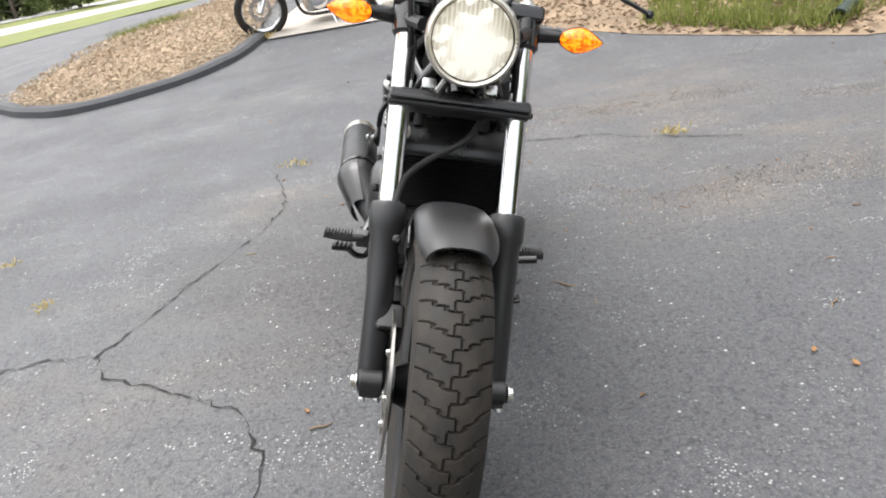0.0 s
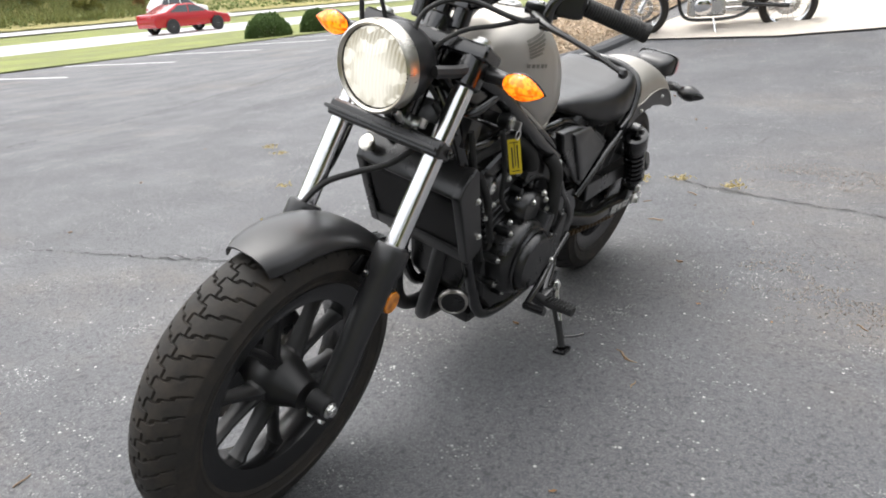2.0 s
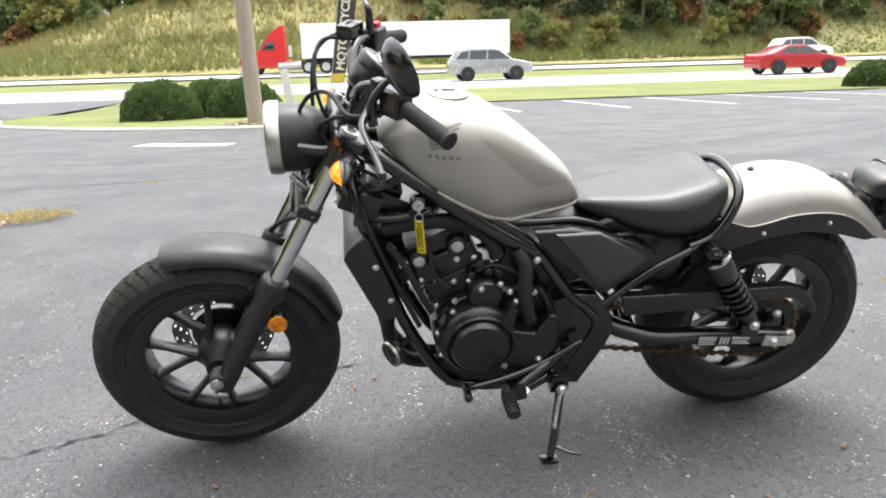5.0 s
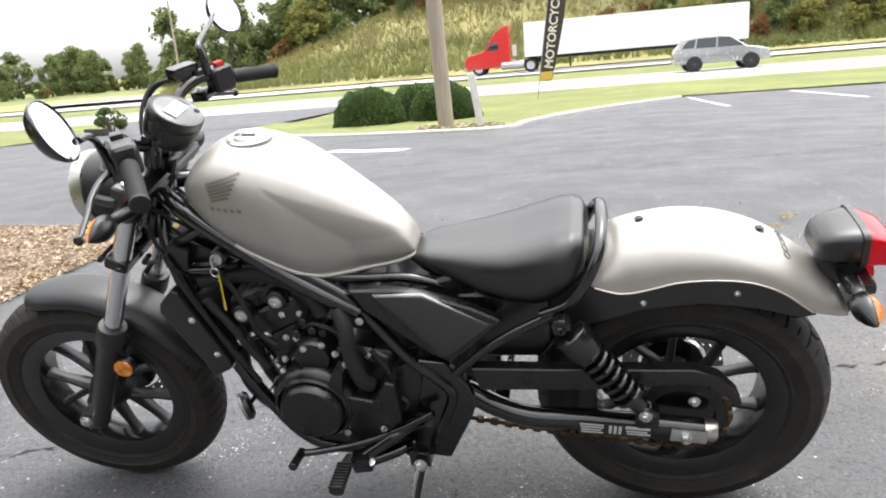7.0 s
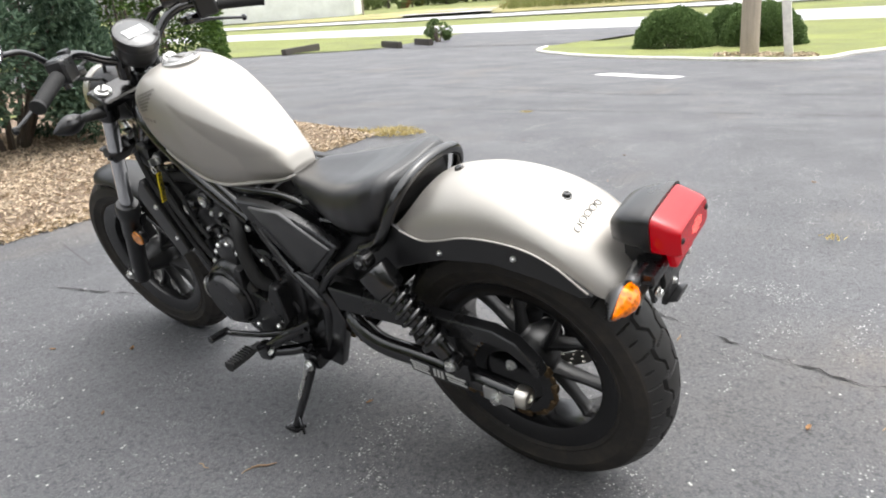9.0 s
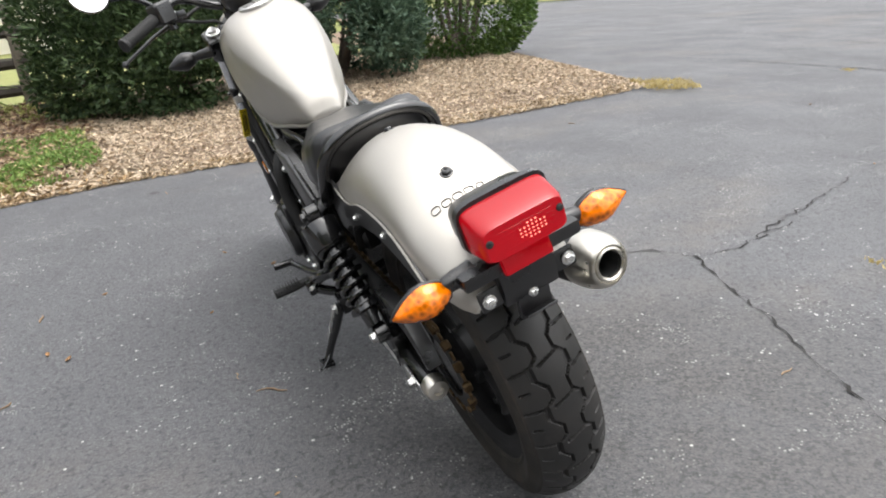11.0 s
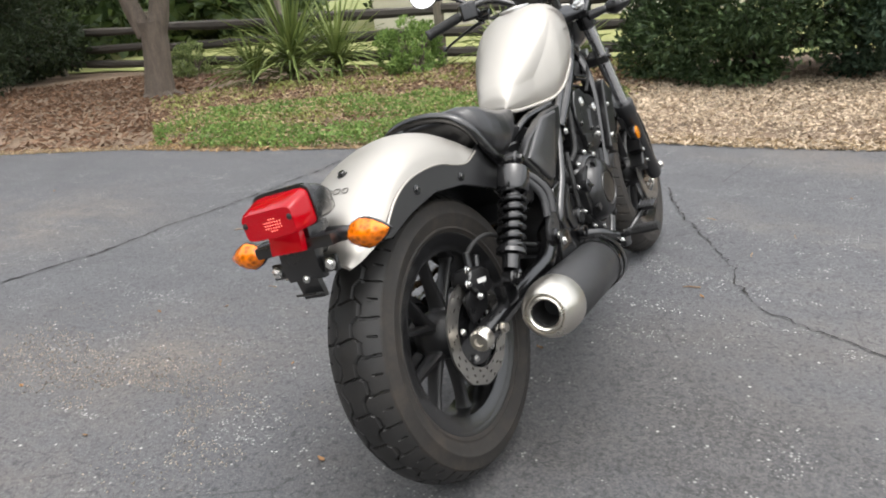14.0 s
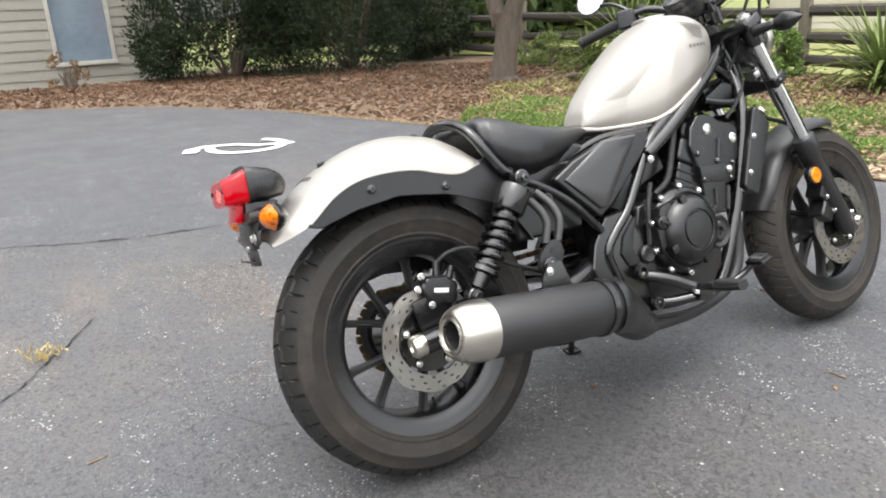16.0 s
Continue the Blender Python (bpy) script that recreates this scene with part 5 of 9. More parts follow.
spk.inputs["Scale"].default_value = 170.0
tco = lit.nodes.new("ShaderNodeTexCoord")
lit.links.new(tco.outputs["Object"], spk.inputs["Vector"])
lrm = lit.nodes.new("ShaderNodeValToRGB")
lrm.color_ramp.elements[0].position, lrm.color_ramp.elements[0].color = 0.25, (0.80, 0.07, 0.001, 1)
lrm.color_ramp.elements[1].position, lrm.color_ramp.elements[1].color = 0.75, (1.8, 0.42, 0.016, 1)
lit.links.new(spk.outputs["Color"], lrm.inputs[0])
lit.links.new(lrm.outputs[0], lit.nodes["Principled BSDF"].inputs["Emission Color"])
BULB = glow("headlight_bulb", (1.0, 0.93, 0.80), 14.0)

LEAN = 15.28
bike = thing("motorcycle", "matt silver and black bobber motorcycle leaning on its side stand", "motorcycle", pose(0, 0, 0.003, -LEAN, 0, 0))
HEADSTOCK, STEERAXIS = Vector((0.376, 0, 0.90)), Vector((-0.469, 0, 0.883)).normalized()
STEER = Matrix.Translation(HEADSTOCK) @ Matrix.Translation((0, -0.003, 0)) @ Matrix.Rotation(radians(2.8), 4, STEERAXIS) @ Matrix.Translation(-HEADSTOCK)


def pair(name, geo, mat, parent, label="", mv=None):
    other = Geo()
    other.v, other.f = [(x, -y, z) for x, y, z in geo.v], [tuple(reversed(q)) for q in geo.f]
    for q in (geo, other):
        part(name, mv(q) if mv else q, mat, parent, label)


def front(geo):
    return geo.moved(STEER)


def zig(u, period):
    k = (u / period) % 1.0
    return 4 * abs(k - 0.5) - 1


def tyre_geo(x, z, R, half, front_tread, bead=0.212):
    """A tyre whose tread blocks and grooves are cut into the mesh."""
    prof = [(bead, half * 0.70), (bead + 0.006, half * 0.80), (bead + 0.013, half * 0.85), (bead + 0.015, half * 0.885), (bead + 0.018, half * 0.885), (bead + 0.020, half * 0.875), (bead + 0.036, half * 0.975),
            (R - 0.060, half), (R - 0.058, half * 1.018), (R - 0.055, half * 1.018), (R - 0.053, half), (R - 0.034, half * 0.95)]
    crown = [(R - 0.030 * abs(k / 15) ** 2.2, half * 0.93 * k / 15) for k in [15 - j * 0.75 for j in range(41)]]
    full = prof + crown + [(r, -y) for r, y in reversed(prof)]
    n, seg = len(full), 1500 if front_tread else 1000
    g = Geo()
    for s in range(seg):
        a = 2 * math.pi * s / seg
        u = a * R
        ca, sa = math.cos(a), math.sin(a)
        for i, (r, y) in enumerate(full):
            if len(prof) <= i < n - len(prof):
                v = abs(y) / half
                side = 1 if y > 0 else -1
                cut = False
                if front_tread:
                    P = 2 * math.pi * R / 52
                    uu = u + (0.5 * P if side > 0 else 0)
                    # stepped grooves from the middle to the shoulder
                    run = np.interp(v, [0.06, 0.30, 0.301, 0.58, 0.581, 0.95], [0.0, 0.004, 0.011, 0.015, 0.022, 0.034])
                    k = (uu - run) % P
                    cut = 0.10 < v < 0.93 and min(k, P - k) < 0.0016
                    for edge, lo, hi in ((0.30, 0.004, 0.011), (0.58, 0.015, 0.022)):
                        kk = (uu - lo) % P
                        cut = cut or (abs(v - edge) < 0.028 and kk < hi - lo)
                    zz = 0.0050 if (u // (P * 0.5)) % 2 else -0.0062
                    cut = cut or abs(y - zz) < 0.0016 or (abs(y) < 0.0055 and (u % (P * 0.5)) < 0.0030)
                else:
                    P = 2 * math.pi * R / 27
                    for c, ph in ((0.34, 0.0), (-0.34, 0.5)):
                        cut = cut or abs(y / half - c - 0.15 * max(-0.75, min(0.75, 1.5 * zig(u + ph * P, P)))) < 0.034
                    k = (u + (0.25 * P if side > 0 else 0.75 * P) - side * 0.10 * abs(y)) % P
                    cut = cut or (v > 0.44 and v < 0.86 and k < 0.0048)
                    k1 = (u + (0.75 * P if side > 0 else 0.25 * P) - side * 0.10 * abs(y)) % P
                    cut = cut or (v > 0.62 and v < 0.82 and k1 < 0.0040)
                    k2 = (u + 0.25 * P - 0.30 * y) % P
                    cut = cut or (v < 0.26 and k2 < 0.0044)
                if cut:
                    r -= 0.0048 if front_tread else 0.0062
            g.v.append((x + r * ca, y, z + r * sa))
    g.f = [(s * n + i, (s + 1) % seg * n + i, (s + 1) % seg * n + i + 1, s * n + i + 1) for s in range(seg) for i in range(n - 1)]
    return g


def disc_geo(x, y, z, ro, ri, thick=0.005):
    """A drilled brake disc; the holes go through."""
    g, seg = Geo(), 144
    rows = [ri + (ro - ri) * k / 9 for k in range(10)]
    for yy in (y - thick / 2, y + thick / 2):
        for s in range(seg):
            a = 2 * math.pi * s / seg
            for r in rows:
                w = 1.0 + (0.012 * math.sin(a * 10) if r == rows[-1] or r == rows[0] else 0)
                g.v.append((x + r * w * math.cos(a), yy, z + r * w * math.sin(a)))
    n, half = len(rows), seg * len(rows)
    for s in range(seg):
        t = (s + 1) % seg
        for i in range(n - 1):
            if (s % 8 in (0, 1) and i == 1) or (s % 8 in (3, 4) and i == 4) or (s % 8 in (5, 6) and i == 7):
                q = (s * n + i, t * n + i, t * n + i + 1, s * n + i + 1)
                for a, b in zip(q, q[1:] + q[:1]):
                    g.f.append((a, b, b + half, a + half))
                continue
            g.f.append((s * n + i, s * n + i + 1, t * n + i + 1, t * n + i))
            g.f.append((half + s * n + i, half + t * n + i, half + t * n + i + 1, half + s * n + i + 1))
        g.f.append((s * n, t * n, t * n + half, s * n + half))
        g.f.append((s * n + n - 1, s * n + n - 1 + half, t * n + n - 1 + half, t * n + n - 1))
    return g


def wheel(name, x, z, R, half, is_front, disc_y, disc_r):
    mv = front if is_front else (lambda q: q)
    rimw = half * 0.74
    rim = lathe([(0.176, -rimw * 0.55), (0.180, -rimw * 0.85), (0.196, -rimw), (0.217, -rimw * 1.06), (0.219, -rimw * 0.95), (0.205, -rimw * 0.86), (0.19, -rimw * 0.3),
                 (0.19, rimw * 0.3), (0.205, rimw * 0.86), (0.219, rimw * 0.95), (0.217, rimw * 1.06), (0.196, rimw), (0.180, rimw * 0.85), (0.176, rimw * 0.55)], (x, 0, z), (0, 1, 0), 72, closed=True)
    wh = part(name, mv(rim), RIMBLACK, bike, "black cast wheel with ten thin spokes")
    for s in (1, -1):
        part("rim_lip", mv(lathe([(0.2065, rimw * 1.02 * s), (0.2175, rimw * 1.10 * s), (0.2200, rimw * 1.10 * s), (0.2205, rimw * 0.98 * s), (0.2070, rimw * 0.94 * s)], (x, 0, z), (0, 1, 0), 72, closed=True)), RIMBLACK, wh)
    part("valve_stem", mv(tube([(x + 0.03, rimw * 0.2, z - 0.182), (x + 0.027, rimw * 0.25, z - 0.160)], 0.004, 8, False)), GRIP, wh)
    tyre = part("tyre", mv(tyre_geo(x, z, R, half, is_front)), RUBBER, wh, "dusty treaded black tyre", 25)
    if not is_front:                        # the tread wears darker than the dusty walls
        tyre.data.materials.append(TREAD)
        across = 64
        tyre.data.polygons.foreach_set("material_index", [1 if 13 <= i % across < across - 13 else 0 for i in range(len(tyre.data.polygons))])
    hub = lathe([(0.018, -0.080), (0.030, -0.079), (0.035, -0.062), (0.049, -0.032), (0.055, -0.018), (0.056, 0.0), (0.055, 0.018), (0.049, 0.032), (0.035, 0.062), (0.030, 0.079), (0.018, 0.080)], (x, 0, z), (0, 1, 0), 32)
    part("hub", mv(hub), WHEELBLACK, wh)
    for k in range(10):
        a = 2 * math.pi * (k + 0.42) / 10
        d, s = Vector((math.cos(a), 0, math.sin(a))), Vector((-math.sin(a), 0, math.cos(a)))
        c = Vector((x, 0, z))
        off = 0.020 * (1 if k % 2 else -1)
        rings = []
        for r, w, h in ((0.036, 0.016, 0.026), (0.06, 0.0105, 0.021), (0.09, 0.0080, 0.018), (0.13, 0.0068, 0.015), (0.165, 0.0080, 0.016), (0.178, 0.0115, 0.020), (0.184, 0.018, 0.024)):
            o = c + d * r + s * off * (1 - r / 0.19) * 1.2
            rings.append([o + s * w * e + Vector((0, h * f, 0)) for e, f in ((-1, -0.6), (-0.5, -1), (0.5, -1), (1, -0.6), (1, 0.6), (0.5, 1), (-0.5, 1), (-1, 0.6))])
        part("spoke", mv(loft(rings)), WHEELBLACK, wh)
    part("brake_disc", mv(disc_geo(x, disc_y, z, disc_r, disc_r * 0.68)), DISC, wh, "drilled steel brake disc")
    carrier = Geo()
    carrier.join(lathe([(0.03, -0.004), (disc_r * 0.62, -0.003), (disc_r * 0.62, 0.003), (0.03, 0.004)], (x, disc_y + (0.006 if disc_y < 0 else -0.006), z), (0, 1, 0), 30, closed=True))
    part("disc_carrier", mv(carrier), BLACK, wh)
    sgn = -1 if disc_y < 0 else 1
    for k in range(5):
        a = 2 * math.pi * (k + 0.2) / 5
        part("disc_bolt", mv(bolt((x + disc_r * 0.52 * math.cos(a), disc_y + 0.002 * sgn, z + disc_r * 0.52 * math.sin(a)), (0, sgn, 0), 0.006, 0.006)), STEEL, wh)
    return wh


FX, FZ, RX, RZ = 0.730, 0.310, -0.724, 0.316
wheel("front_wheel", FX, FZ, 0.309, 0.0605, True, -0.082, 0.132)
rw = wheel("rear_wheel", RX, RZ, 0.316, 0.074, False, -0.094, 0.115)
part("sprocket", lathe([(0.070, 0.084), (0.095, 0.084), (0.095, 0.090), (0.070, 0.090)], (RX, 0, RZ), (0, 1, 0), 48, closed=True), MUFFLER, rw, "worn steel chain sprocket")
for k in range(38):
    a = 2 * math.pi * k / 38
    part("sprocket_tooth", box((0.008, 0.004, 0.005), pose(RX + 0.097 * math.cos(a), 0.087, RZ + 0.097 * math.sin(a), 0, -math.degrees(a), 0), 0.001, 1), CHAIN, rw)
part("sprocket_carrier", lathe([(0.02, 0.03), (0.075, 0.06), (0.078, 0.082), (0.02, 0.084)], (RX, 0, RZ), (0, 1, 0), 28), BLACK, rw)


def fork_x(z):
    return 0.550 + (0.60 - z) * 0.532


def fork(z, y):
    return (fork_x(z), y, z)


# fork legs
for s, nm in ((1, "left"), (-1, "right")):
    y = 0.111 * s
    leg = lathe([(0.0, 0.0), (0.022, 0.002), (0.026, 0.02), (0.026, 0.20), (0.0285, 0.23), (0.0285, 0.29), (0.034, 0.305), (0.0345, 0.345), (0.031, 0.352), (0.0215, 0.354)], fork(0.277, y), Vector(fork(0.9, y)) - Vector(fork(0.277, y)), 22)
    leg.join(rod((FX - 0.004, y - 0.022, FZ), (FX - 0.004, y + 0.022, FZ), 0.022, seg=18))
    leg.join(box((0.042, 0.042, 0.05), pose(FX - 0.012, y, FZ - 0.010, 0, -28, 0), 0.012))
    leg.join(box((0.045, 0.02, 0.05), pose(fork_x(0.52) - 0.012, y - 0.025 * s, 0.525, 0, -28, 0), 0.008))
    lg = part("fork_leg", front(leg), FENDER, bike, "black lower fork leg")
    part("stanchion", front(tube([fork(0.57, y), fork(0.936, y)], 0.0205, 20, False)), CHROME, lg, "polished chrome fork tube")
    part("axle_bolt", front(bolt((FX, y + 0.026 * s, FZ), (0, s, 0), 0.012, 0.010)), STEEL, lg)
    for e in (-0.013, 0.013):
        part("pinch_bolt", front(bolt((FX + 0.006, y + e, FZ - 0.030), (0.6, 0, -0.7), 0.006, 0.006)), STEEL, lg)
    part("fender_bolt", front(bolt((fork_x(0.535) + 0.026, y - 0.02 * s, 0.54), (0.9, 0, 0.4), 0.006, 0.005)), BLACK, lg)
    rf = rod((0.566, y + 0.016 * s, 0.472), (0.566, y + 0.022 * s, 0.472), 0.0235, seg=22)
    part("reflector", front(rf), REFLECT, lg, "round amber reflector")
    part("reflector_back", front(rod((0.566, y - 0.004 * s, 0.472), (0.566, y + 0.017 * s, 0.472), 0.0255, seg=22)), MATT, lg)
# clamps
lc = Geo()
lc.join(box((0.052, 0.266, 0.034), pose(fork_x(0.762) + 0.004, 0, 0.762, 0, -28, 0), 0.012, 3))
lc.join(box((0.010, 0.26, 0.008), pose(fork_x(0.762) + 0.038, 0, 0.776, 0, -28, 0), 0.003))
tc_ = box((0.070, 0.285, 0.030), pose(fork_x(0.924) - 0.006, 0, 0.924, 0, -28, 0), 0.012, 3)
clamp = part("lower_clamp", front(lc), MATT, bike, "black lower fork clamp")
upper = part("upper_clamp", front(tc_), BLACK, bike, "black upper fork clamp")
for s in (1, -1):
    part("fork_cap", front(lathe([(0.0205, 0), (0.0205, 0.010), (0.014, 0.012), (0.013, 0.018), (0.0, 0.018)], fork(0.936, 0.111 * s), (-0.469, 0, 0.883), 18)), STEEL, upper)
    part("clamp_bolt", front(bolt((fork_x(0.762) - 0.006, 0.135 * s, 0.757), (0, s, 0), 0.006, 0.008)), BLACK, clamp)
    part("fork_shroud", front(rod(fork(0.868, 0.111 * s), fork(0.926, 0.111 * s), 0.029, 0.029, 18)), BLACK, upper)

# front fender
rings = []
for k in range(25):
    a = radians(73.5 + (164 - 73.5) * k / 24)
    o, wv = Vector((FX, 0, FZ)), Vector((math.cos(a), 0, math.sin(a)))
    half = 0.0690 * (0.74, 0.88, 0.95, 0.98, 1.0)[min(4, k)] * (1 if k < 22 else 1 - 0.08 * (k - 21))
    prof = []
    for e in range(13):
        b = radians(-98 + 196 * e / 12)
        prof.append(o + wv * (0.316 + 0.018 * max(-0.35, math.cos(b)) - (0.013 * abs(math.sin(b)) ** 6)) + Vector((0, half * max(-1, min(1, math.sin(b) * 1.0)), 0)))
    rings.append(prof)
outer = loft(rings, closed=False, caps=False)
inner = loft([[p + (Vector((FX, 0, FZ)) - Vector((p.x, 0, p.z))).normalized() * 0.0035 - Vector((0, 0.0025 * (1 if p.y > 0 else -1 if p.y < 0 else 0), 0)) for p in r] for r in rings], closed=False, caps=False)
n0 = len(outer.v)
outer.v += inner.v
outer.f += [tuple(i + n0 for i in reversed(q)) for q in inner.f]
m_, w_ = len(rings), 13
edge = [k for k in range(w_)] + [k * w_ + w_ - 1 for k in range(1, m_)] + [(m_ - 1) * w_ + k for k in range(w_ - 2, -1, -1)] + [k * w_ for k in range(m_ - 2, 0, -1)]
outer.f += [(a, b, b + n0, a + n0) for a, b in zip(edge, edge[1:] + edge[:1])]
ff = part("front_fender", front(outer), FENDER, bike, "short matt black front fender", 50)
for s in (1, -1):
    part("fender_stay", front(prism([(0.60, 0.520), (0.632, 0.545), (0.60, 0.566), (0.565, 0.548)], 0.0690 * s - 0.003, 0.0690 * s + 0.003, 0.002)), BLACK, ff)

# headlight
HC = Vector((0.0, 0, 0.892))
HR = 0.90                                # size of the lamp across
shell = lathe([(r * HR, h) for r, h in [(0.0, 0.408), (0.03, 0.410), (0.052, 0.418), (0.070, 0.434), (0.081, 0.458), (0.0855, 0.485), (0.086, 0.515), (0.080, 0.515), (0.06, 0.45), (0.0, 0.43)]], HC, (1, 0, 0), 48)
hl = part("headlight", front(shell), FENDER, bike, "round lit headlight in a black shell")
part("bezel", front(lathe([(r * HR, h) for r, h in [(0.086, 0.512), (0.0905, 0.514), (0.0915, 0.530), (0.0895, 0.541), (0.0845, 0.545), (0.080, 0.541), (0.079, 0.528)]], HC, (1, 0, 0), 56)), BRUSHED, hl, "brushed steel headlight rim")
part("reflector_bowl", front(lathe([(r * HR, h) for r, h in [(0.079, 0.535), (0.076, 0.515), (0.06, 0.485), (0.035, 0.463), (0.012, 0.455), (0.0, 0.455)]], HC, (1, 0, 0), 40)), CHROME, hl)
part("bulb", front(lathe([(0.0, 0.508), (0.008, 0.506), (0.010, 0.495), (0.010, 0.46)], HC, (1, 0, 0), 16)), BULB, hl)
HEADGLASS = glow("headlight_lens", (1.0, 0.94, 0.80), 0.30, 0.04, (0.30, 0.29, 0.25))
nt = HEADGLASS.node_tree
nd, lk = nt.nodes, nt.links
tcn = nd.new("ShaderNodeTexCoord")
flute = nd.new("ShaderNodeTexWave")
flute.bands_direction = "Y"
flute.inputs["Scale"].default_value, flute.inputs["Distortion"].default_value = 42.0, 0.6
lk.new(tcn.outputs["Object"], flute.inputs["Vector"])
bp = nd.new("ShaderNodeBump")
bp.inputs["Strength"].default_value, bp.inputs["Distance"].default_value = 0.5, 0.002
lk.new(flute.outputs["Fac"], bp.inputs["Height"])
lk.new(bp.outputs[0], nd["Principled BSDF"].inputs["Normal"])
# the lit bowl's reflections, painted into the lens glow: bright middle, duller facets towards the rim
rad = nd.new("ShaderNodeVectorMath")
rad.operation = "DISTANCE"
rad.inputs[1].default_value = tuple(STEER @ (HC + Vector((0.549, 0.004, -0.012))))
lk.new(tcn.outputs["Object"], rad.inputs[0])
dull = ramp(nd, lk, rad.outputs["Value"], [(0.030, 0.0), (0.066, 1.0)])
facet = nd.new("ShaderNodeTexVoronoi")
facet.inputs["Scale"].default_value = 62.0
lk.new(tcn.outputs["Object"], facet.inputs["Vector"])
patch = mixed(nd, lk, 1.0, dull, ramp(nd, lk, facet.outputs["Color"], [(0.42, 0.0), (0.62, 1.0)]), "MULTIPLY")
patch = mixed(nd, lk, 1.0, patch, ramp(nd, lk, flute.outputs["Fac"], [(0.2, 0.75), (0.7, 1.0)]), "MULTIPLY")
lk.new(mixed(nd, lk, patch, (1.0, 0.955, 0.84), (0.30, 0.26, 0.17)), nd["Principled BSDF"].inputs["Emission Color"])
part("lens", front(lathe([(r * HR, h) for r, h in [(0.0775, 0.536), (0.07, 0.5415), (0.045, 0.547), (0.02, 0.5495), (0.0, 0.550)]], HC, (1, 0, 0), 44)), HEADGLASS, hl, "lit ribbed glass lens")
part("lens_seal", front(lathe([(r * HR, h) for r, h in [(0.0770, 0.534), (0.0785, 0.5385), (0.0815, 0.5385), (0.0825, 0.534)]], HC, (1, 0, 0), 44, closed=True)), INK_SHADE, hl)
for s in (1, -1):
    stay = Geo()
    stay.join(tube([(0.475, 0.085 * s, 0.90), (0.43, 0.105 * s, 0.90), (0.40, 0.115 * s, 0.905)], 0.012, 8))
    part("headlight_stay", front(tube([(0.50, 0.03 * s, 0.815), (0.475, 0.04 * s, 0.79), (0.455, 0.05 * s, 0.775)], 0.008, 8)), STEEL, hl)
    part("headlight_bracket", front(stay), FENDER, hl)


def indicator(c, s, fwd, root, big=1.0):
    """A diamond-shaped indicator on a stalk; s is its side, fwd the way it faces."""
    c = Vector(c)
    rings = []
    for t, w, h in ((-1.0, 0.10, 0.10), (-0.9, 0.45, 0.48), (-0.6, 0.80, 0.80), (-0.2, 1.0, 1.0), (0.1, 0.97, 0.95), (0.45, 0.70, 0.70), (0.8, 0.34, 0.34), (1.0, 0.05, 0.05)):
        ring = []
        for b in [2 * math.pi * k / 20 for k in range(20)]:
            cb, sb = (math.copysign(abs(v) ** 1.18, v) for v in (math.cos(b), math.sin(b)))
            ring.append(c + big * Vector((0.024 * w * cb, s * 0.044 * t, 0.0255 * h * sb)))
        rings.append(ring)
    body = [[Vector((p.x if (p.x - c.x) * fwd < 0.003 else c.x + 0.003 * fwd, p.y, p.z)) for p in r] for r in rings]
    lensr = [[Vector((p.x if (p.x - c.x) * fwd > 0.0035 else c.x + 0.0035 * fwd, c.y + (p.y - c.y) * 0.94, c.z + (p.z - c.z) * 0.93)) for p in r] for r in rings]
    st = tube([root, (c + Vector(root)) / 2 + Vector((0, 0, 0.002)), c + Vector((-0.006 * fwd, -s * 0.035, 0))], [0.016, 0.0125, 0.010], 12)
    st.join(loft(body))
    return st, loft(lensr)


for s in (1, -1):
    st, ln = indicator((0.392, 0.222 * s, 0.900), s, 1, (0.372, 0.134 * s, 0.897))
    nd_ = part("front_indicator", front(st), MATT, bike, "black stalk with a lit amber indicator")
    part("indicator_lens", front(ln), AMBERLIT, nd_, "lit amber lens")

# bars, grips, controls
bars = [(0.335, 0, 0.995), (0.337, 0.045, 0.996), (0.345, 0.085, 1.012), (0.335, 0.135, 1.046), (0.305, 0.185, 1.058), (0.262, 0.25, 1.036), (0.202, 0.345, 1.012)]
hb = part("handlebar", front(tube([(x, -y, z) for x, y, z in bars[:0:-1]] + bars, 0.0115, 12)), BLACK, bike, "black handlebar")
for s in (1, -1):
    ris = Geo()
    ris.join(rod((0.352, 0.045 * s, 0.95), (0.335, 0.045 * s, 1.0), 0.018, seg=14))
    ris.join(box((0.04, 0.03, 0.035), pose(0.335, 0.045 * s, 1.0, 0, -28, 0), 0.008))
    part("riser", front(ris), BLACK, hb)
gd = (Vector(bars[-1]) - Vector(bars[-2])).normalized()
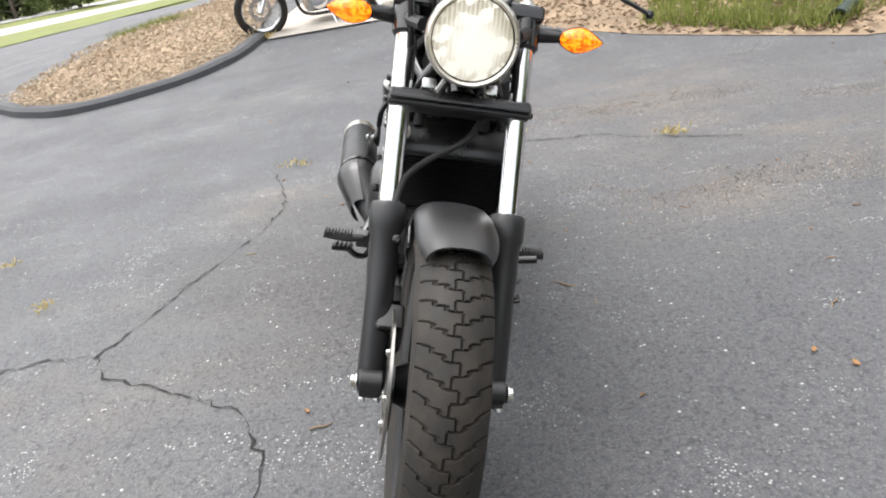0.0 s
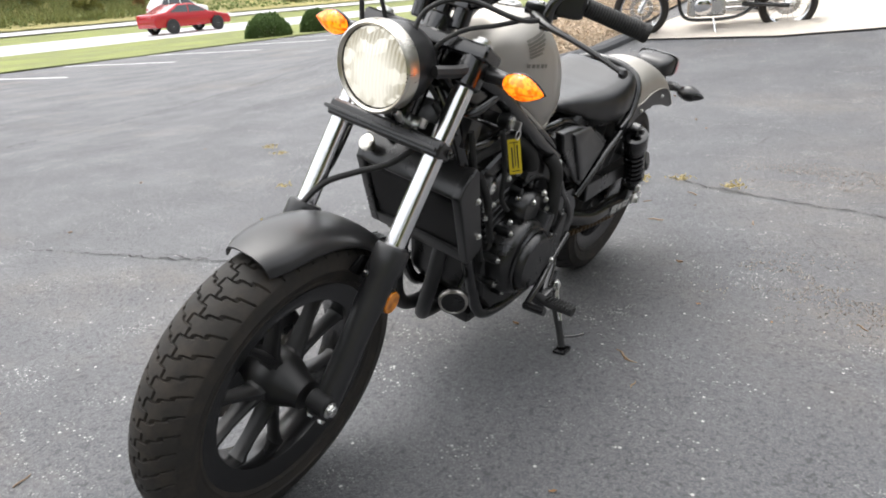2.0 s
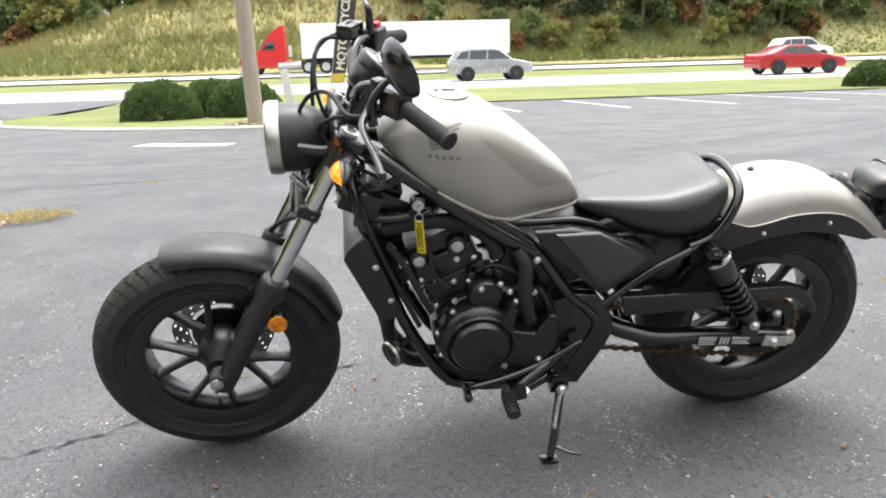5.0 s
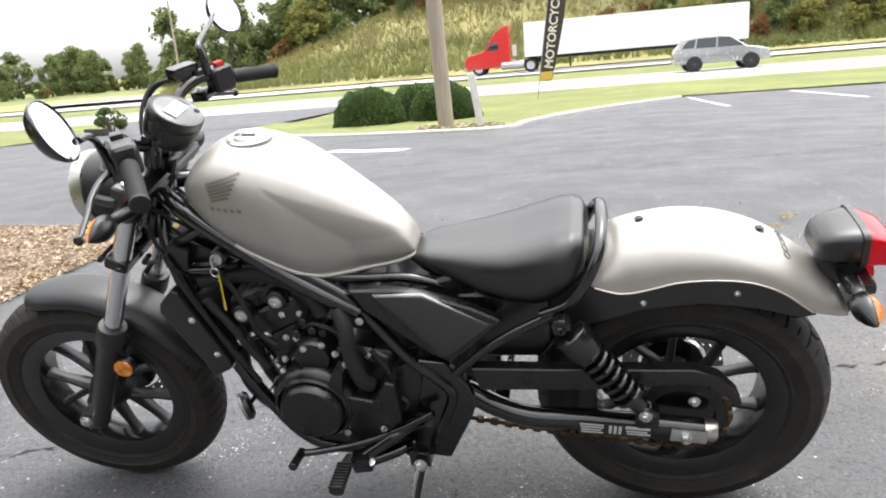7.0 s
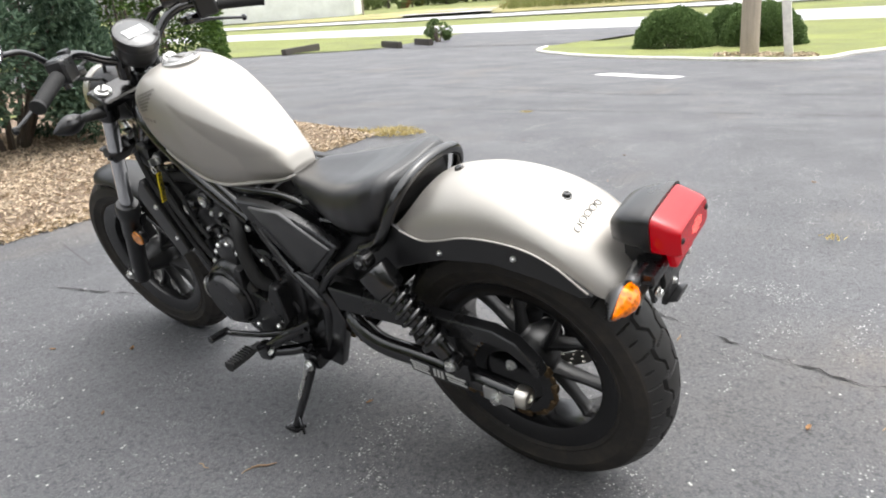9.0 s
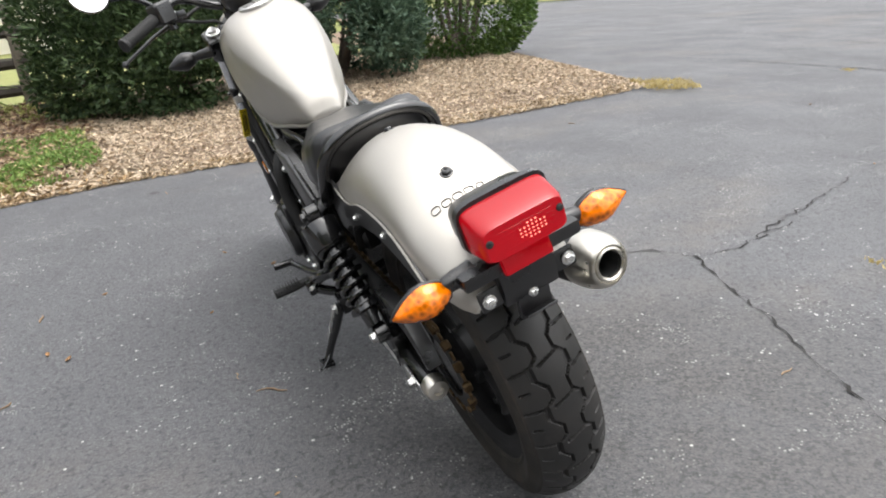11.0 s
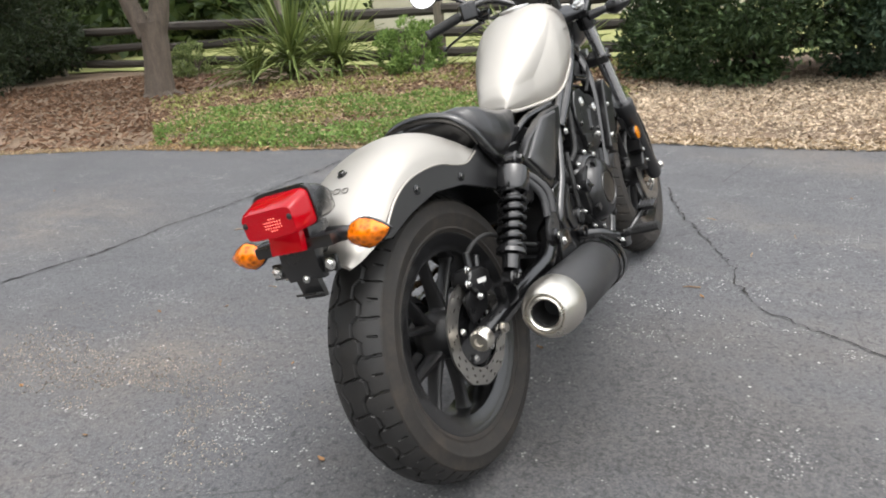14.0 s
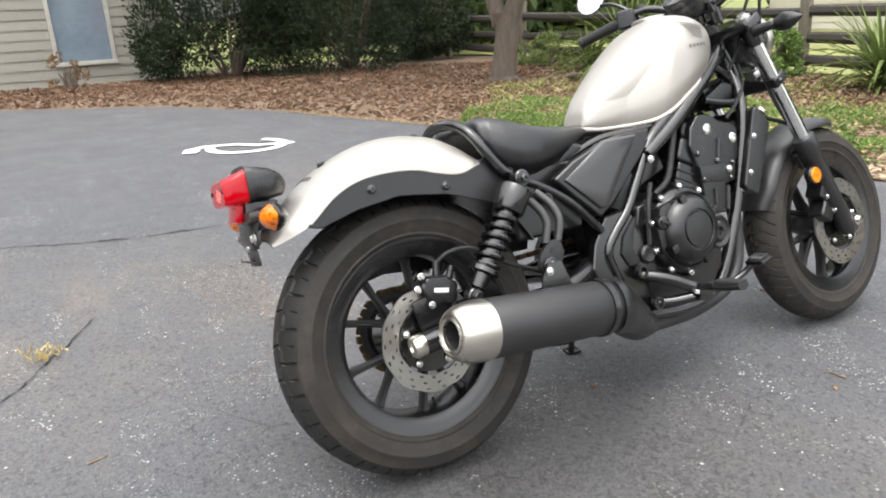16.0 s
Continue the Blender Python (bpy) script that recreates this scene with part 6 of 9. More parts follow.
for s in (1, -1):
    f = lambda p: Vector((p.x, p.y * s, p.z))
    e = Vector(bars[-1])
    prof = [(0.0165, 0.0)]
    for k in range(22):
        prof += [(0.0165, 0.002 + 0.0052 * k), (0.0155, 0.0035 + 0.0052 * k), (0.0165, 0.005 + 0.0052 * k)]
    prof += [(0.0178, 0.119), (0.0178, 0.124), (0.012, 0.126), (0.0, 0.124)]
    gp = lathe(prof, f(e - gd * 0.118), f(gd), 20)
    part("grip", front(gp), GRIP, hb, "ribbed black rubber grip")
    sw = Geo()
    q = e - gd * 0.150
    ang = math.degrees(math.atan2(gd.x, gd.y)) * -s
    sw.join(box((0.046, 0.056, 0.058), Matrix.Translation(f(q)) @ pose(0, 0, 0, 0, 0, ang), 0.014, 3))
    sw.join(box((0.024, 0.024, 0.03), Matrix.Translation(f(q - gd * 0.045 + Vector((0.006, 0, 0.01)))) @ pose(0, 0, 0, 0, 0, ang), 0.006))
    part("switch_housing", front(sw), MATT, hb)
    if s < 0:
        part("stop_switch", front(box((0.016, 0.022, 0.012), Matrix.Translation(f(q + Vector((-0.006, 0, 0.033)))) @ pose(0, 0, 0, 0, 0, ang), 0.003)), surface("red_switch", (0.5, 0.02, 0.015), 0.4), hb, "red engine stop switch")
        part("brake_reservoir", front(box((0.042, 0.062, 0.030), Matrix.Translation(f(q - gd * 0.06 + Vector((0.028, 0, 0.024)))) @ pose(0, 0, 0, 0, 0, ang), 0.008)), BLACK, hb)
    lv = [q + Vector((0.048, -0.040, -0.030)), q + Vector((0.066, 0.0, -0.040)), q + Vector((0.064, 0.045, -0.050)), q + Vector((0.052, 0.095, -0.066)), q + Vector((0.044, 0.145, -0.083))]
    lever = tube([f(p) for p in lv], [0.010, 0.008, 0.0065, 0.006, 0.0058], 10, squash=0.75)
    lever.join(lathe([(0.0, -0.0095), (0.006, -0.0075), (0.0092, 0.0), (0.006, 0.0075), (0.0, 0.0095)], f(lv[-1]), (0, 0, 1), 14))
    part("lever", front(lever), MATT, hb, "black hand lever with a ball end")
    part("lever_perch", front(box((0.038, 0.045, 0.022), Matrix.Translation(f(q + Vector((0.034, -0.038, -0.022)))), 0.006)), BLACK, hb)
    part("perch_bolt", front(bolt(f(q + Vector((0.042, -0.034, -0.012))), (0, 0, 1), 0.006, 0.005)), STEEL, hb)
    mr = f(Vector((0.286, 0.362, 1.152) if s > 0 else (0.318, 0.42, 1.150)))
    root = f(q + Vector((0.012, -0.028, 0.02)))
    if s > 0:
        arm = tube([(0.325, 0.205, 0.992), (0.327, 0.208, 1.030), (0.320, 0.222, 1.056), (0.304, 0.252, 1.090), (0.290, 0.285, 1.112), mr + Vector((-0.004, -0.040, -0.032))], [0.011, 0.010, 0.0085, 0.0065, 0.0065, 0.0065], 10)
    else:
        arm = tube([root, root + Vector((0.0, 0.0, 0.042)), root + Vector((0.006, 0.012 * s, 0.066)), (mr + root) / 2 + Vector((0.01, 0.01 * s, 0.038)), mr + Vector((0.014, -0.03 * s, 0.004))], [0.011, 0.009, 0.0065, 0.0055, 0.0065], 10)
    ma = part("mirror", front(arm), BLACK, hb, "round black mirror on a bent stalk")
    face = Vector((-0.89, -0.28 * s, 0.30)).normalized()
    part("mirror_shell", front(lathe([(0.0, -0.026), (0.023, -0.024), (0.042, -0.016), (0.052, -0.003), (0.0532, 0.004), (0.0507, 0.006), (0.0485, 0.003)], mr, face, 40)), BLACK, ma)
    part("mirror_glass", front(lathe([(0.0498, 0.002), (0.0498, 0.0035), (0.0, 0.0042)], mr, face, 36)), MIRROR, ma, "round mirror glass")

# gauge pod
ga = Vector((-0.60, 0, 0.80)).normalized()
gp0 = Vector((0.318, 0.008, 1.000))
gp = part("instrument_pod", front(lathe([(0.0, -0.012), (0.040, -0.011), (0.049, -0.004), (0.053, 0.010), (0.0555, 0.038), (0.0550, 0.040), (0.0565, 0.043), (0.0565, 0.062), (0.054, 0.066), (0.050, 0.064)], gp0, ga, 40)), MATT, bike, "round black instrument pod with a grey display")
part("display", front(lathe([(0.0515, 0.062), (0.045, 0.0645), (0.0, 0.066)], gp0, ga, 36)), DIAL, gp)
u_ = Vector((0.80, 0, 0.60))
scr = Geo()
o_ = gp0 + ga * 0.0672
for y0, y1, z0, z1 in ((-0.030, 0.030, -0.012, 0.018),):
    scr.add([o_ + u_ * z0 + Vector((0, y0, 0)), o_ + u_ * z0 + Vector((0, y1, 0)), o_ + u_ * z1 + Vector((0, y1, 0)), o_ + u_ * z1 + Vector((0, y0, 0))], [(0, 1, 2, 3)])
part("screen", front(scr), surface("lcd", (0.42, 0.43, 0.42), 0.2, vary=0.1, bump=0), gp)
part("pod_bracket", front(tube([(0.345, 0.0, 0.96), (0.33, 0.0, 1.0), tuple(gp0 + ga * 0.005)], 0.016, 10)), BLACK, gp)
part("pod_button", front(lathe([(0.006, 0.062), (0.006, 0.070), (0.0, 0.071)], gp0 + Vector((-0.02, -0.036, -0.02)), ga, 12)), GRIP, gp)

# cables
for k, (pts, r) in enumerate([
        ([(0.31, 0.215, 1.015), (0.37, 0.18, 1.005), (0.398, 0.10, 1.018), (0.425, 0.06, 1.014), (0.454, 0.03, 0.986), (0.468, 0.03, 0.945), (0.43, 0.04, 0.87), (0.34, 0.05, 0.78)], 0.0048),
        ([(0.29, 0.215, 1.02), (0.32, 0.16, 0.996), (0.351, 0.12, 0.978), (0.40, 0.08, 0.962), (0.43, 0.05, 0.92), (0.37, 0.06, 0.85), (0.28, 0.06, 0.79)], 0.0045),
        ([(0.31, -0.215, 1.045), (0.37, -0.19, 1.065), (0.425, -0.14, 1.035), (0.44, -0.11, 0.92), (0.43, -0.10, 0.80), (0.50, -0.10, 0.66), (0.58, -0.12, 0.55), (0.61, -0.13, 0.45)], 0.0048),
        ([(0.33, -0.2, 1.05), (0.41, -0.15, 1.06), (0.43, -0.08, 0.98), (0.39, -0.06, 0.86), (0.30, -0.05, 0.76)], 0.0045)]):
    part("cable", front(tube(pts, r, 8)), GRIP, hb)
# brake hose across the front
part("brake_hose", front(tube([(0.44, 0.05, 0.735), (0.48, 0.02, 0.70), (0.50, -0.04, 0.665), (0.535, -0.085, 0.635), (0.575, -0.10, 0.60), (0.60, -0.105, 0.56)], 0.0062, 10)), GRIP, bike, "black brake hose")

# front caliper on the right leg
cal = box((0.055, 0.052, 0.10), pose(0.645, -0.088, 0.375, 0, 32, 0), 0.012, 3)
cal.join(box((0.035, 0.05, 0.05), pose(0.615, -0.095, 0.42, 0, 32, 0), 0.008))
fc = part("front_caliper", front(cal), CASE, bike, "black brake caliper on the fork leg")
for p in ((0.625, -0.116, 0.40), (0.655, -0.116, 0.355)):
    part("caliper_bolt", front(bolt(p, (0, -1, 0), 0.007, 0.007)), STEEL, fc)

# ---- tank ----
XS = [0.300, 0.288, 0.268, 0.240, 0.205, 0.160, 0.110, 0.060, 0.010, -0.040, -0.085, -0.125, -0.152, -0.168, -0.178]
TOPX = [-0.178, -0.168, -0.144, -0.082, -0.016, 0.047, 0.094, 0.13, 0.16, 0.20, 0.225, 0.25, 0.275, 0.300]
TOPZ = [0.730, 0.762, 0.798, 0.853, 0.907, 0.951, 0.973, 0.982, 0.985, 0.981, 0.973, 0.957, 0.932, 0.895]
LOWX = [-0.178, -0.157, -0.123, -0.034, 0.028, 0.078, 0.127, 0.198, 0.243, 0.275, 0.300]
LOWZ = [0.715, 0.708, 0.704, 0.703, 0.708, 0.733, 0.763, 0.803, 0.838, 0.865, 0.885]
WIDX = [-0.178, -0.168, -0.15, -0.12, -0.07, -0.01, 0.06, 0.14, 0.20, 0.25, 0.28, 0.300]
WIDY = [0.036, 0.048, 0.058, 0.071, 0.091, 0.113, 0.131, 0.135, 0.124, 0.101, 0.072, 0.030]


def eased(x, xs, ys, reach=0.030):
    """A smooth curve through a row of points."""
    r = min(reach, max(0.002, 0.9 * min(x - xs[0], xs[-1] - x)))
    ws = [math.exp(-2.2 * (k / 6) ** 2) for k in range(-6, 7)]
    return sum(w * float(np.interp(x + r * k / 6, xs, ys)) for w, k in zip(ws, range(-6, 7))) / sum(ws)


def tank_ring(x):
    zt, zb, w = (eased(x, a, b) for a, b in ((TOPX, TOPZ), (LOWX, LOWZ), (WIDX, WIDY)))
    h = zt - zb
    knots = [(0.86, 0.0), (0.93, 0.08), (0.985, 0.20), (1.0, 0.33), (0.998, 0.47), (0.975, 0.60), (0.92, 0.72), (0.825, 0.82), (0.68, 0.905), (0.49, 0.960), (0.28, 0.988), (0.11, 0.998), (0.0, 1.0)]
    half = [(p.x, p.y) for p in spline([(a, b, 0) for a, b in knots], 8)]
    out = []
    for a, b in half:
        z = zb + h * b
        # the knee panel falls away from a crease above and in front of it
        line = float(np.interp(x, [-0.17, 0.062, 0.10], [0.772, 0.905, 0.925]))
        edge = float(np.interp(z, [0.70, 0.735, 0.875, 0.91], [0.015, 0.030, 0.082, 0.09]))
        dent = 0.175 * max(0.0, min(line - z, (edge - x) * 0.6, 0.060, (x + 0.180) * 0.5))
        out.append(Vector((x, max(0.0, w * a - dent), z)))
    return out + [Vector((p.x, -p.y, p.z)) for p in reversed(out[:-1])]


fine = []
for a, b in zip(XS, XS[1:]):
    fine += [a + (b - a) * k / 12 for k in range(12)]
fine.append(XS[-1])
tk = part("fuel_tank", loft([tank_ring(x) for x in fine]), PAINT, bike, "matt silver teardrop fuel tank", 60)
rail = [tank_ring(x)[0] for x in XS[1:]]
for s in (1, -1):
    part("tank_seam", tube([(p.x, p.y * s * 1.02, p.z - 0.001) for p in rail], 0.0055, 8, n=3), PAINT, tk)
cp = Vector((0.140, 0, 0.9775))
cn = Vector((-0.05, 0, 1)).normalized()
cap = part("filler_cap", lathe([(0.047, -0.014), (0.047, 0.005), (0.043, 0.008), (0.035, 0.0075), (0.033, 0.005), (0.030, 0.0095), (0.0, 0.0105)], cp, cn, 40), surface("cap_steel", (0.55, 0.54, 0.52), 0.3, 0.9, vary=0.1), tk, "round flush filler cap")
part("cap_lever", box((0.030, 0.010, 0.005), Matrix.Translation(cp + cn * 0.0115) @ pose(0.0, 0, 0, 0, -3, 0), 0.002), DISC, cap)
part("cap_lock", rod(cp + cn * 0.009 + Vector((0.026, 0, 0)), cp + cn * 0.0125 + Vector((0.026, 0, 0)), 0.006, seg=14), CASE, cap)


def tank_side(x, z, s, out=0.0012):
    ring = tank_ring(x)[:97]
    y = float(np.interp(z, [p.z for p in ring], [p.y for p in ring]))
    return Vector((x, s * (y + out), z))


def tank_patch(pts, s):
    """A flat decal that follows the tank's flank."""
    n = 7
    g = Geo()
    for k in range(n + 1):
        t = k / n
        for (x0, z0), (x1, z1) in ((pts[0], pts[1]), (pts[3], pts[2])):
            g.v.append(tuple(tank_side(x0 + (x1 - x0) * t, z0 + (z1 - z0) * t, s, 0.0016)))
    g.f = [(2 * k, 2 * k + 2, 2 * k + 3, 2 * k + 1) for k in range(n)]
    return g


for s in (1, -1):
    for k in range(6):                       # feathered wing shape
        t = k / 5
        a = (0.192 + 0.008 * t, 0.897 + 0.0062 * k)
        part("wing_feather", tank_patch([a, (a[0] - 0.042 - 0.034 * t, a[1] + 0.008 + 0.010 * t), (a[0] - 0.038 - 0.034 * t, a[1] + 0.0125 + 0.010 * t), (a[0] + 0.003, a[1] + 0.0046)], s), DECAL, tk)
    for k in range(5):
        x = 0.200 - 0.0150 * k
        part("name_bar", tank_patch([(x, 0.880 - 0.0012 * k), (x - 0.0098, 0.879 - 0.0012 * k), (x - 0.0098, 0.887 - 0.0012 * k), (x, 0.888 - 0.0012 * k)], s), DECAL, tk)

# ---- seat ----
SX = [-0.168, -0.182, -0.21, -0.26, -0.32, -0.38, -0.43, -0.475, -0.505, -0.525, -0.537]
ST = [0.700, 0.713, 0.722, 0.727, 0.732, 0.740, 0.753, 0.767, 0.773, 0.769, 0.754]
SB = [0.690, 0.686, 0.676, 0.660, 0.646, 0.634, 0.632, 0.642, 0.664, 0.695, 0.725]
SW = [0.035, 0.052, 0.068, 0.088, 0.112, 0.131, 0.138, 0.136, 0.126, 0.108, 0.075]
rings = []
for k in range((len(SX) - 1) * 4 + 1):
    i = k / 4
    x, zt, zb, w = (float(np.interp(i, range(len(SX)), a)) for a in (SX, ST, SB, SW))
    h = zt - zb
    half = [(0.70, 0.0), (0.90, 0.10), (0.985, 0.27), (1.0, 0.42), (0.985, 0.62), (0.93, 0.82), (0.82, 0.95), (0.62, 1.0), (0.33, 0.985), (0.0, 0.965)]
    ring = [Vector((x + 0.02 * (b - 0.5) * (1 if i < 3 else 0), w * a, zb + h * b)) for a, b in half]
    rings.append(ring + [Vector((p.x, -p.y, p.z)) for p in reversed(ring[:-1])])
st = part("seat", loft(rings), VINYL, bike, "scooped black vinyl solo seat", 60)
part("seat_base", loft([[Vector((p.x, p.y * 0.9, p.z - 0.012)) for p in r[:3]] + [Vector((p.x, p.y * 0.9, p.z - 0.012)) for p in r[-3:]] for r in rings[3:-3]]), MATT, st)

# ---- frame ----
fr_ = Geo()
fr_.join(tube([(0.36, 0.03, 0.885), (0.30, 0.075, 0.862), (0.215, 0.098, 0.806), (0.128, 0.108, 0.742), (0.04, 0.113, 0.680), (-0.050, 0.116, 0.626), (-0.060, 0.117, 0.620)], 0.0190, 14))
fm = part("main_frame", rod((0.343, 0, 0.965), (0.445, 0, 0.772), 0.032, seg=20), BLACK, bike, "black tubular steel frame")
pair("main_tube", fr_, BLACK, fm)
for nm, pts, r in [
        ("rear_tube", [(0.10, 0.100, 0.742), (0.03, 0.106, 0.700), (-0.04, 0.112, 0.650), (-0.105, 0.118, 0.560), (-0.150, 0.122, 0.498), (-0.205, 0.124, 0.446), (-0.232, 0.124, 0.405), (-0.215, 0.122, 0.345), (-0.170, 0.118, 0.255)], 0.0135),
        ("tank_rail", [(0.10, 0.090, 0.742), (0.03, 0.090, 0.698), (-0.06, 0.088, 0.688), (-0.164, 0.078, 0.680), (-0.26, 0.075, 0.650), (-0.31, 0.075, 0.630)], 0.0105),
        ("down_tube", [(0.372, 0.03, 0.84), (0.362, 0.07, 0.78), (0.335, 0.10, 0.68), (0.295, 0.105, 0.55), (0.262, 0.105, 0.45), (0.215, 0.105, 0.35), (0.165, 0.105, 0.262), (0.11, 0.105, 0.222), (0.0, 0.105, 0.208), (-0.13, 0.108, 0.222)], 0.0155),
        ("head_brace", [(0.345, 0.09, 0.722), (0.27, 0.10, 0.724), (0.19, 0.102, 0.738)], 0.010),
        ("side_brace", [(0.36, 0.06, 0.77), (0.30, 0.09, 0.80), (0.24, 0.098, 0.83)], 0.011),
        ("subframe_tube", [(-0.245, 0.128, 0.462), (-0.30, 0.136, 0.518), (-0.36, 0.138, 0.566), (-0.43, 0.138, 0.606), (-0.485, 0.132, 0.632)], 0.0105),
        ("seat_loop", [(-0.44, 0.132, 0.618), (-0.49, 0.131, 0.640), (-0.522, 0.127, 0.680), (-0.543, 0.117, 0.720), (-0.556, 0.094, 0.748), (-0.562, 0.052, 0.765), (-0.563, 0.0, 0.770)], 0.0125)]:
    if nm == "seat_loop":
        part(nm, tube(pts[:-1] + [(x, -y, z) for x, y, z in reversed(pts)], r, 12), BLACK, fm)
    else:
        pair(nm, tube(pts, r, 12), BLACK, fm)
for s in (1, -1):
    y0, y1 = sorted((0.100 * s, 0.127 * s))
    pl = prism([(-0.150, 0.500), (-0.225, 0.492), (-0.268, 0.430), (-0.285, 0.372), (-0.262, 0.318), (-0.205, 0.205), (-0.140, 0.215), (-0.112, 0.262), (-0.120, 0.350), (-0.112, 0.43)], y0, y1, 0.007, 3)
    pv = part("pivot_plate", pl, BLACK, fm)
    if s < 0:
        web = prism([(-0.135, 0.480), (-0.182, 0.436), (-0.196, 0.395), (-0.178, 0.362), (-0.150, 0.352), (-0.140, 0.372), (-0.158, 0.400), (-0.150, 0.432)], *sorted((0.124 * s, 0.133 * s)), 0.004)
        part("cast_web", web, CASE, pv)
    part("pivot_bolt", lathe([(0.024, 0), (0.024, 0.008), (0.018, 0.012), (0.0, 0.010)], (-0.112, 0.126 * s, 0.378), (0, s, 0), 20), CASE, pv)
    yb0, yb1 = sorted((0.108 * s, 0.134 * s))
    sc = prism([(-0.048, 0.686), (-0.140, 0.684), (-0.21, 0.670), (-0.30, 0.638), (-0.362, 0.604), (-0.305, 0.550), (-0.243, 0.495), (-0.20, 0.520), (-0.075, 0.634)], yb0, yb1, 0.009, 3)
    sv = part("side_cover", sc, MATT, bike, "smooth black plastic side cover")
    inner = [Vector((-0.100, 0, 0.678)), Vector((-0.205, 0, 0.676)), Vector((-0.338, 0, 0.598)), Vector((-0.243, 0, 0.514)), Vector((-0.222, 0, 0.516)), Vector((-0.150, 0, 0.612))]
    mid = sum(inner, Vector()) / 6
    steps = ((1.0, 0.132), (0.99, 0.1370), (0.96, 0.1405), (0.91, 0.1420), (0.5, 0.1428), (0.02, 0.1430))
    part("raised_panel", loft([[Vector((mid.x + (p.x - mid.x) * k, y * s, mid.z + (p.z - mid.z) * k)) for p in (inner if s < 0 else inner[::-1])] for k, y in steps]), SIDEGLOSS, sv, "satin raised panel", 50)
    gs = prism([(0.345, 0.805), (0.20, 0.73), (0.33, 0.73)], *sorted((0.072 * s, 0.078 * s)), 0.003)
    part("gusset", gs, MATT, fm)
# bolts on the frame
for p in ((-0.300, 0.118, 0.565), (-0.27, 0.118, 0.555), (0.235, 0.118, 0.545), (0.275, 0.115, 0.48), (-0.06, 0.135, 0.61)):
    for s in (1, -1):
        part("frame_bolt", bolt((p[0], p[1] * s, p[2]), (0, s, 0), 0.007, 0.006), STEEL, fm)

# ---- engine ----
cc = prism([(0.175, 0.45), (0.185, 0.38), (0.165, 0.29), (0.11, 0.235), (0.0, 0.215), (-0.09, 0.225), (-0.125, 0.30), (-0.135, 0.42), (-0.11, 0.50), (-0.04, 0.525), (0.02, 0.52), (0.06, 0.515), (0.14, 0.49)], -0.115, 0.115, 0.02, 3)
en = part("engine", cc, CASE, bike, "black liquid-cooled parallel-twin engine")
ca_ = Vector((0.40, 0, 0.917)).normalized()          # cylinder axis leans forward
cx_ = Vector((0.917, 0, -0.40))


def on_cyl(u, v, y):
    p = Vector((0.104, 0, 0.474)) + cx_ * u + ca_ * v
    return Vector((p.x, y, p.z))


def cyl_block(u0, u1, v0, v1, w, bevel=0.008):
    o = (on_cyl(u0, v0, 0) + on_cyl(u1, v1, 0)) / 2
    m = Matrix(((cx_.x, 0, ca_.x, o.x), (0, 1, 0, 0), (cx_.z, 0, ca_.z, o.z), (0, 0, 0, 1)))
    return box((u1 - u0, 2 * w, v1 - v0), m, bevel, 3)


cy = cyl_block(-0.072, 0.072, -0.02, 0.095, 0.098)
for k in range(4):
    cy.join(cyl_block(-0.076, 0.076, 0.004 + 0.022 * k, 0.009 + 0.022 * k, 0.101, 0.002))
part("cylinder_block", cy, CASE, en)
hdg = cyl_block(-0.080, 0.082, 0.097, 0.160, 0.101, 0.012)
hdg.join(cyl_block(-0.072, 0.076, 0.162, 0.208, 0.092, 0.016))
part("cylinder_head", hdg, CASE, en)
CAPS = {1: ((0.129, 0.646), (0.219, 0.611)), -1: ((0.176, 0.660), (0.270, 0.626))}
for s in (1, -1):
    for x0, z0 in CAPS[s]:
        part("cam_boss", lathe([(0.026, -0.03), (0.0265, 0.004), (0.022, 0.010), (0.020, 0.0105)], (x0, 0.100 * s, z0), (0, s, 0), 22), CASE, en)
        part("head_cap", lathe([(0.0145, 0), (0.0145, 0.004), (0.011, 0.006), (0.005, 0.006), (0.004, 0.004)], (x0, 0.1105 * s, z0), (0, s, 0), 20), STEEL, en, "bright round cap")
for u, v in ((-0.07, 0.115), (0.07, 0.115), (-0.065, 0.03), (0.066, 0.03), (0.0, 0.075), (-0.03, 0.13), (0.035, 0.10)):
    part("engine_bolt", bolt(on_cyl(u, v, 0.101), (0, 1, 0), 0.006, 0.006), STEEL, en)
# the flat chain-side cover of the cylinder and head
cover_side = [(0.118, 0.670), (0.148, 0.702), (0.192, 0.700), (0.226, 0.678), (0.266, 0.667), (0.294, 0.652), (0.288, 0.579), (0.262, 0.548), (0.248, 0.508), (0.222, 0.504), (0.212, 0.430), (0.140, 0.430), (0.130, 0.555), (0.106, 0.622)]
cs = part("chain_side_cover", prism(cover_side, -0.112, -0.06, 0.007, 3), CASE, en, "tall cast cover beside the cylinder")
part("cover_step", prism([(0.126, 0.566), (0.262, 0.556), (0.250, 0.512), (0.132, 0.522)], -0.117, -0.108, 0.004), CASE, cs)
for a, b in (((0.178, 0.500), (0.172, 0.435)), ((0.226, 0.500), (0.214, 0.438)), ((0.200, 0.570), (0.214, 0.630))):
    part("cover_rib", tube([(a[0], -0.112, a[1]), (b[0], -0.112, b[1])], 0.0075, 8, False), CASE, cs)
for x0, z0 in ((0.198, 0.572), (0.254, 0.560), (0.138, 0.530), (0.240, 0.520), (0.128, 0.600)):
    part("cover_bolt", bolt((x0, -0.113, z0), (0, -1, 0), 0.0065, 0.007), BLACK, cs)
